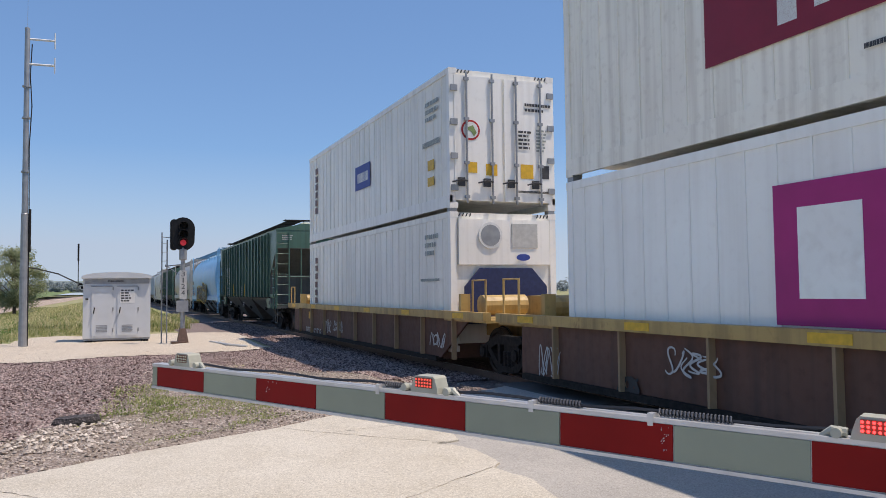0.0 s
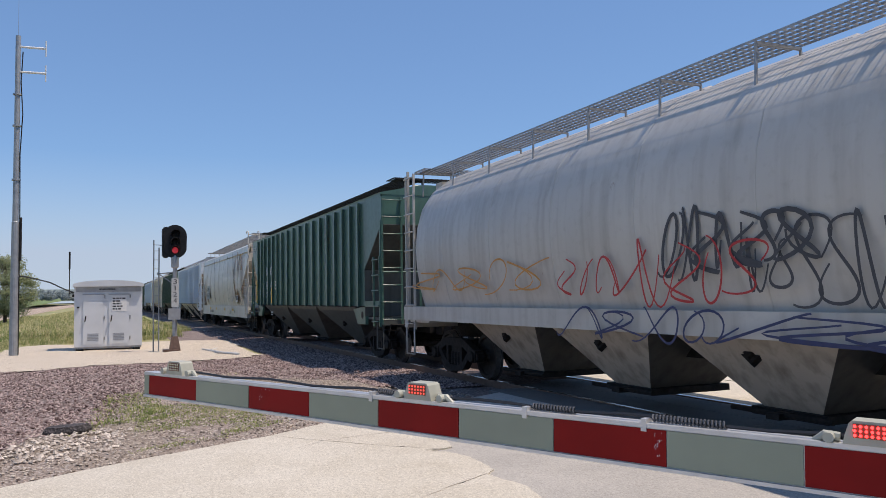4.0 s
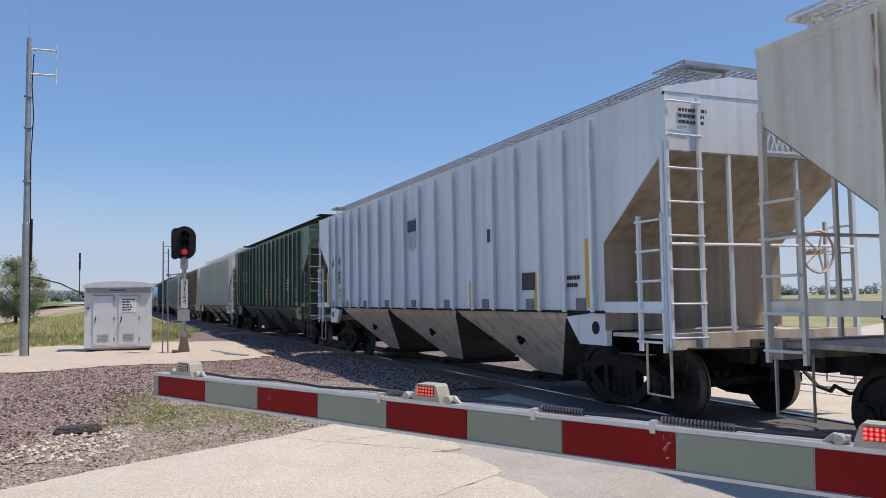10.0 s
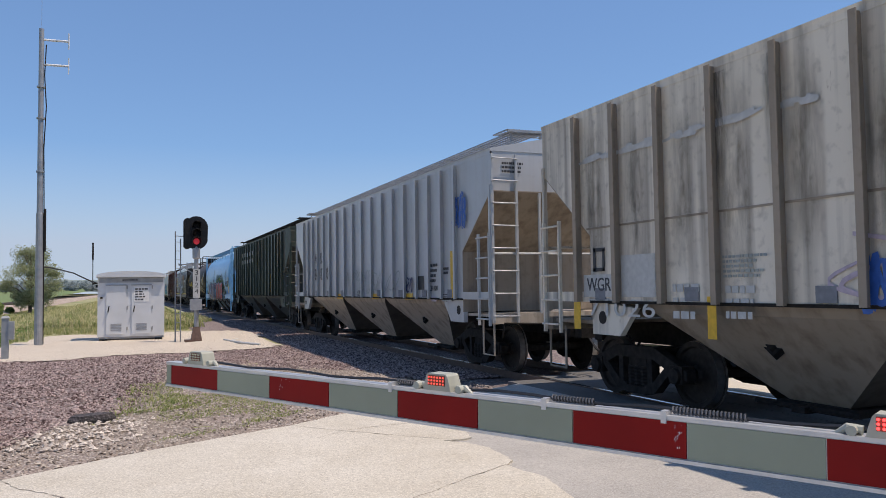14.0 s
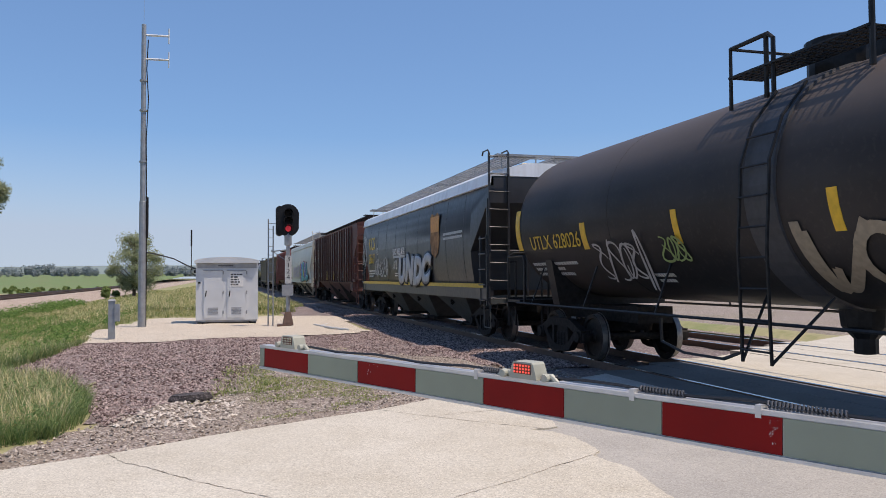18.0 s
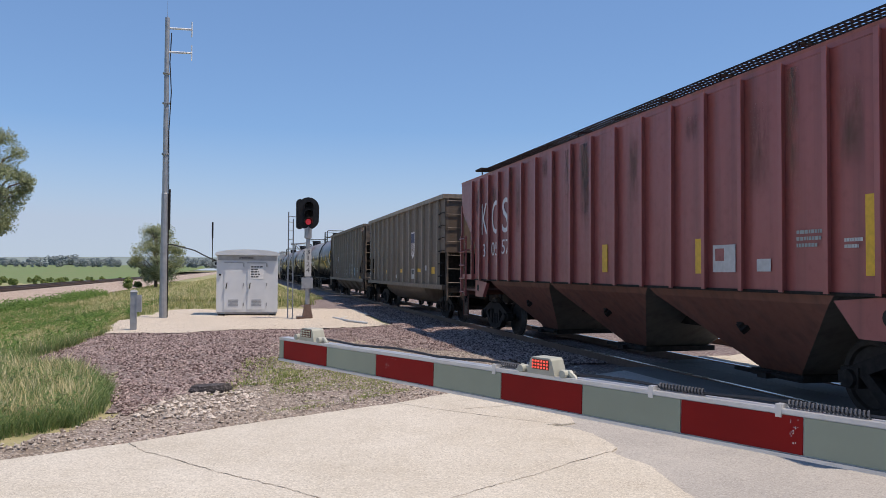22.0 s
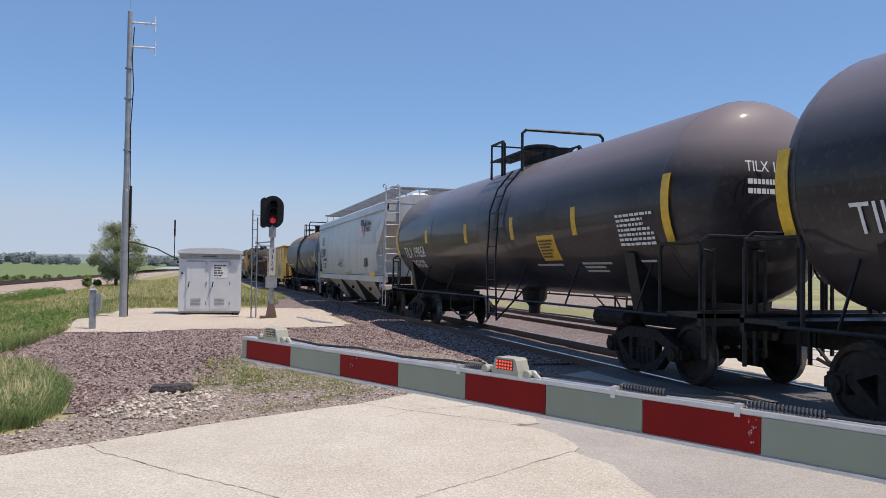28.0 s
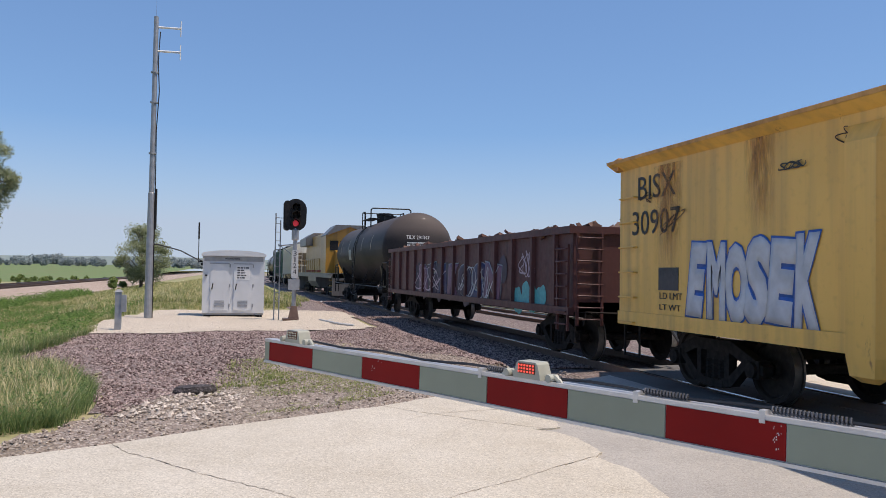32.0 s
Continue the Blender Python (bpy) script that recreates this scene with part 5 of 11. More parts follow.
def tank_car(near, far, label, mat, under=None, name="tank_car", dome=True, band=False, reporting=None, off=0.0, long_platform=False, inset=0.03):
    L = far - near                      # over the platforms
    under = under or M["black"]
    car = car_root(name, label, near, far)
    Lt = L - inset
    P = L / 2 + 0.18                    # end of the platforms
    po, ph = (-0.55, 0.95) if long_platform else (off, 1.2)
    head = [(0.735 * (1 - math.cos(a)), TR * math.sin(a)) for a in (math.pi / 2 * k / 10 for k in range(11))]
    prof = [(-Lt / 2 + s, r) for s, r in head] + [(Lt / 2 - s, r) for s, r in head[::-1]]
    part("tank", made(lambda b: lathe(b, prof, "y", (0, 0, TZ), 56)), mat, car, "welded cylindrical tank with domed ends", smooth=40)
    for k in range(5):
        part("weld_seam", cached(("weld",), lambda b: lathe(b, [(-0.014, TR - 0.01), (-0.01, TR + 0.004), (0.01, TR + 0.004), (0.014, TR - 0.01)], "y", (0, 0, TZ), 48), mat), None, car, "", (0, -Lt / 2 + 0.735 + k * (Lt - 1.47) / 4, 0))
    if band:
        part("jacket_band", made(lambda b: lathe(b, [(-0.28, TR - 0.01), (-0.27, TR + 0.03), (0.27, TR + 0.03), (0.28, TR - 0.01)], "y", (0, 0, TZ), 48)), M["graphite"], car, "dark stained band below the manway")
    # manway, platform and rails
    zt = TZ + TR
    part("manway", made(lambda b: (lathe(b, [(zt - 0.1, 0.40), (zt + 0.34, 0.40), (zt + 0.36, 0.43), (zt + 0.42, 0.43), (zt + 0.45, 0.36), (zt + 0.46, 0)], "z", (0, po + 0.3, 0), 20),)), under, car, "round manway housing")
    plat = part("platform", made(lambda b: [grate(b, *sorted((s * 0.5, s * 1.0)), po - ph, po + ph, zt + 0.12, 0.014, 0.13) for s in (-1, 1)]), under, car, "grating platform round the manway")
    near_end, far_end = po - ph, po + ph
    part("handrail", made(lambda b: tube(b, [(-0.97, near_end, zt - 0.32), (-0.97, near_end, zt + 0.5), (-0.88, near_end, zt + 0.58), (0.88, near_end, zt + 0.58), (0.97, near_end, zt + 0.5), (0.97, near_end, zt - 0.32)], 0.034, 7)), under, plat, "bent pipe rail across the platform end")
    part("far_handrail", made(lambda b: tube(b, [(-0.97, far_end, zt - 0.32), (-0.97, far_end, zt + 0.5), (0.97, far_end, zt + 0.5), (0.97, far_end, zt - 0.32)], 0.03, 6)), under, plat)
    for s in (-1, 1):
        part("side_rail_bar", made(lambda b: tube(b, [(s * 0.97, far_end, zt + 0.5), (s * 0.97, far_end - 0.75, zt + 0.5), (s * 0.97, far_end - 0.85, zt + 0.42), (s * 0.97, far_end - 0.85, zt - 0.3)], 0.03, 6)), under, plat)
        part("rail_post", made(lambda b: tube(b, [(s * 0.97, far_end - 0.72, zt - 0.3), (s * 0.97, far_end - 0.72, zt + 0.5)], 0.034, 6)), under, plat)
    part("valve_box", made(lambda b: lathe(b, [(zt - 0.1, 0.3), (zt + 0.24, 0.3), (zt + 0.26, 0.33), (zt + 0.3, 0.0)], "z", (0.1, po - 0.55, 0), 14)), under, car, "lower valve housing")
    for s in (-1, 1):
        pts = [(s * (TR + 0.09) * math.cos(a), 0, TZ + (TR + 0.09) * math.sin(a)) for a in (radians(d) for d in (50, 30, 10, -5))] + [(s * (TR + 0.12), 0, 1.9), (s * (TR + 0.08), 0, 0.55)]
        lad = part("ladder", made(lambda b: [tube(b, [(x, off + dy, z) for x, _, z in pts], 0.022, 5) for dy in (-0.26, 0.26)] + [tube(b, [(s * (TR + 0.08), off + dy, 0.57), (s * 0.95, off + dy * 2.2, 1.32)], 0.02, 5) for dy in (-0.26, 0.26)]), under, car, "curved side ladder with slanting braces")
        for k in range(8):
            z = 0.7 + k * 0.36
            x = (TR + 0.09) * math.cos(math.asin(max(-1, min(1, (z - TZ) / (TR + 0.09))))) if z > TZ - 0.1 else TR + 0.11
            part("rung", cached(("rung_tank",), lambda b: tube(b, [(0, -0.26, 0), (0, 0.26, 0)], 0.014, 5), under), None, lad, "", (s * x, off, z))
        part("side_rail", made(lambda b: (tube(b, [(s * 1.48, -P + 0.7, 1.02), (s * 1.48, P - 0.7, 1.02)], 0.022, 5), [tube(b, [(s * 1.48, y, 1.02), (s * 1.2, y, 1.75)], 0.018, 4) for y in (-Lt * 0.42, -Lt * 0.28, -Lt * 0.14, Lt * 0.14, Lt * 0.28, Lt * 0.42)])), under, car, "long hand rail under the tank")
    for s in (-1, 1):
        e = s * (L / 2 - 1.85)
        part("saddle", made(lambda b: prism_y(b, [(-1.15, 1.02), (1.15, 1.02), (1.32, 1.9), (0.8, 1.5), (0, 1.3), (-0.8, 1.5), (-1.32, 1.9)], e - 0.15, e + 0.15)), under, car, "saddle carrying the tank")
        part("platform_end", made(lambda b: (box(b, -1.45, 1.45, *sorted((s * (P - 0.8), s * P)), 1.02, 1.08), box(b, -1.45, 1.45, *sorted((s * (P - 0.08), s * P)), 0.92, 1.12))), under, car, "end platform")
        part("end_rail", made(lambda b: tube(b, [(-1.42, s * (P - 0.06), 1.08), (-1.42, s * (P - 0.06), 2.0), (-1.3, s * (P - 0.06), 2.08), (1.3, s * (P - 0.06), 2.08), (1.42, s * (P - 0.06), 2.0), (1.42, s * (P - 0.06), 1.08)], 0.028, 6)), under, car, "hand rail across the end")
        for sx in (-1, 1):
            part("side_handrail", made(lambda b: tube(b, [(sx * 1.42, s * (P - 0.1), 2.0), (sx * 1.42, s * (P - 0.95), 2.0), (sx * 1.42, s * (P - 1.0), 1.9), (sx * 1.42, s * (P - 1.0), 1.02)], 0.026, 6)), under, car)
        for x in (-1.4, -0.62, 0.46, 1.24):
            part("grab_iron", made(lambda b: tube(b, [(x, s * (P - 0.02), 0.5), (x, s * (P - 0.02), 1.9), (x + 0.16, s * (P - 0.02), 1.9), (x + 0.16, s * (P - 0.02), 0.5)], 0.03, 5)), under, car)
        add_truck(car, s * (L / 2 - 1.85))
        add_coupler(car, s * (P - 0.15), s)
        part("stub_sill", made(lambda b: box(b, -0.35, 0.35, *sorted((s * (L / 2 - 3.6), s * (P - 0.02))), 0.72, 1.02)), M["truck"], car)
    part("bottom_outlet", made(lambda b: (lathe(b, [(1.3, 0.32), (0.95, 0.28), (0.8, 0.14), (0.62, 0.14), (0.6, 0.0)][::-1], "z", (0, 0, 0), 12),)), under, car, "bottom outlet valve")
    part("outlet_guard", made(lambda b: tube(b, [(-1.3, 0.6, 0.95), (-1.3, 0.62, 0.62), (-1.3, 1.0, 0.5), (-1.3, 1.9, 0.5), (-1.3, 2.48, 0.62), (-1.3, 2.5, 0.95)], 0.025, 4)), under, car, "bent pipe guard below the side rail")
    part("air_reservoir", made(lambda b: lathe(b, [(-0.55, 0.0), (-0.5, 0.17), (0.5, 0.17), (0.55, 0.0)], "y", (-0.95, -L / 2 + 2.9, 0.86), 12)), M["truck"], car)
    brake_wheel(car, 0.55, -P - 0.02, 1.75, under)
    return car


def tank_skin(car, y, a0, a1, w, material, name="reflector", label="yellow reflective strip", n=8, lift=0.004):
    """A strip on the tank's near side between two angles above the middle, w wide along the car."""
    def make(b):
        rings = []
        for k in range(n + 1):
            a = radians(a0 + (a1 - a0) * k / n)
            rings.append([(-(TR + d) * math.cos(a), y + e * w / 2, TZ + (TR + d) * math.sin(a)) for d, e in ((-0.004, -1), (lift, -1), (lift, 1), (-0.004, 1))])
        loft(b, rings)
    return part(name, made(make), material, car, label)


def skin_turn(a):
    """Pose of lettering on the tank at an angle above the middle."""
    return Matrix.Rotation(radians(a), 4, "Y") @ SIDE


def on_tank(a, y, lift=0.012):
    r = radians(a)
    return (-(TR + lift) * math.cos(r), y, TZ + (TR + lift) * math.sin(r))


def container(name, label, near, far, z, mat, parent=None, h=2.88, ribs=True, doors=True, unit=False, trim=None, side=None):
    L = far - near
    trim, side = trim or mat, side or mat
    box_ = car_root(name, label, near, far, "shipping container")
    W = 1.22
    if h < 2.85:
        for cx, cy in ((-1, -1), (1, -1), (1, 1), (-1, 1)):
            part("twist_lock", made(lambda b: box(b, *sorted((cx * (W - 0.16), cx * (W - 0.01))), *sorted((cy * (L / 2 - 0.17), cy * (L / 2 - 0.01))), z + h - 0.01, z + h + 0.1)), M["steel"], box_, "steel lock carrying the upper container")
    part("shell", made(lambda b: box(b, -W + 0.02, W - 0.02, -L / 2 + 0.03, L / 2 - 0.03, z + 0.16, z + h - 0.02)), side, box_)
    for s in (-1, 1):
        part("top_rail", made(lambda b: box(b, *sorted((s * (W - 0.06), s * W)), -L / 2, L / 2, z + h - 0.12, z + h)), side, box_)
        part("bottom_rail", made(lambda b: box(b, *sorted((s * (W - 0.06), s * (W + 0.004))), -L / 2, L / 2, z + 0.02, z + 0.26)), trim, box_, "stained lower rail")
        me = cached(("side_rib", s, h, z), lambda b: box(b, *sorted((s * (W - 0.021), s * (W - 0.008))), -0.012, 0.012, z + 0.26, z + h - 0.12), side)
        if ribs:
            n = int(L / 0.45)
            for k in range(1, n):
                part("side_rib", me, None, box_, "", (0, -L / 2 + k * L / n, 0))
        for e in (-1, 1):
            part("corner_post", made(lambda b: box(b, *sorted((s * (W - 0.14), s * W)), *sorted((e * (L / 2 - 0.14), e * L / 2)), z + 0.12, z + h - 0.12)), mat, box_)
            for zz in (z, z + h - 0.12):
                part("corner_casting", cached(("casting",), lambda b: box(b, -0.09, 0.09, -0.085, 0.085, 0, 0.118), trim), None, box_, "steel corner casting", (s * (W - 0.085), e * (L / 2 - 0.08), zz))
    for k in range(4):
        for sx, y in ((-1, -L / 2), (1, -L / 2)):
            part("hazard_stripe", cached(("hazard",), lambda b: prism_y(b, [(-0.03, 0), (0.0, 0), (0.03, 0.07), (0.0, 0.07)], -0.004, 0), M["graphite"]), None, box_, "", (sx * 0.9 + (k - 1.5) * 0.08, y - 0.001, z + h - 0.1))
    if doors:
        for dx in (-0.57, 0.57):
            d = part("door", made(lambda b: box(b, dx - 0.54, dx + 0.54, -L / 2 - 0.012, -L / 2 + 0.03, z + 0.16, z + h - 0.14)), mat, box_, "steel container door")
            for rx in (dx - 0.28, dx + 0.30):
                rod = part("lock_rod", made(lambda b: tube(b, [(rx, -L / 2 - 0.05, z + 0.1), (rx, -L / 2 - 0.05, z + h - 0.08)], 0.022, 6)), M["steel"], d)
                part("cam", made(lambda b: [box(b, rx - 0.05, rx + 0.05, -L / 2 - 0.07, -L / 2 - 0.012, q, q + 0.06) for q in (z + 0.2, z + 0.9, z + 1.8, z + h - 0.25)]), M["steel"], rod)
                part("handle", made(lambda b: (tube(b, [(rx, -L / 2 - 0.07, z + 0.55), (rx - 0.15, -L / 2 - 0.09, z + 0.57), (rx - 0.34, -L / 2 - 0.07, z + 0.52)], 0.018, 5), box(b, rx - 0.2, rx - 0.05, -L / 2 - 0.06, -L / 2 - 0.012, z + 0.45, z + 0.62))), M["graphite"], rod, "dark locking handle")
            for q in (0.35, 1.0, 1.7, 2.4):
                part("hinge", made(lambda b: box(b, *sorted((math.copysign(1.05, dx), math.copysign(1.2, dx))), -L / 2 - 0.05, -L / 2 - 0.01, z + q, z + q + 0.12)), M["steel"], d)
    if unit:
        y = -L / 2 - 0.005
        part("cooling_unit", made(lambda b: (box(b, -1.05, 1.05, y - 0.03, y + 0.03, z + 1.75, z + h - 0.15), box(b, -1.05, 1.05, y - 0.02, y + 0.03, z + 0.2, z + 0.9))), mat, box_, "white refrigeration unit")
        part("condenser", made(lambda b: prism_y(b, [(-0.95, z + 0.55), (0.95, z + 0.55), (0.95, z + 1.3), (0.6, z + 1.68), (-0.6, z + 1.68), (-0.95, z + 1.3)], y - 0.06, y - 0.03)), M["navy"], box_, "dark blue fan and condenser recess")
        part("fan_cover", made(lambda b: lathe(b, [(y - 0.06, 0.27), (y - 0.04, 0.27)], "y", (-0.35, 0, z + 2.35), 20)), M["white"], box_, "round access port")
        part("fan_ring", made(lambda b: lathe(b, [(y - 0.064, 0.22), (y - 0.06, 0.22)], "y", (-0.35, 0, z + 2.35), 20)), M["steel"], box_)
        part("access_panel", made(lambda b: box(b, 0.15, 0.75, y - 0.05, y - 0.03, z + 2.1, z + 2.6)), M["offwhite"], box_)
        part("badge", made(lambda b: lathe(b, [(y - 0.064, 0.16), (y - 0.06, 0.16)], "y", (0.2, 0, z * 0 + 0), 16)), M["blue"], box_, "blue oval maker's badge", Matrix.Translation((0.2, 0, z + 1.9)) @ Matrix.Diagonal((1, 1, 0.45, 1)))
    return box_


def well_car(near, far, label, end_truck=True, first_truck=False):
    L = far - near
    car = car_root("well_car", label, near, far)
    ym, yM = -L / 2, L / 2
    w0, w1 = ym + 1.0, yM - 0.95
    for s in (-1, 1):
        part("top_sill", made(lambda b: box(b, *sorted((s * 1.30, s * 1.46)), ym + 0.2, yM - 0.2, 1.02, 1.17)), M["yellow_sill"], car, "yellow top sill with worn edges")
        part("side_plate", made(lambda b: prism_x(b, [(w0, 1.02), (w1, 1.02), (w1, 0.22), (w0 + 1.4, 0.22)], *sorted((s * 1.32, s * 1.36)))), M["well_side"], car, "rust brown side plate")
        part("bottom_sill", made(lambda b: box(b, *sorted((s * 1.2, s * 1.42)), w0 + 1.5, w1 - 0.1, 0.15, 0.24)), M["truck"], car)
        me = cached(("stiffener", s), lambda b: prism_z(b, [(s * 1.361, -0.03), (s * 1.45, -0.02), (s * 1.45, 0.02), (s * 1.361, 0.03)], 0.24, 1.019), M["well_rib"])
        for k in range(9):
            part("stiffener", me, None, car, "", (0, w0 + 0.62 + 1.67 * k, 0))
        for k in range(6 if s < 0 else 0):
            patch(car, "reflector", (-1.463, w0 + 0.3 + k * (w1 - w0 - 0.6) / 5, 1.095), 0.5, 0.1, M["yellow"], SIDE, "yellow reflective strip")
    for y in (w0 + 1.35, w1 - 0.06):
        part("bulkhead", made(lambda b: box(b, -1.31, 1.31, y - 0.03, y + 0.03, 0.2, 1.0)), M["well_side"], car, "end wall of the well")
    for e in (-1, 1):
        a = e * L / 2
        part("end_platform", made(lambda b: (box(b, -1.4, 1.4, *sorted((a - e * 2.1, a - e * 0.2)), 0.98, 1.03), box(b, -0.45, 0.45, *sorted((a - e * 2.4, a)), 0.66, 0.98))), M["yellow_sill"], car, "yellow end platform")
        part("brake_gear", made(lambda b: (lathe(b, [(-0.5, 0.0), (-0.46, 0.2), (0.46, 0.2), (0.5, 0.0)], "x", (-0.55, a - e * 1.2, 1.28), 14), box(b, 0.2, 0.9, *sorted((a - e * 1.6, a - e * 0.9)), 1.03, 1.45), box(b, -1.3, -1.1, *sorted((a - e * 1.6, a - e * 1.5)), 1.03, 1.5))), M["yellow_sill"], car, "yellow brake reservoir and housings")
        for x in (-1.35, 1.35):
            part("grab_iron", made(lambda b: tube(b, [(x, a - e * 0.3, 1.03), (x, a - e * 0.3, 1.75), (x, a - e * 0.85, 1.75), (x, a - e * 0.85, 1.03)], 0.022, 5)), M["yellow_sill"], car)
    add_truck(car, yM - 1.15)
    if first_truck:
        add_truck(car, ym)
    add_coupler(car, yM - 0.1, 1)
    return car


def tray(b, W, L, z0, z1, t=0.05):
    """An open box of one skin: outside up, over the rim, and down inside."""
    def ring(x, y, z):
        return [(-x, -y, z), (x, -y, z), (x, y, z), (-x, y, z)]
    loft(b, [ring(W, L / 2, z0), ring(W, L / 2, z1), ring(W - t, L / 2 - t, z1), ring(W - t, L / 2 - t, z0 + t)])


def coal_gondola(near, far, label, mat, posts=13, tub=True, top=3.78, bottom=1.08, pockets=0, name="coal_gondola", mats=None):
    L = far - near
    car = car_root(name, label, near, far)
    W = 1.56
    # open box with thick walls
    if pockets:
        part("body", made(lambda b: hull(b, L, lambda z: W, top, bottom, (1.75, 3.0, 1.5), 2)), mat, car, "steel side sheets with sloping ends")
        part("load", made(lambda b: loft(b, [[(-x, -y, z), (x, -y, z), (x, y, z), (-x, y, z)] for x, y, z in ((W - 0.07, L / 2 - 0.1, top + 0.002), (W - 0.4, L / 2 - 1.2, top + 0.09))])), M["dark"], car, "dark load level with the rim")
        for s in (-1, 1):
            for e in (-1, 1):
                part("corner_post", made(lambda b: box(b, *sorted((s * (W - 0.06), s * (W + 0.05))), *sorted((e * L / 2, e * (L / 2 - 0.12))), 1.0, top)), mat, car)
            part("rivet_seam", made(lambda b: box(b, *sorted((s * W, s * (W + 0.008))), -L / 2 + 1.8, L / 2 - 1.8, 2.52, 2.56)), mats or mat, car, "riveted lap seam along the side")
        for e in (-1, 1):
            up = [(e * (L / 2 + 0.004), 3.0), (e * (L / 2 - 1.747), 1.5), (e * (L / 2 - 1.747), 1.48), (e * (L / 2 + 0.004), 2.98)]
            part("end_slope_sheet", made(lambda b: prism_x(b, up[::e], -W + 0.01, W - 0.01)), M["truck"], car, "black sloping end sheet")
    else:
        low = 2.15 if tub else bottom
        part("body", made(lambda b: (tray(b, W, L, low, top), tub and box(b, -W, W, -L / 2 + 1.15, L / 2 - 1.15, bottom, low))), mat, car, "open steel box")
    part("top_chord", made(lambda b: [box(b, *sorted((s * (W - 0.06), s * (W + 0.09))), -L / 2 - 0.05, L / 2 + 0.05, top, top + 0.13) for s in (-1, 1)] + [box(b, -W + 0.06, W - 0.06, *sorted((e * (L / 2 - 0.06), e * (L / 2 + 0.05))), top, top + 0.13) for e in (-1, 1)]), (mats or mat) if tub else mat, car, "heavy top chord")
    for s in (-1, 1):
        part("side_sill", made(lambda b: box(b, *sorted((s * (W - 0.02), s * (W + 0.09))), -L / 2, L / 2, bottom - 0.06, bottom + 0.08)), mat, car)
        me = cached(("side_post", s, top, bottom), lambda b: prism_z(b, [(s * W, -0.055), (s * (W + 0.085), -0.045), (s * (W + 0.085), 0.045), (s * W, 0.055)], bottom + 0.08, top), mats or mat)
        for k in range(posts):
            if pockets and k in (0, posts - 1):
                continue
            part("side_post", me, None, car, "", (0, -L / 2 + 0.7 + k * (L - 1.4) / (posts - 1), 0))
    if tub:
        def tub_ring(y, k):
            return [(-1.40 * k * math.cos(a), y, 1.06 - 0.72 * k * math.sin(a)) for a in (math.pi * q / 16 for q in range(17))]
        ends = ((-L / 2 + 3.15, 0.55), (-L / 2 + 3.3, 0.86), (-L / 2 + 3.5, 1.0), (L / 2 - 3.5, 1.0), (L / 2 - 3.3, 0.86), (L / 2 - 3.15, 0.55))
        part("tub", made(lambda b: loft(b, [tub_ring(y, k) for y, k in ends])), mat, car, "rounded tub below the floor", smooth=40)
        for e in (-1, 1):
            part("end_bulkhead", made(lambda b: box(b, -W + 0.03, W - 0.03, *sorted((e * (L / 2 - 1.147), e * (L / 2 - 1.12))), bottom, 2.14)), M["truck"], car, "black bulkhead under the overhanging end")
            part("corner_post", made(lambda b: box(b, -1.53, -1.43, *sorted((e * (L / 2 - 0.1), e * L / 2)), 1.05, 2.15)), M["truck"], car)
            for q in range(6):
                part("grab_iron", made(lambda b: tube(b, [(-W, e * (L / 2 - 0.08), 1.45 + q * 0.38), (-W - 0.07, e * (L / 2 - 0.08), 1.45 + q * 0.38), (-W - 0.07, e * (L / 2 - 0.58), 1.42 + q * 0.38), (-W, e * (L / 2 - 0.58), 1.42 + q * 0.38)], 0.014, 5)), M["truck"], car)
    if pockets:
        w = (L - 3.6) / pockets
        me = cached(("pocket", pockets), lambda b: loft(b, [[(-x, -y, z), (x, -y, z), (x, y, z), (-x, y, z)] for x, y, z in ((1.0, 0.2, 0.45), (1.5, w * 0.5 - 0.01, bottom - 0.02))]), mat)
        for k in range(pockets):
            part("hopper_pocket", me, None, car, "", (0, -L / 2 + 1.8 + (k + 0.5) * w, 0))
    underframe(car, L, M["truck"], 1.5, 1.75)
    for s in (-1, 1):
        add_ladder(car, "end", -1.5 if s < 0 else 1.0, s * (L / 2 + 0.06), 0.7, top, 0.48, mat, 8)
        if not tub:
            add_ladder(car, "side", -1.62, s * (L / 2) + (0.08 if s < 0 else -0.55), 0.6, top - 0.2, 0.46, mat, 7)
    return car


def low_gondola(near, far, label, mat):
    return coal_gondola(near, far, label, mat, 14, False, 2.36, 0.95, 0, "gondola")


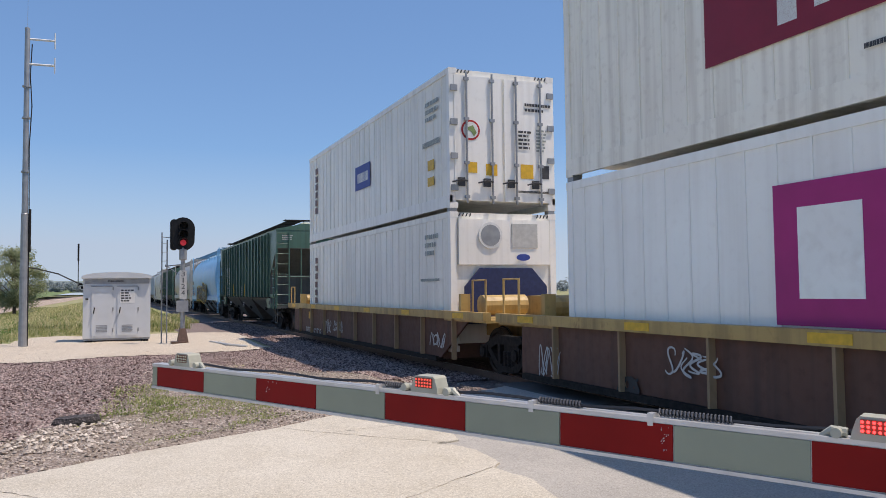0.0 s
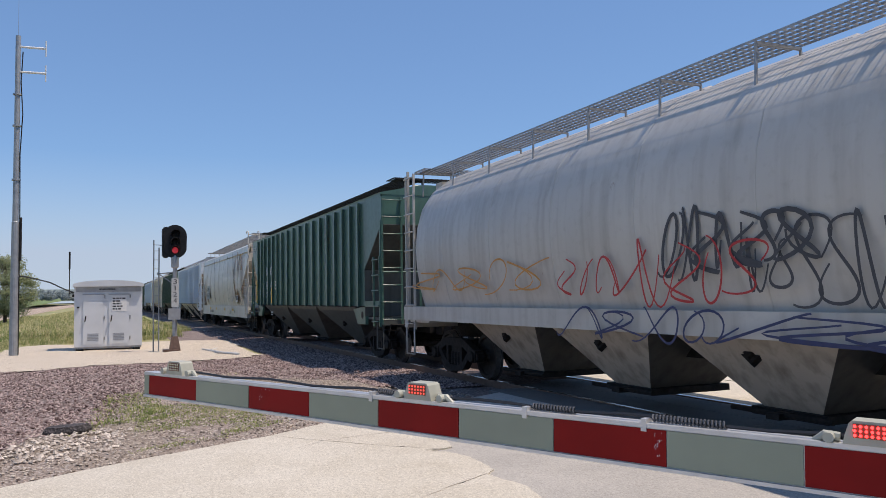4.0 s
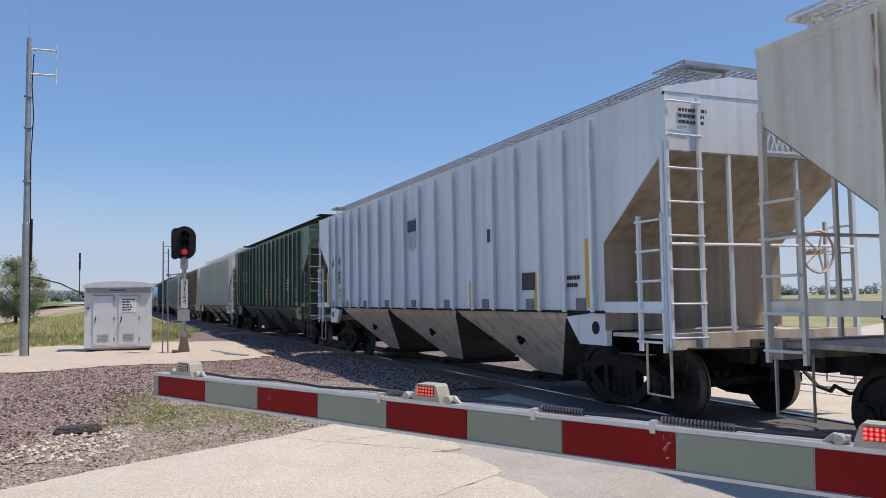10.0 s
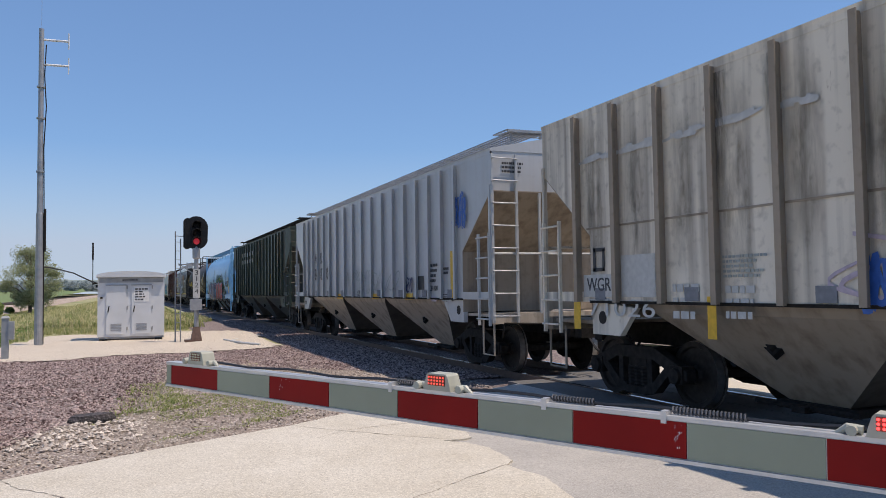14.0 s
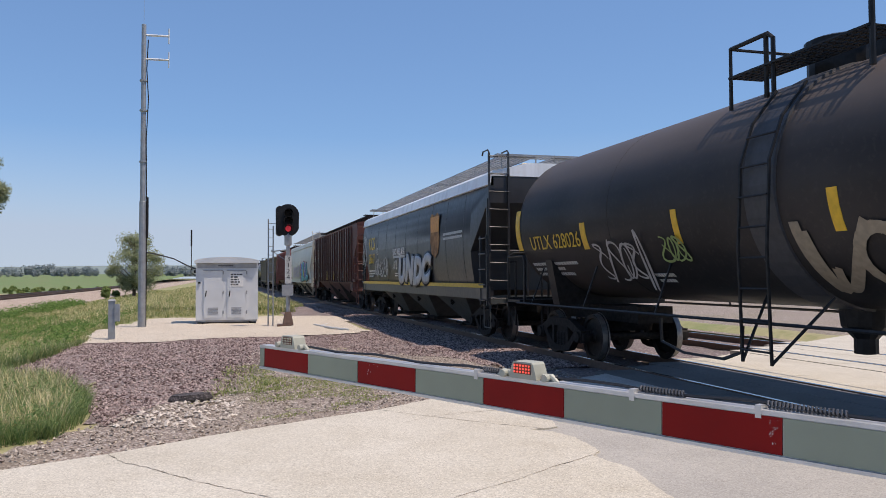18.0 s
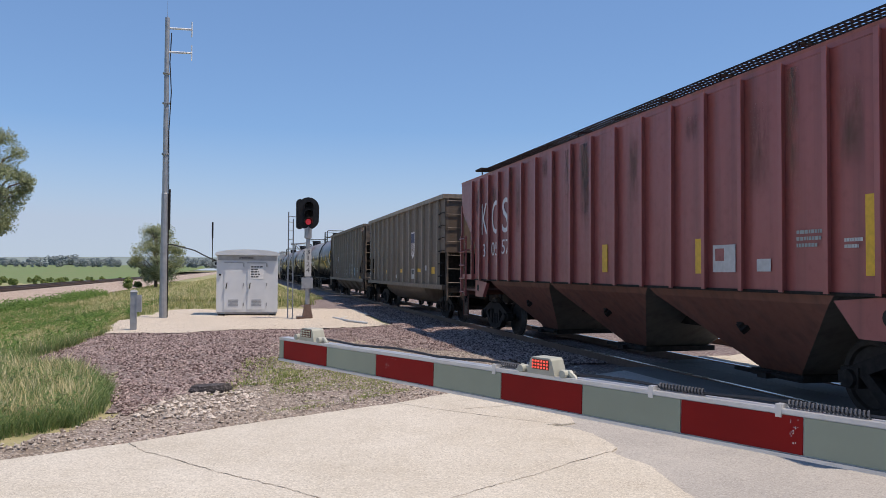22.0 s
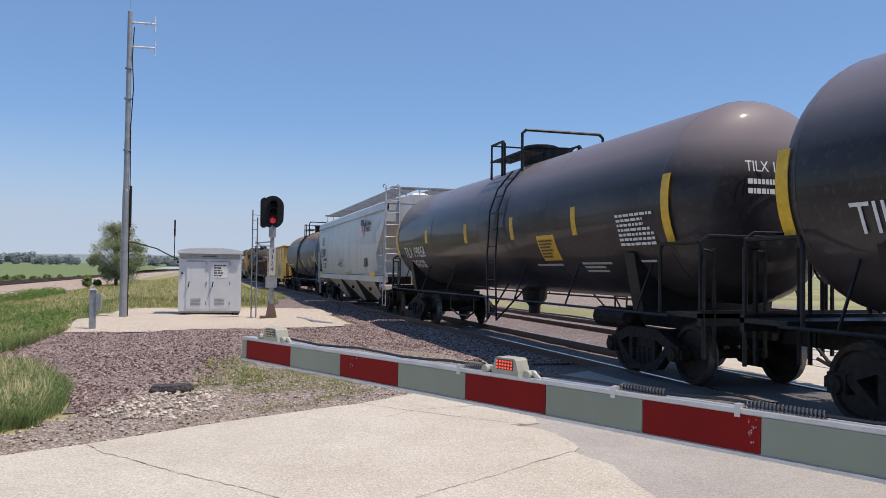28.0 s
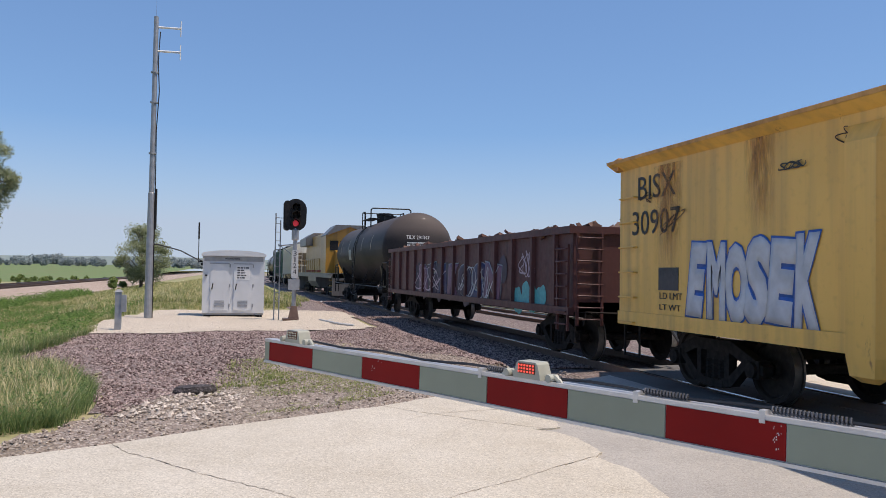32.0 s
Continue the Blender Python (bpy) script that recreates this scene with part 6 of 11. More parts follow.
def yellow_gondola(near, far, label, mat, rustmat):
    L = far - near
    car = car_root("gondola", label, near, far)
    W, top, bot = 1.56, 3.25, 0.98
    part("body", made(lambda b: tray(b, W, L, bot, top)), mat, car, "yellow steel box with scratched sides")
    for s in (-1, 1):
        part("flare", made(lambda b: prism_y(b, [(s * (W - 0.05), top + 0.001), (s * W, top + 0.001), (s * (W + 0.16), top + 0.10), (s * (W + 0.10), top + 0.14)][::s], -L / 2 - 0.15, L / 2 + 0.15)), mat, car, "outward flare of the side")
        part("flared_lip", made(lambda b: prism_y(b, [(s * (W + 0.10), top + 0.141), (s * (W + 0.165), top + 0.101), (s * (W + 0.17), top + 0.15), (s * (W - 0.1), top + 0.23), (s * (W - 0.1), top + 0.17)][::s], -L / 2 - 0.16, L / 2 + 0.16)), rustmat, car, "flared rusty top lip")
        part("end_lip", made(lambda b: prism_x(b, [(s * (L / 2), top), (s * (L / 2 + 0.15), top + 0.10), (s * (L / 2 + 0.16), top + 0.15), (s * (L / 2 - 0.1), top + 0.20), (s * (L / 2 - 0.1), top)][::-s], -W - 0.1, W + 0.1)), rustmat, car, "flared rusty lip of the end")
        for y in (-1.7, -0.55, 0.6, 1.75, 2.95):
            part("side_post", cached(("gon_post", s), lambda b: loft(b, [[(s * (W + d), y, z) for d, y in ((0.002, -w), (dd, -w * 0.72), (dd, w * 0.72), (0.002, w))] for z, w, dd in ((0.60, 0.12, 0.02), (0.66, 0.22, 0.10), (0.85, 0.26, 0.12), (top - 0.3, 0.28, 0.12), (top - 0.12, 0.26, 0.02))]), mat), None, car, "deep pressed side post with a rounded foot", (0, y, 0))
        part("side_sill", made(lambda b: box(b, *sorted((s * (W - 0.04), s * (W + 0.03))), -L / 2, L / 2, bot - 0.12, bot + 0.08)), mat, car)
    part("belly_tank", made(lambda b: lathe(b, [(-0.5, 0.0), (-0.48, 0.2), (0.48, 0.2), (0.5, 0.0)], "y", (-1.2, -4.4, 0.72), 14)), mat, car, "rounded box under the side")
    underframe(car, L, M["truck"], 1.5, 1.8)
    for s in (-1, 1):
        for k in range(6):
            z = 0.9 + k * 0.38
            part("grab_iron", cached(("grab",), lambda b: tube(b, [(0, 0, 0), (-0.07, 0, 0), (-0.07, 0.45, 0), (0, 0.45, 0)], 0.014, 5), mat), None, car, "", (-W, s * L / 2 + (0.1 if s < 0 else -0.55), z))
            part("end_grab_iron", cached(("endgrab", s), lambda b: tube(b, [(0, 0, 0), (0, s * 0.07, 0), (0.45, s * 0.07, 0), (0.45, 0, 0)], 0.018, 5), mat), None, car, "", (-W + 0.1, s * L / 2, z))
    for k in range(5):
        part("end_rib", made(lambda b: box(b, -W + 0.7, W - 0.1, -L / 2 - 0.1, -L / 2, 1.15 + k * 0.45, 1.27 + k * 0.45)), mat, car)
    return car


def locomotive(near, far, label):
    L = far - near
    car = car_root("locomotive", label, near, far, "locomotive")
    Y, G = M["loco_yellow"], M["loco_grey"]
    part("frame", made(lambda b: box(b, -1.5, 1.5, -L / 2, L / 2, 1.25, 1.55)), G, car)
    part("fuel_tank", made(lambda b: prism_y(b, [(-1.45, 0.95), (-1.2, 0.55), (1.2, 0.55), (1.45, 0.95), (1.45, 1.25), (-1.45, 1.25)], -2.8, 2.8)), G, car, "grey fuel tank")
    part("hood", made(lambda b: box(b, -0.95, 0.95, -L / 2 + 5.0, L / 2 - 1.5, 1.55, 4.35)), Y, car, "yellow engine hood")
    part("radiator", made(lambda b: prism_y(b, [(-1.5, 3.7), (1.5, 3.7), (1.5, 4.3), (0.9, 4.7), (-0.9, 4.7), (-1.5, 4.3)], L / 2 - 6.5, L / 2 - 1.6)), G, car, "grey flared radiator")
    cab = part("cab", made(lambda b: prism_y(b, [(-1.52, 1.55), (1.52, 1.55), (1.52, 3.95), (0.9, 4.55), (-0.9, 4.55), (-1.52, 3.95)], -L / 2 + 2.6, -L / 2 + 5.0)), Y, car, "yellow driver's cab")
    part("cab_roof", made(lambda b: prism_y(b, [(-1.56, 3.95), (-1.5, 3.92), (0.0, 4.5), (1.5, 3.92), (1.56, 3.95), (0.92, 4.6), (-0.92, 4.6)], -L / 2 + 2.4, -L / 2 + 5.4)), G, cab, "grey cab roof")
    for x in (-1.0, -0.35, 0.35, 1.0):
        part("window", made(lambda b: box(b, x - 0.26, x + 0.26, -L / 2 + 2.58, -L / 2 + 2.6, 3.0, 3.6)), M["black"], cab, "dark windscreen pane")
    part("nose", made(lambda b: prism_x(b, [(-L / 2 + 0.9, 1.55), (-L / 2 + 2.6, 1.55), (-L / 2 + 2.6, 3.0), (-L / 2 + 1.2, 2.75)], -0.95, 0.95)), Y, car, "short yellow nose")
    part("stripe", made(lambda b: box(b, -0.953, 0.953, -L / 2 + 5.1, L / 2 - 1.6, 1.62, 1.75)), M["red"], car, "thin red stripe")
    for s in (-1, 1):
        part("hand_rail", made(lambda b: (tube(b, [(s * 1.45, -L / 2 + 5.2, 2.55), (s * 1.45, L / 2 - 0.8, 2.55)], 0.025, 5), [tube(b, [(s * 1.45, -L / 2 + 5.2 + k * 1.5, 1.55), (s * 1.45, -L / 2 + 5.2 + k * 1.5, 2.55)], 0.02, 4) for k in range(int((L - 6) / 1.5) + 1)])), Y, car)
        part("steps", made(lambda b: [box(b, *sorted((s * 1.1, s * 1.5)), -L / 2 + 0.2, -L / 2 + 0.8, 0.4 + 0.35 * k, 0.45 + 0.35 * k) for k in range(4)]), Y, car)
        t = add_truck(car, s * (L / 2 - 3.4))
        part("plow" if s < 0 else "pilot", made(lambda b: box(b, -1.4, 1.4, *sorted((s * (L / 2 - 0.2), s * L / 2)), 0.2, 1.5)), G, car)
        add_truck(car, s * (L / 2 - 5.2))
    return car

# ---- paint of the cars ----
M["blue"] = plain("badge_blue", (0.03, 0.06, 0.30))
M["navy"] = plain("navy_paint", (0.02, 0.03, 0.10))
M["maroon_panel"] = plain("maroon_panel", (0.24, 0.008, 0.03), 0.5, 0, 0.1, 2)
M["magenta"] = plain("magenta_panel", (0.42, 0.015, 0.17), 0.5, 0, 0.08, 2)
M["yellow_sill"] = paint("worn_yellow_sill", (0.46, 0.30, 0.10), (0.12, 0.07, 0.03), 0.7, 0.35, 0.6, coat=0.0)
M["well_side"] = paint("rust_brown_well", (0.115, 0.046, 0.026), (0.03, 0.02, 0.016), 0.6, 0.2, 0.8, coat=0.0)
M["well_rib"] = paint("rust_tan_rib", (0.38, 0.25, 0.13), (0.10, 0.05, 0.025), 0.5, 0.2, 0.8, coat=0.0)
M["box_white"] = paint("container_white", (0.90, 0.88, 0.82), (0.50, 0.44, 0.36), 0.22, 0.0, 0.45)
M["box_cream"] = paint("container_cream", (0.90, 0.85, 0.74), (0.30, 0.22, 0.14), 0.5, 0.05, 0.6)
M["box_grey"] = paint("container_grey", (0.84, 0.82, 0.77), (0.35, 0.31, 0.26), 0.3, 0.0, 0.5)
M["box_side"] = paint("container_side_grey", (0.86, 0.83, 0.75), (0.30, 0.26, 0.21), 0.35, 0.0, 0.5)
M["green"] = paint("hopper_green", (0.055, 0.135, 0.100), (0.025, 0.03, 0.025), 0.5, 0.0, 0.5)
M["green_old"] = paint("hopper_green_faded", (0.065, 0.125, 0.080), (0.05, 0.035, 0.025), 0.7, 0.12, 0.6)
M["green_brown"] = paint("hopper_green_rusty", (0.032, 0.052, 0.036), (0.07, 0.035, 0.022), 0.9, 0.35, 0.7, coat=0.0)
M["lightblue"] = paint("hopper_light_blue", (0.20, 0.50, 0.76), (0.10, 0.14, 0.18), 0.22, 0.06, 0.42)
M["silver"] = paint("hopper_silver", (0.46, 0.44, 0.40), (0.20, 0.16, 0.12), 0.45, 0.1, 0.55)
M["palegrey"] = paint("hopper_pale_grey", (0.77, 0.73, 0.63), (0.28, 0.22, 0.16), 0.35, 0.06, 0.5)
M["palerust"] = paint("hopper_pale_rusty", (0.60, 0.565, 0.49), (0.34, 0.20, 0.10), 0.5, 0.35, 0.5)
M["warmgrey"] = paint("hopper_warm_grey", (0.66, 0.63, 0.54), (0.34, 0.22, 0.13), 0.42, 0.1, 0.55)
M["bluegrey"] = paint("hopper_blue_grey", (0.68, 0.73, 0.77), (0.30, 0.24, 0.18), 0.3, 0.06, 0.5)
M["dirtygrey"] = paint("hopper_dirty_grey", (0.68, 0.615, 0.51), (0.10, 0.075, 0.055), 0.9, 0.15, 0.75, coat=0.0)
M["rusty_post"] = paint("rusty_brown_post", (0.30, 0.24, 0.18), (0.07, 0.05, 0.035), 0.7, 0.3, 0.8, coat=0.0)
M["charcoal"] = paint("hopper_charcoal", (0.022, 0.022, 0.024), (0.06, 0.05, 0.045), 0.4, 0.0, 0.5, coat=0.05)
M["roofwhite"] = paint("hopper_white_roof", (0.8, 0.82, 0.83), (0.3, 0.26, 0.22), 0.3, 0.0, 0.5)
M["boxcar_red"] = paint("hopper_oxide_red", (0.115, 0.032, 0.022), (0.04, 0.02, 0.018), 0.5, 0.25, 0.75, coat=0.0)
M["maroon"] = paint("hopper_maroon", (0.31, 0.085, 0.075), (0.07, 0.03, 0.025), 0.5, 0.15, 0.6)
M["cream"] = paint("hopper_cream", (0.58, 0.53, 0.44), (0.34, 0.25, 0.16), 0.22, 0.04, 0.55)
M["lightgrey"] = paint("hopper_light_grey", (0.47, 0.475, 0.47), (0.26, 0.2, 0.14), 0.28, 0.03, 0.5)
M["coalbrown"] = paint("coal_car_brown", (0.135, 0.098, 0.070), (0.05, 0.038, 0.028), 0.6, 0.1, 0.7, coat=0.0)
M["coalpost"] = paint("coal_car_post", (0.25, 0.205, 0.155), (0.08, 0.06, 0.04), 0.6, 0.1, 0.7, coat=0.0)
M["coaldark_post"] = paint("coal_hopper_post", (0.27, 0.225, 0.175), (0.05, 0.04, 0.03), 0.6, 0.1, 0.75, coat=0.0)
M["coaldark"] = paint("coal_hopper_brown", (0.185, 0.138, 0.10), (0.04, 0.032, 0.026), 0.7, 0.1, 0.75, coat=0.0)
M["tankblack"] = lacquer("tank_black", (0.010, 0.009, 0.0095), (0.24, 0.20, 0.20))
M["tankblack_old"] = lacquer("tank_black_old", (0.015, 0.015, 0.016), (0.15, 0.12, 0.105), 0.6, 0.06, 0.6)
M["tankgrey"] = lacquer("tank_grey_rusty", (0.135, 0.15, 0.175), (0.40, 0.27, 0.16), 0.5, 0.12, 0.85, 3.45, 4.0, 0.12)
M["gonyellow"] = paint("gondola_yellow", (0.74, 0.43, 0.09), (0.24, 0.13, 0.06), 0.5, 0.25, 0.6)
M["gonrust"] = paint("rusted_lip", (0.60, 0.30, 0.09), (0.22, 0.10, 0.04), 0.8, 0.35, 0.8, coat=0.0)
M["gonmaroon"] = paint("gondola_maroon", (0.085, 0.024, 0.022), (0.03, 0.018, 0.018), 0.7, 0.15, 0.7, coat=0.0)
M["loco_yellow"] = paint("engine_yellow", (0.40, 0.20, 0.02), (0.12, 0.08, 0.04), 0.5, 0.0, 0.5)
M["loco_grey"] = paint("engine_grey", (0.13, 0.13, 0.13), (0.08, 0.06, 0.05), 0.6, 0.0, 0.6)
M["under_pale"] = paint("pale_underside", (0.60, 0.52, 0.43), (0.14, 0.10, 0.07), 0.7, 0.1, 0.7, coat=0.0)
M["under_grey"] = paint("grey_underside", (0.46, 0.39, 0.31), (0.12, 0.08, 0.05), 0.8, 0.1, 0.75, coat=0.0)
M["under_brown"] = paint("brown_end_sheet", (0.30, 0.245, 0.185), (0.10, 0.065, 0.04), 0.8, 0.2, 0.8, coat=0.0)
M["under_dark"] = paint("dark_underside", (0.075, 0.082, 0.074), (0.035, 0.03, 0.025), 0.6, 0.0, 0.7, coat=0.0)
M["coolgrey"] = paint("hopper_cool_grey", (0.45, 0.46, 0.46), (0.28, 0.22, 0.16), 0.3, 0.06, 0.5)
M["bay_grime"] = paint("dark_slope_sheet", (0.11, 0.095, 0.08), (0.05, 0.04, 0.03), 0.7, 0.12, 0.8, coat=0.0)
M["walk_blue"] = plain("blue_grating", (0.11, 0.25, 0.37))
M["seam_line"] = plain("dirty_seam", (0.29, 0.275, 0.25))
M["under_red"] = paint("red_underside", (0.16, 0.062, 0.042), (0.04, 0.025, 0.02), 0.6, 0.1, 0.7, coat=0.0)
M["under_blue"] = paint("blue_underside", (0.16, 0.22, 0.27), (0.06, 0.06, 0.06), 0.7, 0.0, 0.7, coat=0.0)

# ---- the cars, in the order in which they pass ----
W0 = well_car(-4.6, 12.45, "brown double stack well car with yellow sills")
W1 = well_car(12.55, 29.55, "brown double stack well car with yellow sills, its end platform empty", first_truck=True)
B0 = container("shipping_container", "white container with a magenta frame painted on its side", -1.92, 10.27, 0.34, M["box_white"], h=2.83)
B1 = container("shipping_container", "cream container with a maroon panel on its side, stacked on top", -1.92, 10.27, 3.24, M["box_cream"])
B2 = container("refrigerated_container", "pale refrigerated container in the well with its cooling unit", 14.71, 26.88, 0.34, M["box_grey"], h=2.83, doors=False, unit=True, side=M["box_side"])
B3 = container("refrigerated_container", "pale refrigerated container stacked on top, doors with lock rods", 14.71, 26.88, 3.24, M["box_grey"], side=M["box_side"])
C2 = ribbed_hopper(31.18, 47.98, "dark green ribbed covered hopper with white marking panels", M["green"], M["under_dark"], shift=0.06)
C3 = cylinder_hopper(49.5, 65.3, "light blue rounded covered hopper with black and gold graffiti", M["lightblue"], M["under_blue"], M["walk_blue"])
C4 = cylinder_hopper(67.0, 83.4, "weathered silver rounded covered hopper with scrawled graffiti", M["silver"], M["under_grey"], M["steel"])
C5 = ribbed_hopper(84.85, 101.93, "dark green ribbed covered hopper with white lettering", M["green"], M["under_dark"], shift=0.03)
C6 = smooth_hopper(103.17, 119.66, "pale smooth sided covered hopper with rust stains", M["palerust"], M["under_dark"], walk_z=0.56, zb=1.20, sill=0.44, low_bays=True, rail_mat=M["steel"], seams=(-5.74, 1.665, 8), seam_mat=M["seam_line"])
C7 = ribbed_hopper(121.15, 138.03, "pale blue grey ribbed covered hopper with a shield emblem", M["bluegrey"], M["under_pale"])
C8 = ribbed_hopper(139.26, 155.83, "faded green ribbed covered hopper with white panels", M["green_old"], M["under_dark"], shift=0.12)
C9 = ribbed_hopper(157.39, 174.1, "warm grey ribbed covered hopper with dirty bays", M["warmgrey"], M["under_grey"], rusty=True)
C10 = ribbed_hopper(175.6, 192.4, "pale blue grey ribbed covered hopper with a shield emblem", M["bluegrey"], M["under_pale"], shift=0.04)
C11 = ribbed_hopper(193.78, 210.57, "faded green ribbed covered hopper with white panels", M["green_old"], M["under_dark"], shift=0.02)
C12 = ribbed_hopper(211.81, 228.55, "pale grey ribbed covered hopper with black lettering", M["palegrey"], M["under_grey"], shift=0.13, rusty=True)
C13 = ribbed_hopper(229.75, 246.0, "dirty brownish grey covered hopper with heavy outside posts", M["dirtygrey"], M["under_brown"], deep_posts=True, board=False)
C14 = ribbed_hopper(247.9, 264.89, "light grey ribbed covered hopper with blue scrawls", M["coolgrey"], M["under_grey"])
C15 = ribbed_hopper(266.04, 283.07, "rust streaked dark green ribbed covered hopper", M["green_brown"], M["under_dark"])
C16 = cylinder_hopper(284.6, 300.3, "light blue rounded covered hopper with red and purple graffiti", M["lightblue"], M["under_blue"], M["walk_blue"])
C17 = tank_car(301.9, 318.8, "old black tank car with gold lettering and graffiti", M["tankblack_old"], band=True, inset=0.03)
C18 = smooth_hopper(319.94, 336.55,  "charcoal smooth sided covered hopper with a white roof and silver graffiti", M["charcoal"], M["under_dark"], M["roofwhite"], rail_mat=M["steel"], walk_z=0.46, zb=1.24)
C19 = ribbed_hopper(338.2, 355.06, "oxide red ribbed covered hopper with white letters", M["boxcar_red"], M["under_red"], shift=0.06)
C20 = smooth_hopper(356.25, 373.3, "cream smooth sided covered hopper with blue and teal graffiti", M["cream"], M["under_brown"], walk_z=0.58, rail_mat=M["steel"])
C21 = ribbed_hopper(374.4, 391.11, "maroon ribbed covered hopper with white letters", M["maroon"], M["under_red"], shift=0.18)
C22 = coal_gondola(392.88, 407.13, "brown coal gondola with rounded tub and side posts", M["coalbrown"], 13, True, mats=M["coalpost"])
C23 = coal_gondola(408.85, 423.46, "dark brown open top coal hopper with five pockets", M["coaldark"], 14, False, pockets=5, name="coal_hopper", mats=M["coaldark_post"])
T0 = 425.0
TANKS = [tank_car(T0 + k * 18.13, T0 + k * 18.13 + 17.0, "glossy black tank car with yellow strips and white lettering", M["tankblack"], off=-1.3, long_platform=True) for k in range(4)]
C28 = smooth_hopper(497.36, 513.56, "light grey smooth sided covered hopper with a shield emblem", M["lightgrey"], M["under_pale"], rail_mat=M["steel"], walk_z=0.52)
C29 = tank_car(514.9, 532.1, "grey tank car with rust running from its top", M["tankgrey"], band=True, inset=0.03)
C30 = yellow_gondola(532.97, 549.01, "battered yellow high side gondola with graffiti", M["gonyellow"], M["gonrust"])
C31 = low_gondola(550.77, 567.17, "dark maroon gondola loaded with scrap and covered in graffiti", M["gonmaroon"])
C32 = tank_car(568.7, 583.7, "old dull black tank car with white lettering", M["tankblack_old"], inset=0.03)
C33 = locomotive(585.4, 608.0, "yellow and grey diesel locomotive running inside the train")
C34 = ribbed_hopper(609.6, 626.4, "pale grey ribbed covered hopper behind the locomotive", M["palegrey"], M["under_grey"])
C35 = ribbed_hopper(628.0, 644.8, "dark green ribbed covered hopper near the end of the view", M["green"], M["under_dark"])
C36 = tank_car(646.4, 662.9, "black tank car far along the train", M["tankblack"])


# ---- lettering and graffiti on the cars ----
M["gold"] = plain("gold_spray", (0.62, 0.40, 0.03))
M["spray_black"] = plain("black_spray", (0.018, 0.016, 0.014), 0.5)
M["spray_red"] = plain("red_spray", (0.45, 0.02, 0.02))
M["spray_purple"] = plain("purple_spray", (0.17, 0.09, 0.14))
M["spray_dusk"] = plain("dusky_spray", (0.045, 0.035, 0.06), 0.6, 0.0, 0.4, 3)
M["spray_green"] = plain("green_spray", (0.21, 0.29, 0.10))
M["spray_rose"] = plain("pale_pink_spray", (0.50, 0.44, 0.46))
M["spray_slate"] = plain("dusky_blue_spray", (0.13, 0.13, 0.20))
M["spray_blue"] = plain("blue_spray", (0.03, 0.12, 0.42))
M["spray_teal"] = plain("teal_spray", (0.05, 0.38, 0.40))
M["spray_silver"] = plain("silver_spray", (0.36, 0.36, 0.36), 0.45, 0.0, 0.25, 3)
M["spray_lilac"] = plain("lilac_spray", (0.46, 0.38, 0.45))
M["spray_orange"] = plain("orange_spray", (0.58, 0.25, 0.04))
M["spray_tan"] = plain("tan_spray", (0.30, 0.24, 0.17))
M["spray_pale"] = plain("pale_grey_blue_spray", (0.50, 0.52, 0.55), 0.5, 0.0, 0.2, 3)
M["spray_cyan"] = plain("pale_blue_spray", (0.42, 0.52, 0.62))
M["mark_brown"] = plain("brown_lettering", (0.17, 0.09, 0.08))
M["teal_panel"] = plain("teal_panel", (0.05, 0.16, 0.16))
M["gate_sign_red"] = plain("red_panel", (0.45, 0.025, 0.03))
M["rust_dark"] = plain("dark_rust", (0.075, 0.04, 0.022), 0.9, 0, 0.4, 5)
M["rust_stain"] = plain("rust_stain", (0.30, 0.16, 0.07), 0.9, 0, 0.4, 4)
M["patch_dark"] = plain("dark_overpaint", (0.035, 0.035, 0.035))
M["panel_grey"] = plain("grey_panel", (0.33, 0.36, 0.34))


def side_words(car, body, x, y, z, w, h, material, **k):
    return words(body, 1.0, car, (-x - 0.006, y, z), material, SIDE, fit=(w, h), **k)


def tank_words(car, body, y, a, w, h, material, **k):
    return words(body, 1.0, car, on_tank(a, y), material, skin_turn(a), fit=(w, h), **k)


def scrawl(car, at, turn, w, h, material, seed, n=6, wide=0.03, label=""):
    """Loose spray strokes inside a frame."""
    rnd = random.Random(seed)
    bm = bmesh.new()
    lift = 0
    for k in range(n):
        cx = -w / 2 + (k + 0.5) * w / n
        pts = []
        a, b, p = rnd.uniform(0.3, 0.7) * w / n, rnd.uniform(0.25, 0.48) * h, rnd.uniform(0, 6.28)
        f, g = rnd.choice((1, 2, 3)), rnd.choice((1, 2))
        m = 30
        for i in range(m + 1):
            q = i / m * math.tau * 0.8
            pts.append((cx + a * math.sin(f * q + p) + (q - 2.5) * w / n * 0.12, b * math.cos(g * q + p * 0.5)))
        rim = []
        for i, (px, py) in enumerate(pts):
            d = Vector(pts[min(i + 1, m)]) - Vector(pts[max(i - 1, 0)])
            nn = Vector((-d.y, d.x)).normalized() * wide / 2 * (0.55 + 0.45 * math.sin(math.pi * (i + 0.6) / (m + 1.2)))
            lift += 1
            rim.append([bm.verts.new((px + e * nn.x, py + e * nn.y, 0.003 + lift * 0.00012)) for e in (-1, 1)])
        for (a0, a1), (b0, b1) in zip(rim, rim[1:]):
            bm.faces.new((a0, b0, b1, a1))
    ob = part("graffiti", bm, material, car, label, Matrix.Translation(at) @ turn)
    ob["kind"] = "stuff"
    return ob


def wrapped(ob):
    """Bends flat spray strokes round the tank's shell."""
    for v in ob.data.vertices:
        a, r = v.co.y / TR, TR + 0.012 + v.co.z
        v.co.y, v.co.z = r * math.sin(a), r * math.cos(a) - TR - 0.006
    return ob


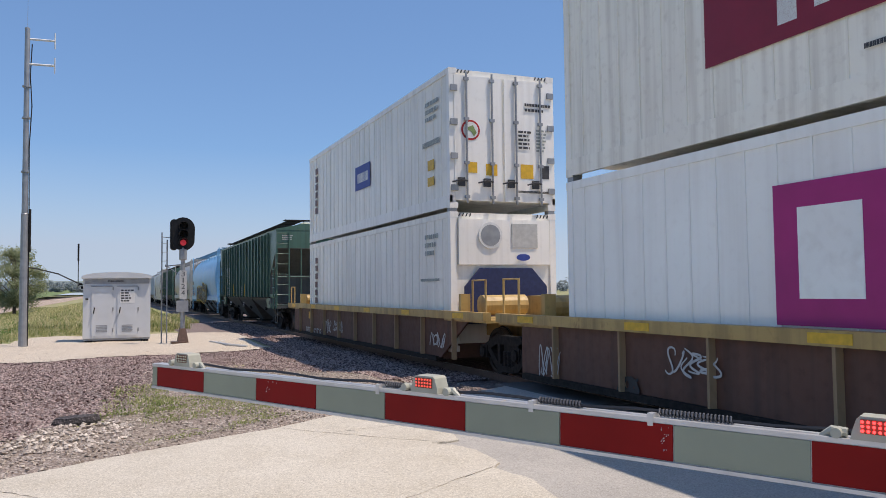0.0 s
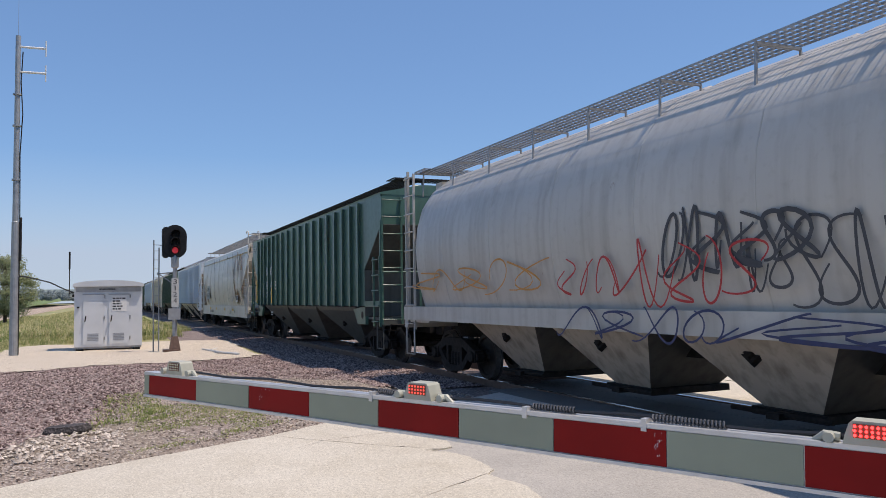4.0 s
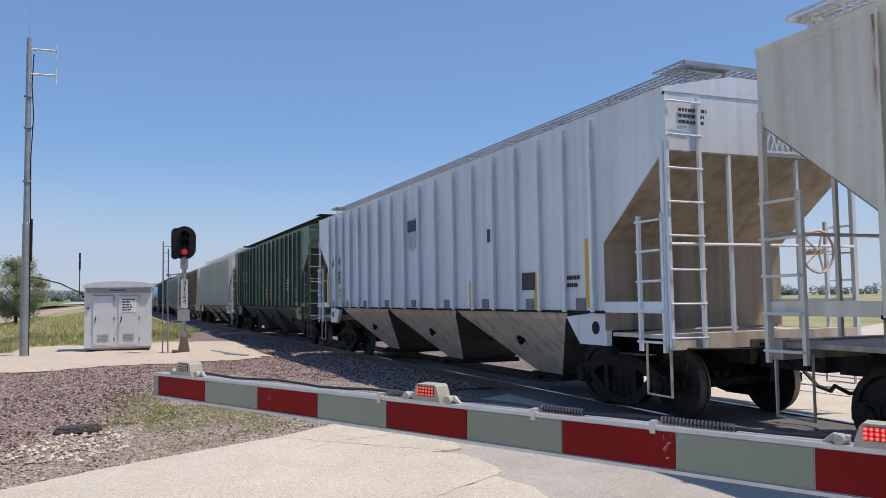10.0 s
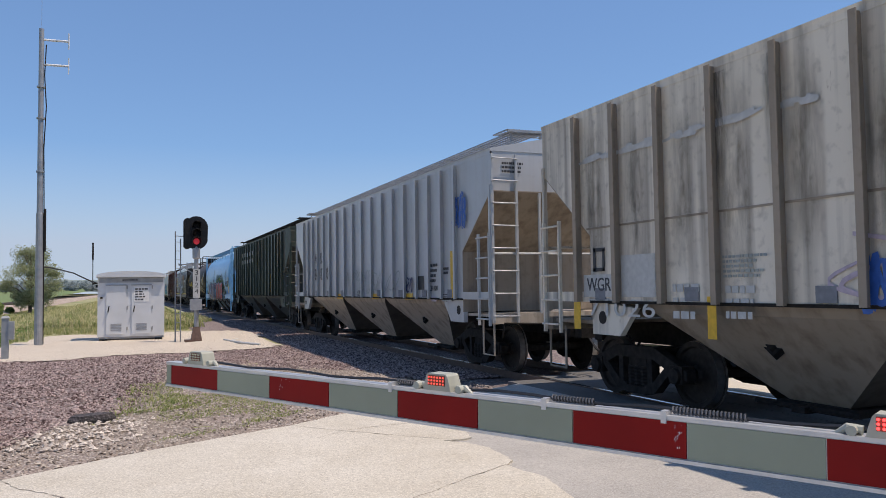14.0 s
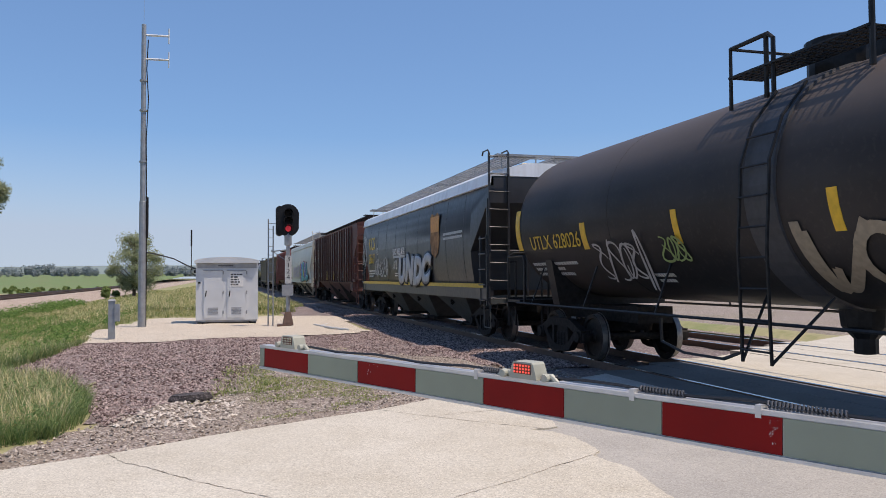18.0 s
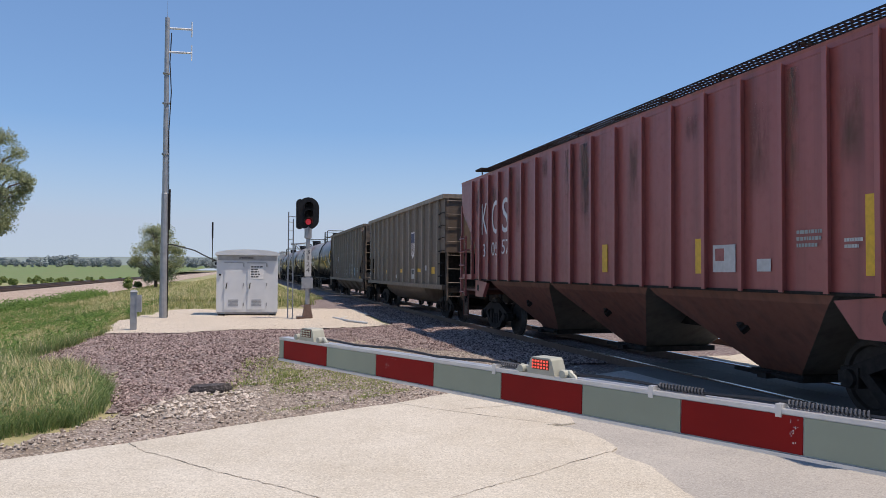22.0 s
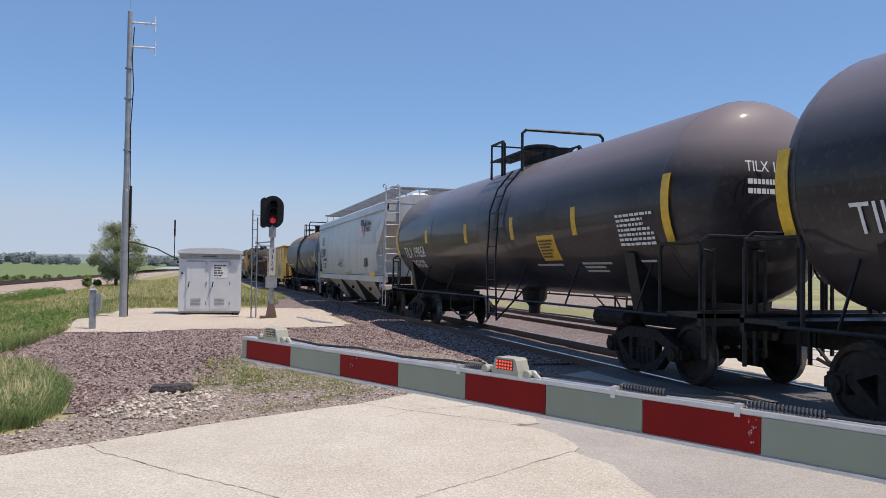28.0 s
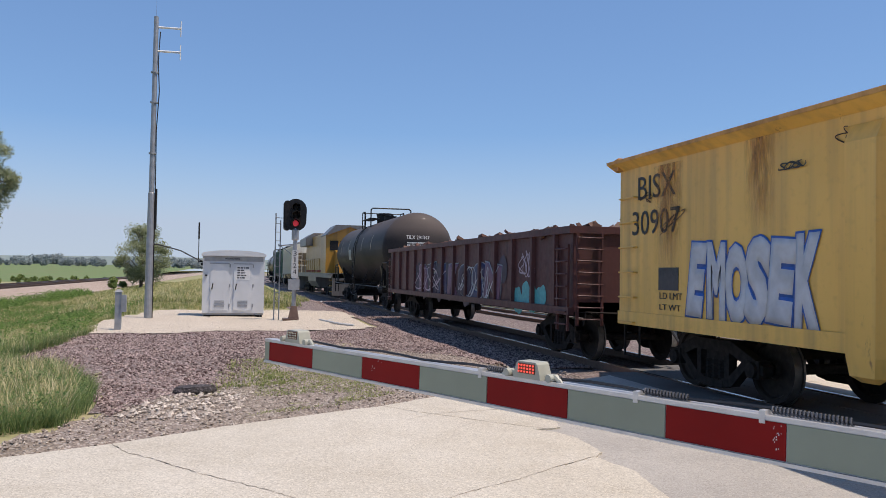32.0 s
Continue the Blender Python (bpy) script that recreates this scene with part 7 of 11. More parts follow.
def cloud(car, x, y, z, w, h, material, seed, n=9, size=0.3, label="sprayed colour cloud"):
    """Overlapping round puffs of spray behind the letters."""
    rnd = random.Random(seed)
    bm = bmesh.new()
    for k in range(n):
        cy, cz, r = rnd.uniform(-0.5, 0.5) * w, rnd.uniform(-0.5, 0.5) * h, size * rnd.uniform(0.4, 1.0)
        vs = [bm.verts.new((cy + r * rnd.uniform(0.85, 1.1) * math.cos(a), cz + r * 1.1 * rnd.uniform(0.85, 1.1) * math.sin(a), 0.0002 * k)) for a in (math.tau * q / 14 for q in range(14))]
        bm.faces.new(vs)
    ob = part("spray_cloud", bm, material, car, label, Matrix.Translation((-x - 0.002, y, z)) @ SIDE)
    ob["kind"] = "stuff"
    return ob


def graffiti(car, body, x, y, z, w, h, fills, edge, outer=None, grow=0.045, shear=0.10, rim=None, edging=0.13):
    """Sprayed letters, one by one: outline, rim of light, and fill, each letter leaning its own way."""
    n = len(body)
    rnd = random.Random(body)
    fills = fills if isinstance(fills, list) else [fills]
    for k, ch in enumerate(body):
        cy = y + w / 2 - (k + 0.5) * w / n + rnd.uniform(-0.04, 0.04) * w / n
        lw, lh, cz = w / n * rnd.uniform(1.02, 1.14), h * rnd.uniform(0.86, 1.02), z + rnd.uniform(-0.05, 0.05) * h
        turn = SIDE @ Matrix.Rotation(rnd.uniform(-0.12, 0.12), 4, "Z")
        sh = shear + rnd.uniform(-0.25, 0.25)
        d = 0.0007 * k
        if outer:
            words(ch, 1.0, car, (-x - 0.003 - d, cy, cz), M[outer], turn, "graffiti", fit=(lw + 0.22, lh + 0.24), bevel=grow * 2.6, shear=sh, depth=0.001)
        words(ch, 1.0, car, (-x - 0.005 - d, cy, cz), edge, turn, "graffiti", fit=(lw + edging, lh + edging), bevel=grow * (1.2 + 4.6 * edging), shear=sh, depth=0.001)
        if rim:
            words(ch, 1.0, car, (-x - 0.007 - d, cy + 0.025, cz + 0.03), M[rim], turn, "graffiti", fit=(lw, lh), bevel=grow, shear=sh, depth=0.001)
        words(ch, 1.0, car, (-x - 0.009 - d, cy, cz), fills[k % len(fills)], turn, "graffiti", fit=(lw, lh), bevel=grow, shear=sh, depth=0.001)


def stain(car, y, z0, z1, w, material, hw=None, label="rust stain run down from a seam"):
    """A thin film of rust that follows the bowed side."""
    hw = hw or (lambda z: 1.60 - 0.16 * ((z - 2.55) / 1.35) ** 2)
    bm = bmesh.new()
    rows = [[bm.verts.new((-hw(z) - 0.0035, y + e * w / 2, z)) for e in (1, -1)] for z in (z0 + (z1 - z0) * k / 8 for k in range(9))]
    for a, b in zip(rows, rows[1:]):
        bm.faces.new((a[0], a[1], b[1], b[0]))
    ob = part("stain", bm, material, car, label)
    ob["kind"] = "stuff"
    return ob


def post_side(z):
    return 1.5375


def rust_film(name, col, amount):
    """Rust that thins out towards its edges and breaks up in streaks."""
    m, nt, bs = nodes_of(name, 0.85)
    bs.inputs["Base Color"].default_value = (*col, 1)
    co = nt.nodes.new("ShaderNodeTexCoord")
    sep = nt.nodes.new("ShaderNodeSeparateXYZ")
    nt.links.new(co.outputs["Generated"], sep.inputs[0])

    def calc(op, a, b):
        n = nt.nodes.new("ShaderNodeMath")
        n.operation, n.use_clamp = op, op == "MULTIPLY_ADD"
        for k, v in enumerate((a, b)):
            if isinstance(v, float):
                n.inputs[k].default_value = v
            else:
                nt.links.new(v, n.inputs[k])
        return n.outputs[0]
    fade = None
    for o in (sep.outputs[1], sep.outputs[2]):
        hump = calc("MULTIPLY", calc("MULTIPLY", o, calc("SUBTRACT", 1.0, o)), 4.0)
        fade = hump if fade is None else calc("MULTIPLY", fade, hump)
    stretch = nt.nodes.new("ShaderNodeMapping")
    stretch.inputs["Scale"].default_value = (1, 3.2, 0.8)
    nt.links.new(co.outputs["Object"], stretch.inputs[0])
    noise = nt.nodes.new("ShaderNodeTexNoise")
    noise.inputs["Scale"].default_value, noise.inputs["Detail"].default_value = 2.2, 7.0
    noise.inputs["Roughness"].default_value = 0.7
    nt.links.new(stretch.outputs[0], noise.inputs["Vector"])
    grain = calc("SUBTRACT", calc("MULTIPLY", noise.outputs[0], 2.6), 0.85)
    alpha = nt.nodes.new("ShaderNodeClamp")
    nt.links.new(calc("MULTIPLY", calc("MULTIPLY", grain, fade), amount), alpha.inputs[0])
    nt.links.new(alpha.outputs[0], bs.inputs["Alpha"])
    return m


M["rust_film"] = rust_film("rust_film", (0.33, 0.19, 0.10), 0.8)
M["rust_deep"] = rust_film("rust_deep_film", (0.30, 0.15, 0.06), 1.5)
M["rust_crown"] = rust_film("rust_crown_film", (0.42, 0.29, 0.18), 1.5)
M["green_film"] = rust_film("olive_spray_film", (0.17, 0.23, 0.06), 2.2)
M["dust_film"] = rust_film("dust_film", (0.36, 0.30, 0.24), 0.6)
M["grime_film"] = rust_film("grime_film", (0.12, 0.09, 0.065), 0.7)


def cyl_wide(z):
    for (x0, z0), (x1, z1) in zip(CYL, CYL[1:]):
        if z0 <= z <= z1:
            return x0 + (x1 - x0) * (z - z0) / (z1 - z0)
    return CYL[0][0]


def shield(car, x, y, z, w, h, top, low, turn=SIDE):
    """A plain heraldic shield."""
    out = [(-0.5, 0.42), (-0.3, 0.5), (0, 0.44), (0.3, 0.5), (0.5, 0.42), (0.46, 0.1), (0.5, -0.12), (0.34, -0.38), (0, -0.5), (-0.34, -0.38), (-0.5, -0.12), (-0.46, 0.1)]
    s = part("emblem", made(lambda b: prism_z(b, [(a * w, c * h) for a, c in out], 0, 0.003)), low, car, "shield emblem", Matrix.Translation((-x - 0.004, y, z)) @ turn)
    part("emblem_band", made(lambda b: box(b, -0.44 * w, 0.44 * w, 0.08 * h, 0.42 * h, 0.0035, 0.006)), top, s)
    return s


def striped_shield(car, x, y, z, w, h, stripe_mat):
    """A shield with a dark chief over upright stripes."""
    crest = shield(car, x, y, z, w, h, M["navy"], M["white"])
    for k in range(4):
        q = (-0.375 + 0.208 * k) * w
        part("emblem_stripe", made(lambda b: box(b, q, q + 0.1 * w, (-0.36 if k in (1, 2) else -0.27) * h, 0.07 * h, 0.0035, 0.006)), stripe_mat, crest)


def end_label(car, x, z, w, h, mat, label):
    return patch(car, "sticker", (x, -6.1, z), w, h, M[mat], NEAR, label)


patch(B3, 'logo', (-1.224, -0.11, 4.68), 1.36, 0.65, M["blue"], SIDE, 'blue and white company mark')
bars(B3, (-1.227, -0.12, 4.68), 0.94, 0.46, 1, M["white"], SIDE, seed=3)
patch(B3, 'sticker', (-1.224, -5.08, 4.25), 0.36, 0.22, M["yellow"], SIDE, 'yellow sticker')
patch(B3, 'sticker', (-1.224, -5.07, 3.9), 0.36, 0.19, M["yellow"], SIDE, 'yellow sticker')
bars(B3, (-1.227, -5.14, 5.43), 0.74, 0.49, 3, M["panel_grey"], SIDE, seed=5)
bars(B3, (-1.227, -5.1, 4.73), 0.97, 0.21, 1, M["panel_grey"], SIDE, seed=6)
bars(B2, (-1.227, -5.06, 2.55), 0.74, 0.52, 3, M["panel_grey"], SIDE, seed=7)
bars(B2, (-1.227, -4.96, 1.8), 1.07, 0.1, 1, M["panel_grey"], SIDE, seed=8)
patch(B3, 'letter_bar', (-1.224, 5.08, 5.55), 0.27, 0.2, M["mark_brown"], SIDE, 'brown block of the vertical wordmark')
patch(B2, 'letter_bar', (-1.224, 5.12, 2.6), 0.29, 0.19, M["mark_brown"], SIDE, 'brown block of the vertical wordmark')
patch(B3, 'letter_bar', (-1.224, 5.09, 5.29), 0.27, 0.2, M["mark_brown"], SIDE, 'brown block of the vertical wordmark')
patch(B2, 'letter_bar', (-1.224, 5.13, 2.34), 0.29, 0.19, M["mark_brown"], SIDE, 'brown block of the vertical wordmark')
patch(B3, 'letter_bar', (-1.224, 5.1, 5.03), 0.27, 0.2, M["mark_brown"], SIDE, 'brown block of the vertical wordmark')
patch(B2, 'letter_bar', (-1.224, 5.14, 2.08), 0.29, 0.19, M["mark_brown"], SIDE, 'brown block of the vertical wordmark')
patch(B3, 'letter_bar', (-1.224, 5.11, 4.77), 0.27, 0.2, M["mark_brown"], SIDE, 'brown block of the vertical wordmark')
patch(B2, 'letter_bar', (-1.224, 5.16, 1.81), 0.29, 0.19, M["mark_brown"], SIDE, 'brown block of the vertical wordmark')
patch(B3, 'letter_bar', (-1.224, 5.13, 4.51), 0.27, 0.2, M["mark_brown"], SIDE, 'brown block of the vertical wordmark')
patch(B2, 'letter_bar', (-1.224, 5.17, 1.55), 0.29, 0.19, M["mark_brown"], SIDE, 'brown block of the vertical wordmark')
patch(B3, 'letter_bar', (-1.224, 5.14, 4.25), 0.27, 0.2, M["mark_brown"], SIDE, 'brown block of the vertical wordmark')
patch(B2, 'letter_bar', (-1.224, 5.18, 1.29), 0.29, 0.19, M["mark_brown"], SIDE, 'brown block of the vertical wordmark')
patch(B1, 'maroon_panel', (-1.224, 1.31, 4.67), 3.42, 1.15, M["maroon_panel"], SIDE, 'large maroon painted panel')
patch(B1, 'logo_letter', (-1.224, 1.81, 4.55), 0.25, 0.58, M["white"], SIDE, 'white stroke of a large letter')
patch(B1, 'logo_letter', (-1.224, 1.34, 4.48), 0.26, 0.35, M["white"], SIDE, 'white stroke of a large letter')
bars(B1, (-1.227, 0.74, 3.76), 0.39, 0.09, 1, M["graphite"], SIDE, seed=9)
patch(B0, 'painted_frame', (-1.224, 1.35, 1.9), 1.45, 1.43, M["magenta"], SIDE, 'magenta painted frame')
patch(B0, 'frame_middle', (-1.229, 1.39, 1.91), 0.75, 0.91, M["box_white"], SIDE, 'white field inside the frame')
scrawl(W0, (-1.374, 3.46, 0.71), SIDE, 0.91, 0.36, M["offwhite"], 1, 6, 0.03, 'scrawled graffiti')
scrawl(W0, (-1.374, 6.66, 0.48), SIDE, 0.67, 0.51, M["offwhite"], 2, 5, 0.025, 'scrawled graffiti')
scrawl(W0, (-1.374, 4.7, 0.34), SIDE, 0.43, 0.29, M["patch_dark"], 3, 3, 0.06, 'scrawled graffiti')
scrawl(W1, (-1.374, 2.89, 0.52), SIDE, 1.05, 0.44, M["offwhite"], 4, 6, 0.03, 'scrawled graffiti')
scrawl(W1, (-1.374, 1.61, 0.56), SIDE, 1.03, 0.33, M["offwhite"], 5, 7, 0.03, 'scrawled graffiti')
scrawl(W1, (-1.374, -6.0, 0.57), SIDE, 0.85, 0.31, M["offwhite"], 14, 4, 0.03, 'scrawled graffiti')
side_words(W1, 'DTTX', 1.37, 5.32, 0.28, 0.76, 0.25, M["offwhite"])
side_words(W1, '62728', 1.37, 4.16, 0.28, 0.98, 0.24, M["offwhite"])
patch(W1, 'sticker', (-1.370, 5.16, 0.8), 0.41, 0.23, M["yellow"], SIDE, 'yellow sticker')
patch(C2, 'marking_panel', (-1.545, 5.31, 2.6), 0.67, 0.63, M["offwhite"], SIDE, 'pale marking panel')
patch(C2, 'marking_panel', (-1.545, 4.47, 2.61), 0.68, 0.58, M["offwhite"], SIDE, 'pale marking panel')
side_words(C2, 'CF', 1.545, 5.25, 2.47, 0.4, 0.34, M["graphite"])
side_words(C2, 'WR', 1.545, 4.47, 2.53, 0.44, 0.29, M["graphite"])
side_words(C2, '810', 1.545, 5.22, 2.14, 0.66, 0.27, M["white"])
side_words(C2, '058', 1.545, 4.42, 2.14, 0.64, 0.27, M["white"])
bars(C2, (-1.548, 4.81, 1.65), 1.38, 0.44, 4, M["offwhite"], SIDE, seed=11)
patch(C2, 'reflector', (-1.545, 3.0, 1.7), 0.15, 0.59, M["yellow"], SIDE, 'yellow reflective strip')
patch(C2, 'reflector', (-1.545, 0.72, 1.69), 0.15, 0.57, M["yellow"], SIDE, 'yellow reflective strip')
patch(C2, 'reflector', (-1.545, -0.56, 1.69), 0.11, 0.59, M["yellow"], SIDE, 'yellow reflective strip')
patch(C2, 'reflector', (-1.545, 6.15, 1.68), 0.17, 0.53, M["yellow"], SIDE, 'yellow reflective strip')
patch(C2, 'reflector', (-1.545, 6.43, 1.69), 0.16, 0.54, M["yellow"], SIDE, 'yellow reflective strip')
bars(C2, (-1.548, 0.06, 1.66), 0.59, 0.45, 5, M["panel_grey"], SIDE, seed=12)
bars(C2, (-1.548, -0.37, 1.0), 0.56, 0.22, 3, M["offwhite"], SIDE, seed=13)
bars(C2, (-1.548, 3.96, 1.01), 0.7, 0.26, 2, M["offwhite"], SIDE, seed=13)
patch(C2, 'repaint_patch', (-1.545, -0.99, 2.78), 0.46, 0.74, M["green_old"], SIDE, 'paler repainted patch')
patch(C3, 'marking_panel', (-1.575, 6.26, 2.31), 0.9, 0.3, M["offwhite"], SIDE, 'white marking panel')
side_words(C3, 'WGR', 1.575, 6.25, 2.31, 0.75, 0.24, M["graphite"])
side_words(C3, '16330', 1.575, 6.06, 1.9, 0.9, 0.22, M["graphite"])
bars(C3, (-1.578, 6.13, 1.54), 0.86, 0.36, 3, M["navy"], SIDE, seed=21)
side_words(C3, 'BRAE', 1.575, -0.06, 1.12, 0.5, 0.11, M["navy"])
graffiti(C3, 'EMORK', 1.575, 2.02, 1.53, 3.66, 1.05, M["spray_black"], M["gold"], grow=0.085)
graffiti(C3, 'TKO', 1.575, -1.26, 1.54, 2.75, 1.25, M["spray_black"], M["gold"], grow=0.085)
patch(C3, 'reflector', (-1.575, 7.39, 1.88), 0.22, 1.06, M["yellow"], SIDE, 'yellow reflective strip')
scrawl(C3, (-1.579, 6.71, 1.5), SIDE, 0.26, 0.38, M["spray_tan"], 22, 4, 0.03, 'scrawled graffiti')
scrawl(C3, (-1.579, -0.1, 1.4), SIDE, 0.89, 0.37, M["spray_cyan"], 24, 6, 0.03, 'scrawled graffiti')
scrawl(C4, (-1.579, -0.15, 1.83), SIDE, 3.85, 0.91, M["spray_red"], 31, 8, 0.03, 'scrawled graffiti')
scrawl(C4, (-1.579, -3.31, 1.85), SIDE, 3.04, 0.91, M["graphite"], 32, 9, 0.035, 'scrawled graffiti')
scrawl(C4, (-1.579, -1.59, 2.12), SIDE, 2.11, 0.9, M["graphite"], 33, 7, 0.05, 'scrawled graffiti')
scrawl(C4, (-1.579, -5.38, 1.8), SIDE, 1.11, 0.62, M["spray_red"], 34, 6, 0.03, 'scrawled graffiti')
scrawl(C4, (-1.579, -6.24, 2.45), SIDE, 0.89, 0.33, M["spray_orange"], 36, 5, 0.03, 'scrawled graffiti')
scrawl(C4, (-1.579, 4.71, 1.89), SIDE, 4.99, 0.61, M["spray_orange"], 37, 5, 0.03, 'scrawled graffiti')
scrawl(C4, (-1.579, -1.94, 1.21), SIDE, 7.06, 0.48, M["navy"], 35, 9, 0.03, 'scrawled graffiti')
patch(C4, 'sticker', (-1.575, -7.07, 1.37), 0.56, 0.21, M["yellow"], SIDE, 'yellow reflector panel')
patch(C4, 'placard', (-1.575, -4.81, 1.48), 0.96, 0.29, M["patch_dark"], SIDE, 'dark placard')
patch(C4, 'reflector', (-1.575, -4.55, 1.13), 0.46, 0.15, M["yellow"], SIDE, 'yellow reflective strip')
bars(C4, (-1.578, -6.74, 1.65), 1.12, 0.4, 4, M["graphite"], SIDE, seed=38)
side_words(C5, 'NO', 1.545, 5.16, 2.67, 0.41, 0.34, M["white"])
side_words(C5, 'KL', 1.545, 4.42, 2.66, 0.33, 0.32, M["white"])
side_words(C5, '83', 1.545, 5.16, 2.12, 0.4, 0.32, M["white"])
side_words(C5, '46', 1.545, 4.36, 2.1, 0.41, 0.32, M["white"])
side_words(C5, '8', 1.545, 3.61, 2.1, 0.27, 0.32, M["white"])
side_words(C5, 'LD LMT', 1.545, 5.14, 1.83, 0.51, 0.1, M["white"])
side_words(C5, 'LT WT', 1.545, 5.18, 1.68, 0.43, 0.09, M["white"])
side_words(C5, '202200', 1.545, 4.36, 1.83, 0.46, 0.09, M["white"])
side_words(C5, '60500', 1.545, 4.31, 1.68, 0.36, 0.08, M["white"])
patch(C5, 'reflector', (-1.545, 7.05, 1.91), 0.18, 0.95, M["yellow"], SIDE, 'yellow reflective strip')
patch(C5, 'reflector', (-1.545, 4.0, 1.72), 0.14, 0.59, M["yellow"], SIDE, 'yellow reflective strip')
bars(C5, (-1.548, 6.63, 1.89), 0.41, 0.29, 4, M["offwhite"], SIDE, seed=41)
scrawl(C5, (-1.549, 5.95, 1.89), SIDE, 0.35, 0.53, M["panel_grey"], 42, 4, 0.02, 'scrawled graffiti')
bars(C5, (-1.548, 4.27, 1.05), 0.37, 0.18, 2, M["offwhite"], SIDE, seed=43)
bars(C5, (-1.548, 7.98, 3.67), 0.71, 0.23, 3, M["panel_grey"], SIDE, seed=45)
patch(C6, 'marking_panel', (-1.605, 5.21, 2.05), 1.49, 0.76, M["panel_grey"], SIDE, 'grey marking panel')
side_words(C6, 'ATW', 1.605, 5.26, 2.21, 0.92, 0.26, M["graphite"])
side_words(C6, '496359', 1.605, 5.2, 1.9, 1.08, 0.26, M["graphite"])
patch(C6, 'reflector', (-1.605, 4.24, 1.13), 0.46, 0.12, M["yellow"], SIDE, 'yellow reflective strip')
patch(C6, 'reflector', (-1.605, 1.7, 1.12), 0.38, 0.12, M["yellow"], SIDE, 'yellow reflective strip')
patch(C6, 'reflector', (-1.605, -1.57, 1.1), 0.42, 0.11, M["yellow"], SIDE, 'yellow reflective strip')
patch(C6, 'reflector', (-1.605, -4.28, 1.1), 0.44, 0.11, M["yellow"], SIDE, 'yellow reflective strip')
scrawl(C6, (-1.609, -3.15, 1.88), SIDE, 0.5, 0.72, M["panel_grey"], 51, 2, 0.018, 'scrawled graffiti')
scrawl(C6, (-1.609, -3.66, 1.8), SIDE, 0.61, 0.67, M["panel_grey"], 52, 2, 0.018, 'scrawled graffiti')
scrawl(C6, (-1.609, -4.33, 1.64), SIDE, 0.63, 0.32, M["panel_grey"], 53, 2, 0.018, 'scrawled graffiti')
scrawl(C6, (-1.609, -3.44, 2.17), SIDE, 0.24, 0.22, M["panel_grey"], 54, 2, 0.018, 'scrawled graffiti')
patch(C6, 'placard', (-1.605, -5.58, 1.64), 0.5, 0.29, M["white"], SIDE, 'white bordered placard')
patch(C6, 'placard_panel', (-1.610, -5.46, 1.66), 0.2, 0.21, M["patch_dark"], SIDE, 'dark placard panel')
patch(C6, 'placard_panel', (-1.610, -5.69, 1.66), 0.21, 0.2, M["patch_dark"], SIDE, 'dark placard panel')
bars(C6, (-1.608, -4.93, 1.0), 0.34, 0.14, 3, M["graphite"], SIDE, seed=55)
bars(C6, (-1.608, -3.5, 0.97), 0.28, 0.17, 3, M["graphite"], SIDE, seed=56)
bars(C6, (-1.608, 3.61, 0.98), 1.55, 0.13, 2, M["graphite"], SIDE, seed=58)
patch(C6, "stain", (-1.582, -5.6, 3.0), 0.5, 1.7, M["rust_wash"], SIDE, "ragged stain washed down the side", 0.002)
patch(C6, "stain", (-1.582, -6.6, 2.6), 0.9, 2.2, M["rust_wash"], SIDE, "ragged stain washed down the side", 0.002)
patch(C6, "stain", (-1.582, -4.2, 3.35), 0.3, 1.0, M["rust_wash"], SIDE, "ragged stain washed down the side", 0.002)
patch(C6, "stain", (-1.582, -6.2, 2.55), 2.0, 0.6, M["rust_wash"], SIDE, "ragged stain washed down the side", 0.002)
patch(C6, "stain", (-1.582, -2.4, 3.4), 0.25, 0.8, M["rust_wash"], SIDE, "ragged stain washed down the side", 0.002)
patch(C6, "stain", (-1.582, 0.5, 3.45), 0.2, 0.7, M["rust_wash"], SIDE, "ragged stain washed down the side", 0.002)
patch(C6, "stain", (-1.582, 2.6, 3.4), 0.25, 0.8, M["rust_wash"], SIDE, "ragged stain washed down the side", 0.002)
patch(C6, "stain", (-1.582, 5.2, 2.2), 0.6, 1.2, M["rust_wash"], SIDE, "ragged stain washed down the side", 0.002)
patch(C6, "stain", (-1.582, -7.0, 1.8), 0.9, 1.2, M["rust_wash"], SIDE, "ragged stain washed down the side", 0.002)
patch(C8, "stain", (-1.557, 0.59, 3.43), 0.3, 0.93, M["rust_wash"], SIDE, "ragged stain washed down the side", 0.002)
patch(C8, "stain", (-1.557, 1.68, 3.18), 0.18, 1.45, M["rust_wash"], SIDE, "ragged stain washed down the side", 0.002)
patch(C8, "stain", (-1.557, 4.51, 3.59), 0.25, 0.62, M["rust_wash"], SIDE, "ragged stain washed down the side", 0.002)
patch(C8, "stain", (-1.557, 6.63, 3.44), 0.34, 0.93, M["rust_wash"], SIDE, "ragged stain washed down the side", 0.002)
patch(C8, "stain", (-1.557, -0.32, 3.01), 0.41, 1.77, M["rust_wash"], SIDE, "ragged stain washed down the side", 0.002)
patch(C8, "stain", (-1.557, 1.8, 3.49), 0.5, 0.81, M["rust_wash"], SIDE, "ragged stain washed down the side", 0.002)
patch(C8, "stain", (-1.557, 3.23, 3.23), 0.42, 1.33, M["rust_wash"], SIDE, "ragged stain washed down the side", 0.002)
patch(C11, "stain", (-1.557, -5.39, 3.43), 0.31, 0.93, M["rust_wash"], SIDE, "ragged stain washed down the side", 0.002)
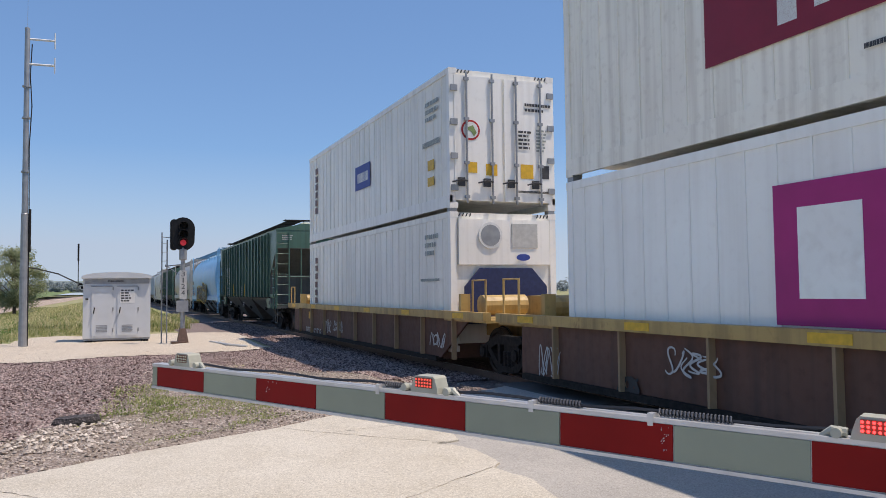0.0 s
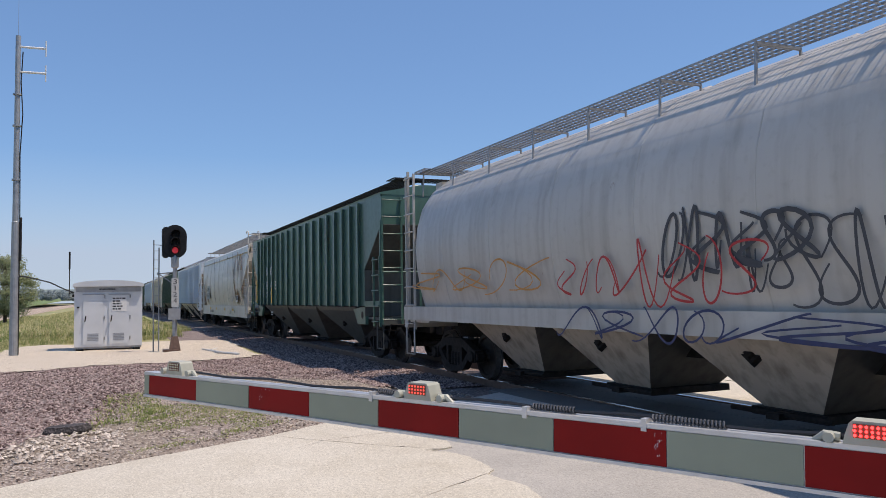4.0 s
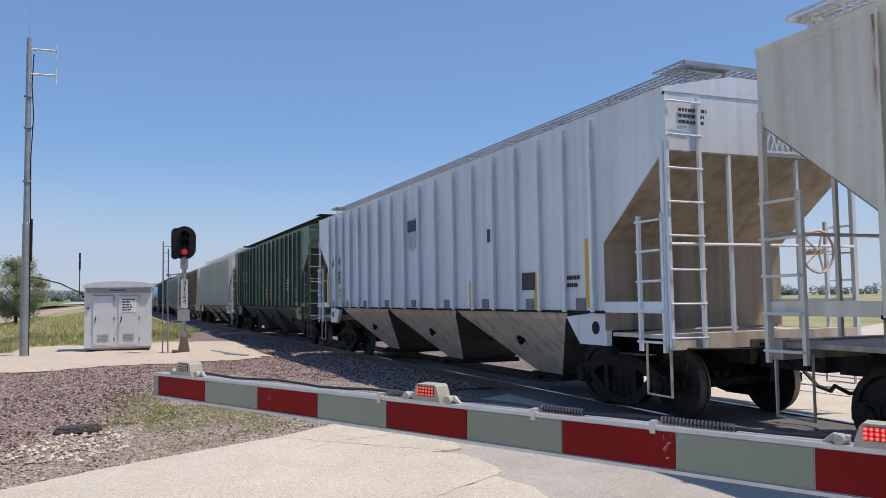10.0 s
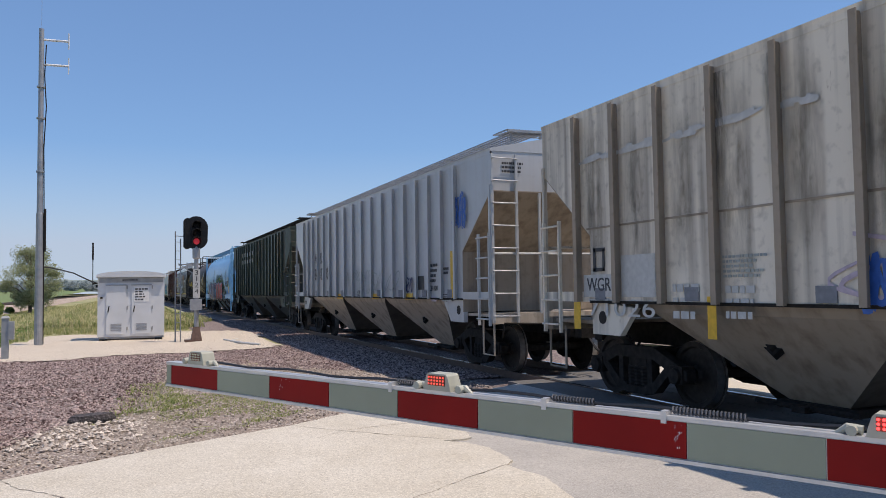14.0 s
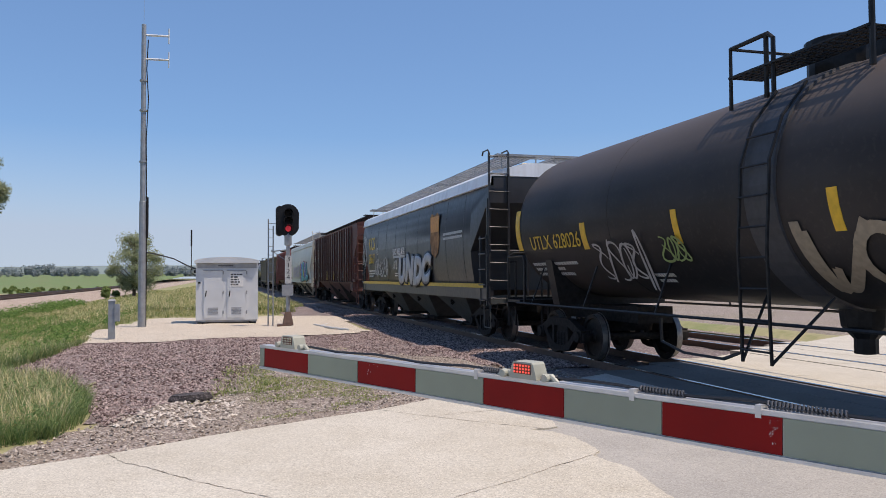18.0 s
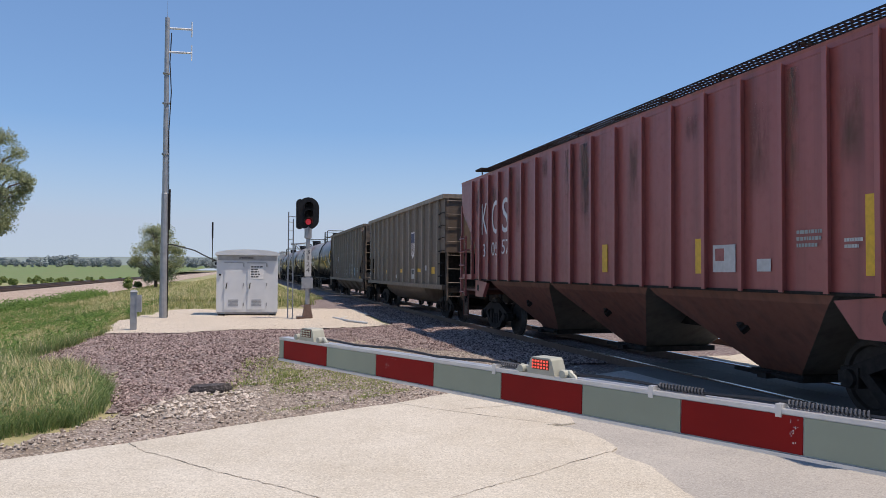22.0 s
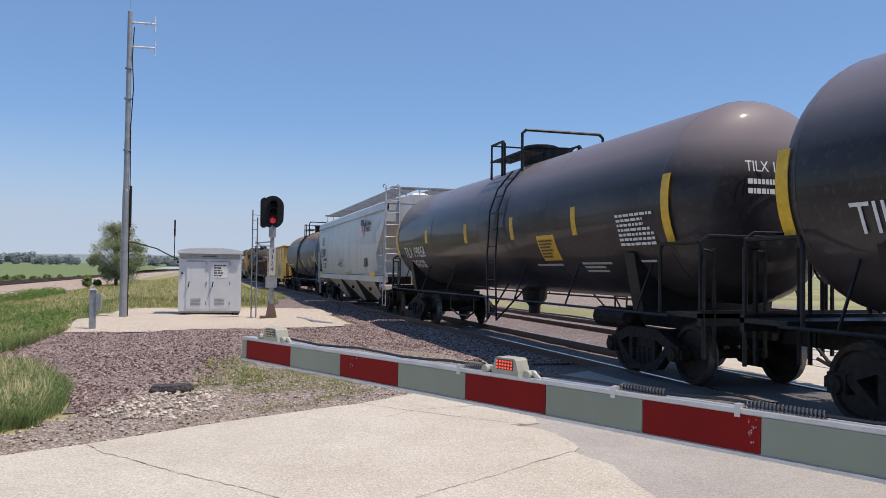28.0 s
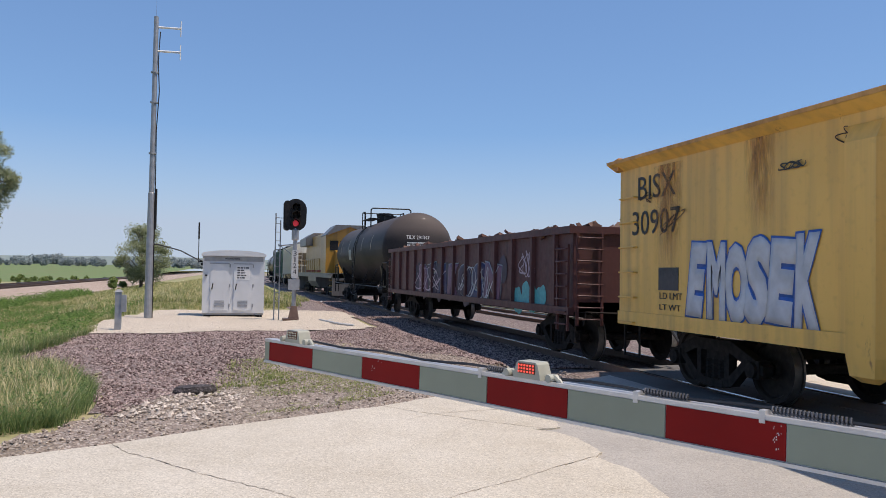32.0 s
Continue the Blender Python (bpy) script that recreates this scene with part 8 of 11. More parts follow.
patch(C11, "stain", (-1.557, -5.89, 3.49), 0.31, 0.82, M["rust_wash"], SIDE, "ragged stain washed down the side", 0.002)
patch(C11, "stain", (-1.557, 4.08, 2.96), 0.46, 1.89, M["rust_wash"], SIDE, "ragged stain washed down the side", 0.002)
patch(C11, "stain", (-1.557, 0.5, 3.44), 0.26, 0.91, M["rust_wash"], SIDE, "ragged stain washed down the side", 0.002)
patch(C11, "stain", (-1.557, -5.35, 3.48), 0.24, 0.84, M["rust_wash"], SIDE, "ragged stain washed down the side", 0.002)
patch(C11, "stain", (-1.557, 4.47, 2.95), 0.47, 1.9, M["rust_wash"], SIDE, "ragged stain washed down the side", 0.002)
patch(C11, "stain", (-1.557, -4.17, 3.04), 0.27, 1.72, M["rust_wash"], SIDE, "ragged stain washed down the side", 0.002)
patch(C13, "stain", (-1.557, 4.2, 3.04), 0.34, 1.71, M["dirt_wash"], SIDE, "ragged stain washed down the side", 0.002)
patch(C13, "stain", (-1.557, -6.52, 3.42), 0.42, 0.97, M["dirt_wash"], SIDE, "ragged stain washed down the side", 0.002)
patch(C13, "stain", (-1.557, 3.39, 3.27), 0.3, 1.26, M["dirt_wash"], SIDE, "ragged stain washed down the side", 0.002)
patch(C13, "stain", (-1.557, -2.97, 3.06), 0.47, 1.68, M["dirt_wash"], SIDE, "ragged stain washed down the side", 0.002)
patch(C13, "stain", (-1.557, -1.12, 3.09), 0.37, 1.62, M["dirt_wash"], SIDE, "ragged stain washed down the side", 0.002)
patch(C13, "stain", (-1.557, -4.01, 3.12), 0.37, 1.55, M["dirt_wash"], SIDE, "ragged stain washed down the side", 0.002)
patch(C13, "stain", (-1.557, -3.06, 3.04), 0.47, 1.73, M["dirt_wash"], SIDE, "ragged stain washed down the side", 0.002)
patch(C15, "stain", (-1.557, -1.75, 3.28), 0.21, 1.25, M["rust_wash"], SIDE, "ragged stain washed down the side", 0.002)
patch(C15, "stain", (-1.557, -6.83, 2.99), 0.35, 1.81, M["rust_wash"], SIDE, "ragged stain washed down the side", 0.002)
patch(C15, "stain", (-1.557, -5.8, 2.97), 0.37, 1.86, M["rust_wash"], SIDE, "ragged stain washed down the side", 0.002)
patch(C15, "stain", (-1.557, -6.35, 3.17), 0.3, 1.46, M["rust_wash"], SIDE, "ragged stain washed down the side", 0.002)
patch(C15, "stain", (-1.557, -0.66, 3.11), 0.44, 1.58, M["rust_wash"], SIDE, "ragged stain washed down the side", 0.002)
patch(C15, "stain", (-1.557, -3.62, 3.49), 0.19, 0.82, M["rust_wash"], SIDE, "ragged stain washed down the side", 0.002)
patch(C15, "stain", (-1.557, 5.86, 3.25), 0.39, 1.31, M["rust_wash"], SIDE, "ragged stain washed down the side", 0.002)
patch(C19, "stain", (-1.557, -0.97, 3.2), 0.38, 1.4, M["dirt_wash"], SIDE, "ragged stain washed down the side", 0.002)
patch(C19, "stain", (-1.557, 4.28, 3.46), 0.48, 0.89, M["dirt_wash"], SIDE, "ragged stain washed down the side", 0.002)
patch(C19, "stain", (-1.557, -4.64, 3.14), 0.36, 1.51, M["dirt_wash"], SIDE, "ragged stain washed down the side", 0.002)
patch(C19, "stain", (-1.557, -3.42, 3.37), 0.53, 1.06, M["dirt_wash"], SIDE, "ragged stain washed down the side", 0.002)
patch(C19, "stain", (-1.557, -6.22, 2.9), 0.49, 2.0, M["dirt_wash"], SIDE, "ragged stain washed down the side", 0.002)
patch(C19, "stain", (-1.557, -1.62, 3.18), 0.26, 1.44, M["dirt_wash"], SIDE, "ragged stain washed down the side", 0.002)
patch(C19, "stain", (-1.557, -0.59, 3.13), 0.42, 1.54, M["dirt_wash"], SIDE, "ragged stain washed down the side", 0.002)
patch(C21, "stain", (-1.557, 0.81, 3.28), 0.52, 1.23, M["dirt_wash"], SIDE, "ragged stain washed down the side", 0.002)
patch(C21, "stain", (-1.557, 0.11, 3.27), 0.38, 1.25, M["dirt_wash"], SIDE, "ragged stain washed down the side", 0.002)
patch(C21, "stain", (-1.557, 0.16, 3.47), 0.4, 0.86, M["dirt_wash"], SIDE, "ragged stain washed down the side", 0.002)
patch(C21, "stain", (-1.557, -5.48, 3.04), 0.27, 1.71, M["dirt_wash"], SIDE, "ragged stain washed down the side", 0.002)
patch(C21, "stain", (-1.557, 4.18, 3.54), 0.43, 0.73, M["dirt_wash"], SIDE, "ragged stain washed down the side", 0.002)
patch(C21, "stain", (-1.557, 6.51, 3.57), 0.54, 0.66, M["dirt_wash"], SIDE, "ragged stain washed down the side", 0.002)
patch(C21, "stain", (-1.557, 1.56, 3.14), 0.21, 1.52, M["dirt_wash"], SIDE, "ragged stain washed down the side", 0.002)
patch(C2, "stain", (-1.557, 2.76, 3.53), 0.41, 0.75, M["dirt_wash"], SIDE, "ragged stain washed down the side", 0.002)
patch(C2, "stain", (-1.557, -3.11, 2.94), 0.25, 1.92, M["dirt_wash"], SIDE, "ragged stain washed down the side", 0.002)
patch(C2, "stain", (-1.557, 2.15, 3.09), 0.27, 1.63, M["dirt_wash"], SIDE, "ragged stain washed down the side", 0.002)
patch(C2, "stain", (-1.557, -1.41, 3.12), 0.46, 1.56, M["dirt_wash"], SIDE, "ragged stain washed down the side", 0.002)
patch(C2, "stain", (-1.557, -3.76, 3.52), 0.51, 0.77, M["dirt_wash"], SIDE, "ragged stain washed down the side", 0.002)
patch(C2, "stain", (-1.557, -3.26, 3.35), 0.47, 1.1, M["dirt_wash"], SIDE, "ragged stain washed down the side", 0.002)
patch(C2, "stain", (-1.557, -4.76, 3.16), 0.37, 1.48, M["dirt_wash"], SIDE, "ragged stain washed down the side", 0.002)
patch(C5, "stain", (-1.557, -6.78, 2.92), 0.44, 1.95, M["dirt_wash"], SIDE, "ragged stain washed down the side", 0.002)
patch(C5, "stain", (-1.557, 6.75, 3.49), 0.16, 0.82, M["dirt_wash"], SIDE, "ragged stain washed down the side", 0.002)
patch(C5, "stain", (-1.557, 2.52, 2.98), 0.49, 1.83, M["dirt_wash"], SIDE, "ragged stain washed down the side", 0.002)
patch(C5, "stain", (-1.557, -3.61, 2.9), 0.29, 2.0, M["dirt_wash"], SIDE, "ragged stain washed down the side", 0.002)
patch(C5, "stain", (-1.557, -3.05, 3.1), 0.26, 1.59, M["dirt_wash"], SIDE, "ragged stain washed down the side", 0.002)
patch(C5, "stain", (-1.557, 4.97, 3.44), 0.5, 0.92, M["dirt_wash"], SIDE, "ragged stain washed down the side", 0.002)
patch(C5, "stain", (-1.557, -3.84, 3.04), 0.52, 1.72, M["dirt_wash"], SIDE, "ragged stain washed down the side", 0.002)
shield(C7, 1.545, 0.04, 2.96, 0.55, 0.72, M["navy"], M["offwhite"])
patch(C7, 'placard', (-1.545, -5.11, 1.8), 0.43, 0.32, M["patch_dark"], SIDE, 'dark placard')
patch(C7, 'placard', (-1.545, -5.1, 2.08), 0.2, 0.18, M["offwhite"], SIDE, 'white placard')
patch(C7, 'placard', (-1.545, -6.52, 1.82), 0.19, 0.14, M["graphite"], SIDE, 'grey placard')
patch(C7, 'reflector', (-1.545, 1.78, 1.51), 0.45, 0.15, M["yellow"], SIDE, 'yellow reflective strip')
patch(C7, 'reflector', (-1.545, -1.79, 1.5), 0.52, 0.12, M["yellow"], SIDE, 'yellow reflective strip')
patch(C7, 'reflector', (-1.545, -4.31, 1.49), 0.49, 0.13, M["yellow"], SIDE, 'yellow reflective strip')
patch(C7, 'reflector', (-1.545, -6.55, 1.6), 0.52, 0.12, M["yellow"], SIDE, 'yellow reflective strip')
patch(C7, 'reflector', (-1.545, -6.54, 1.46), 0.52, 0.11, M["yellow"], SIDE, 'yellow reflective strip')
for sy, z0, z1, w in ((-4.75, 1.6, 3.9, 0.6), (-4.45, 2.2, 3.5, 0.35), (6.6, 1.4, 3.0, 1.2), (-6.9, 1.5, 3.4, 0.8), (2.7, 1.4, 2.2, 0.5), (-5.9, 2.6, 3.9, 0.7)):
    stain(C6, sy, z0, z1, w, M["rust_film"])
for sy, z0, z1, w in ((-5.6, 1.3, 2.15, 1.5), (-5.2, 1.35, 2.0, 0.9), (-4.85, 1.5, 2.6, 0.4), (5.9, 1.3, 2.2, 0.8)):
    stain(C6, sy, z0, z1, w, M["rust_deep"])
side_words(C7, 'AT', 1.545, 5.88, 2.81, 0.4, 0.29, M["graphite"])
side_words(C7, 'W', 1.545, 5.14, 2.81, 0.22, 0.29, M["graphite"])
side_words(C7, '87', 1.545, 5.88, 2.23, 0.4, 0.36, M["graphite"])
side_words(C7, '29', 1.545, 5.14, 2.23, 0.4, 0.36, M["graphite"])
side_words(C7, '3', 1.545, 4.36, 2.23, 0.22, 0.36, M["graphite"])
scrawl(C7, (-1.549, -3.13, 1.85), SIDE, 2.96, 0.68, M["spray_orange"], 61, 6, 0.035, 'scrawled graffiti')
scrawl(C7, (-1.549, -0.91, 1.9), SIDE, 0.59, 0.58, M["spray_orange"], 62, 3, 0.03, 'scrawled graffiti')
scrawl(C7, (-1.549, -5.85, 1.85), SIDE, 0.43, 0.51, M["spray_orange"], 63, 4, 0.03, 'scrawled graffiti')
patch(C8, 'marking_panel', (-1.545, 5.32, 2.78), 0.62, 0.44, M["white"], SIDE, 'white marking panel')
patch(C8, 'marking_panel', (-1.545, 4.53, 2.75), 0.61, 0.44, M["white"], SIDE, 'white marking panel')
patch(C8, 'marking_panel', (-1.545, 3.72, 2.74), 0.53, 0.43, M["white"], SIDE, 'white marking panel')
side_words(C8, 'RC', 1.545, 5.32, 2.78, 0.44, 0.27, M["graphite"])
side_words(C8, 'PE', 1.545, 4.53, 2.75, 0.45, 0.28, M["graphite"])
patch(C8, 'overpaint', (-1.545, -1.66, 3.24), 1.54, 0.78, M["patch_dark"], SIDE, 'dark overpainted patch')
patch(C8, 'reflector', (-1.545, 1.73, 1.81), 0.18, 0.34, M["yellow"], SIDE, 'yellow reflective strip')
patch(C8, 'reflector', (-1.545, -1.07, 1.69), 0.17, 0.48, M["yellow"], SIDE, 'yellow reflective strip')
patch(C8, 'reflector', (-1.545, -3.63, 1.68), 0.16, 0.49, M["yellow"], SIDE, 'yellow reflective strip')
patch(C8, 'reflector', (-1.545, -6.72, 1.91), 0.18, 0.95, M["yellow"], SIDE, 'yellow reflective strip')
patch(C8, 'placard', (-1.545, -4.14, 1.85), 0.53, 0.41, M["offwhite"], SIDE, 'white framed placard')
patch(C8, 'placard', (-1.545, -4.93, 1.85), 0.48, 0.41, M["offwhite"], SIDE, 'white framed placard')
patch(C8, 'placard_panel', (-1.550, -4.14, 1.85), 0.43, 0.33, M["patch_dark"], SIDE, 'dark placard panel')
patch(C8, 'placard_panel', (-1.550, -4.93, 1.85), 0.39, 0.32, M["patch_dark"], SIDE, 'dark placard panel')
words("ACER2XX", 1.0, C8, (-1.552, -7.05, 3.3), M["offwhite"], SIDE @ Matrix.Rotation(0.35, 4, "Z"), "graffiti", fit=(1.7, 0.42), shear=0.3, label="thin sprayed tag")
scrawl(C8, (-1.549, -3.27, 1.73), SIDE, 0.51, 0.44, M["spray_tan"], 72, 3, 0.03, 'scrawled graffiti')
scrawl(C8, (-1.549, -1.53, 1.75), SIDE, 0.5, 0.37, M["offwhite"], 73, 3, 0.02, 'scrawled graffiti')
scrawl(C8, (-1.549, 2.84, 2.26), SIDE, 0.48, 0.73, M["panel_grey"], 74, 2, 0.03, 'scrawled graffiti')
bars(C8, (-1.548, -4.91, 2.26), 0.52, 0.32, 4, M["offwhite"], SIDE, seed=75)
bars(C8, (-1.548, -5.72, 1.9), 0.28, 0.4, 5, M["panel_grey"], SIDE, seed=76)
bars(C8, (-1.548, -6.43, 1.77), 0.38, 0.36, 4, M["panel_grey"], SIDE, seed=77)
bars(C8, (-1.548, 0.21, 1.75), 0.5, 0.41, 4, M["panel_grey"], SIDE, seed=78)
patch(C9, 'reflector', (-1.545, -1.09, 1.76), 0.18, 0.44, M["yellow"], SIDE, 'yellow reflective strip')
patch(C9, 'reflector', (-1.545, -3.65, 1.76), 0.16, 0.42, M["yellow"], SIDE, 'yellow reflective strip')
patch(C9, 'reflector', (-1.545, -6.74, 1.98), 0.13, 0.9, M["yellow"], SIDE, 'yellow reflective strip')
patch(C9, 'placard', (-1.545, -4.94, 1.85), 0.41, 0.25, M["patch_dark"], SIDE, 'dark placard')
patch(C9, 'frame_bar', (-1.545, -5.77, 2.03), 0.31, 0.04, M["graphite"], SIDE, '')
patch(C9, 'frame_bar', (-1.545, -5.75, 1.74), 0.31, 0.04, M["graphite"], SIDE, '')
patch(C9, 'frame_bar', (-1.545, -5.63, 1.89), 0.05, 0.34, M["graphite"], SIDE, '')
patch(C9, 'frame_bar', (-1.545, -5.89, 1.88), 0.05, 0.33, M["graphite"], SIDE, '')
bars(C9, (-1.548, -4.13, 1.84), 0.49, 0.19, 3, M["graphite"], SIDE, seed=81)
scrawl(C9, (-1.549, -6.42, 1.8), SIDE, 0.49, 0.42, M["offwhite"], 82, 4, 0.03, 'scrawled graffiti')
bars(C9, (-1.548, -5.77, 1.57), 0.31, 0.17, 2, M["graphite"], SIDE, seed=83)
bars(C9, (-1.548, 1.94, 1.87), 0.65, 0.25, 2, M["graphite"], SIDE, seed=84)
bars(C9, (-1.548, 0.17, 1.85), 0.42, 0.19, 3, M["panel_grey"], SIDE, seed=85)
bars(C9, (-1.548, 5.73, 1.99), 2.6, 0.52, 3, M["panel_grey"], SIDE, seed=86)
shield(C10, 1.545, 0.1, 2.96, 0.59, 0.72, M["navy"], M["offwhite"])
patch(C10, 'reflector', (-1.545, -6.74, 1.89), 0.14, 0.95, M["yellow"], SIDE, 'yellow reflective strip')
patch(C10, 'reflector', (-1.545, -5.31, 1.67), 0.16, 0.52, M["yellow"], SIDE, 'yellow reflective strip')
patch(C10, 'reflector', (-1.545, -2.92, 1.64), 0.17, 0.49, M["yellow"], SIDE, 'yellow reflective strip')
patch(C10, 'placard', (-1.545, -5.05, 1.82), 0.42, 0.27, M["patch_dark"], SIDE, 'dark placard')
bars(C10, (-1.548, -6.36, 1.79), 0.33, 0.21, 2, M["graphite"], SIDE, seed=91)
patch(C10, 'mark', (-1.545, -3.67, 2.64), 0.13, 0.23, M["patch_dark"], SIDE, '')
side_words(C10, 'AT', 1.545, 6.63, 2.65, 0.35, 0.25, M["graphite"])
side_words(C10, 'W', 1.545, 6.03, 2.65, 0.29, 0.25, M["graphite"])
side_words(C10, '87', 1.545, 5.94, 2.2, 0.39, 0.37, M["graphite"])
side_words(C10, 'LD LMT', 1.545, 5.94, 1.82, 0.35, 0.1, M["graphite"])
side_words(C10, 'LT WT', 1.545, 5.97, 1.66, 0.31, 0.08, M["graphite"])
patch(C10, 'reflector', (-1.545, 7.05, 1.9), 0.18, 0.95, M["yellow"], SIDE, 'yellow reflective strip')
patch(C10, 'reflector', (-1.545, 5.62, 1.66), 0.11, 0.47, M["yellow"], SIDE, 'yellow reflective strip')
patch(C11, 'marking_panel', (-1.545, 5.16, 2.74), 0.62, 0.51, M["white"], SIDE, 'white marking panel')
patch(C11, 'marking_panel', (-1.545, 4.39, 2.74), 0.57, 0.48, M["white"], SIDE, 'white marking panel')
side_words(C11, 'RC', 1.545, 5.16, 2.74, 0.41, 0.26, M["graphite"], depth=0.004)
side_words(C11, 'PE', 1.545, 4.38, 2.74, 0.38, 0.3, M["graphite"], depth=0.004)
patch(C11, 'overpaint', (-1.545, 5.16, 1.96), 0.63, 0.21, M["spray_green"], SIDE, 'olive overpainted band')
patch(C11, 'overpaint', (-1.545, 4.39, 1.96), 0.53, 0.21, M["spray_green"], SIDE, 'olive overpainted band')
side_words(C11, 'LD LMT', 1.545, 5.12, 1.81, 0.47, 0.09, M["white"])
side_words(C11, 'LT WT', 1.545, 5.14, 1.65, 0.41, 0.09, M["white"])
patch(C11, 'reflector', (-1.545, 7.02, 1.66), 0.15, 0.48, M["yellow"], SIDE, 'yellow reflective strip')
patch(C11, 'reflector', (-1.545, 6.68, 1.44), 0.48, 0.1, M["yellow"], SIDE, 'yellow reflective strip')
patch(C11, 'reflector', (-1.545, -6.74, 1.68), 0.17, 0.52, M["yellow"], SIDE, 'yellow reflective strip')
patch(C11, 'reflector', (-1.545, -3.66, 1.68), 0.16, 0.46, M["yellow"], SIDE, 'yellow reflective strip')
patch(C11, 'reflector', (-1.545, -6.45, 1.46), 0.47, 0.11, M["yellow"], SIDE, 'yellow reflective strip')
patch(C11, 'overpaint', (-1.545, -1.91, 3.14), 1.24, 0.85, M["patch_dark"], SIDE, 'dark overpainted patch')
bars(C11, (-1.548, -4.96, 2.16), 0.63, 0.45, 4, M["offwhite"], SIDE, seed=101)
bars(C11, (-1.548, -6.46, 1.84), 0.47, 0.42, 4, M["panel_grey"], SIDE, seed=102)
scrawl(C11, (-1.549, -1.14, 1.84), SIDE, 1.41, 0.55, M["spray_orange"], 103, 4, 0.04, 'scrawled graffiti')
bars(C11, (-1.548, 6.6, 1.88), 0.45, 0.33, 4, M["panel_grey"], SIDE, seed=104)
side_words(C11, '48', 1.545, 5.11, 2.25, 0.41, 0.32, M["rust_stain"])
side_words(C11, '111', 1.545, 4.35, 2.29, 0.39, 0.32, M["rust_stain"])
side_words(C12, 'NO', 1.545, 6.05, 2.73, 0.42, 0.26, M["graphite"])
side_words(C12, 'KL', 1.545, 5.27, 2.73, 0.39, 0.25, M["graphite"])
side_words(C12, '431', 1.545, 6.04, 2.27, 0.47, 0.24, M["graphite"])
side_words(C12, '104', 1.545, 5.27, 2.27, 0.51, 0.24, M["graphite"])
side_words(C12, 'LD LMT', 1.545, 6.0, 1.77, 0.38, 0.08, M["graphite"])
side_words(C12, 'LT WT', 1.545, 6.03, 1.62, 0.34, 0.07, M["graphite"])
side_words(C12, '200800', 1.545, 5.26, 1.76, 0.45, 0.09, M["graphite"])
side_words(C12, '62200', 1.545, 5.22, 1.62, 0.36, 0.07, M["graphite"])
patch(C12, 'reflector', (-1.545, 4.93, 1.77), 0.13, 0.47, M["yellow"], SIDE, 'yellow reflective strip')
patch(C12, 'reflector', (-1.545, 7.24, 2.01), 0.11, 0.94, M["yellow"], SIDE, 'yellow reflective strip')
patch(C12, 'frame_bar', (-1.545, 4.49, 2.58), 0.24, 0.03, M["graphite"], SIDE, '')
patch(C12, 'frame_bar', (-1.545, 4.5, 2.36), 0.24, 0.03, M["graphite"], SIDE, '')
patch(C12, 'frame_bar', (-1.545, 4.6, 2.48), 0.03, 0.25, M["graphite"], SIDE, '')
patch(C12, 'frame_bar', (-1.545, 4.39, 2.46), 0.03, 0.25, M["graphite"], SIDE, '')
bars(C12, (-1.548, -4.94, 1.92), 0.52, 0.53, 3, M["graphite"], SIDE, seed=111)
patch(C12, 'placard', (-1.545, -4.11, 1.76), 0.35, 0.3, M["graphite"], SIDE, 'dark placard')
patch(C12, 'reflector', (-1.545, -6.64, 2.05), 0.17, 0.83, M["yellow"], SIDE, 'yellow reflective strip')
bars(C12, (-1.548, 4.42, 1.16), 0.61, 0.2, 3, M["panel_grey"], SIDE, seed=112)
patch(C12, 'placard', (-1.545, 6.74, 1.68), 0.22, 0.16, M["graphite"], SIDE, 'small dark placard')
rnd = random.Random(13)
for k in range(15):
    mid = -6.56 + 0.937 * k
    stain(C13, mid + rnd.uniform(0.1, 0.3), 1.45 + rnd.uniform(0, 0.5), 3.9 - rnd.uniform(0, 0.4), rnd.uniform(0.35, 0.6), M["grime_film"], post_side, "brown grime run down between the posts")
for car, seed in ((C19, 19), (C21, 21)):
    rnd = random.Random(seed)
    for mid in [(a + b) / 2 for a, b in zip(RIB_AT[car], RIB_AT[car][1:])][::2]:
        top_z = rnd.uniform(3.6, 3.95)
        stain(car, mid + rnd.uniform(-0.1, 0.15), top_z - rnd.uniform(0.4, 1.4), top_z, rnd.uniform(0.3, 0.55), M["grime_film"], post_side, "dark scorched grime below the roof edge")
patch(C13, 'frame_bar', (-1.545, 6.59, 2.07), 0.28, 0.05, M["graphite"], SIDE, '')
patch(C13, 'frame_bar', (-1.545, 6.61, 1.8), 0.28, 0.05, M["graphite"], SIDE, '')
patch(C13, 'frame_bar', (-1.545, 6.71, 1.94), 0.06, 0.31, M["graphite"], SIDE, '')
patch(C13, 'frame_bar', (-1.545, 6.49, 1.93), 0.05, 0.3, M["graphite"], SIDE, '')
patch(C13, 'marking_panel', (-1.545, 6.64, 1.58), 0.7, 0.31, M["offwhite"], SIDE, 'white marking panel')
side_words(C13, 'WGR', 1.545, 6.61, 1.6, 0.58, 0.18, M["graphite"], depth=0.004)
side_words(C13, '71026', 1.545, 6.12, 1.29, 1.47, 0.22, M["offwhite"])
patch(C13, 'placard', (-1.545, 5.72, 1.7), 0.71, 0.54, M["offwhite"], SIDE, 'white paper panel')
bars(C13, (-1.548, 4.8, 1.39), 0.48, 0.47, 3, M["offwhite"], SIDE, seed=121)
bars(C13, (-1.548, 3.93, 1.39), 0.45, 0.41, 3, M["offwhite"], SIDE, seed=122)
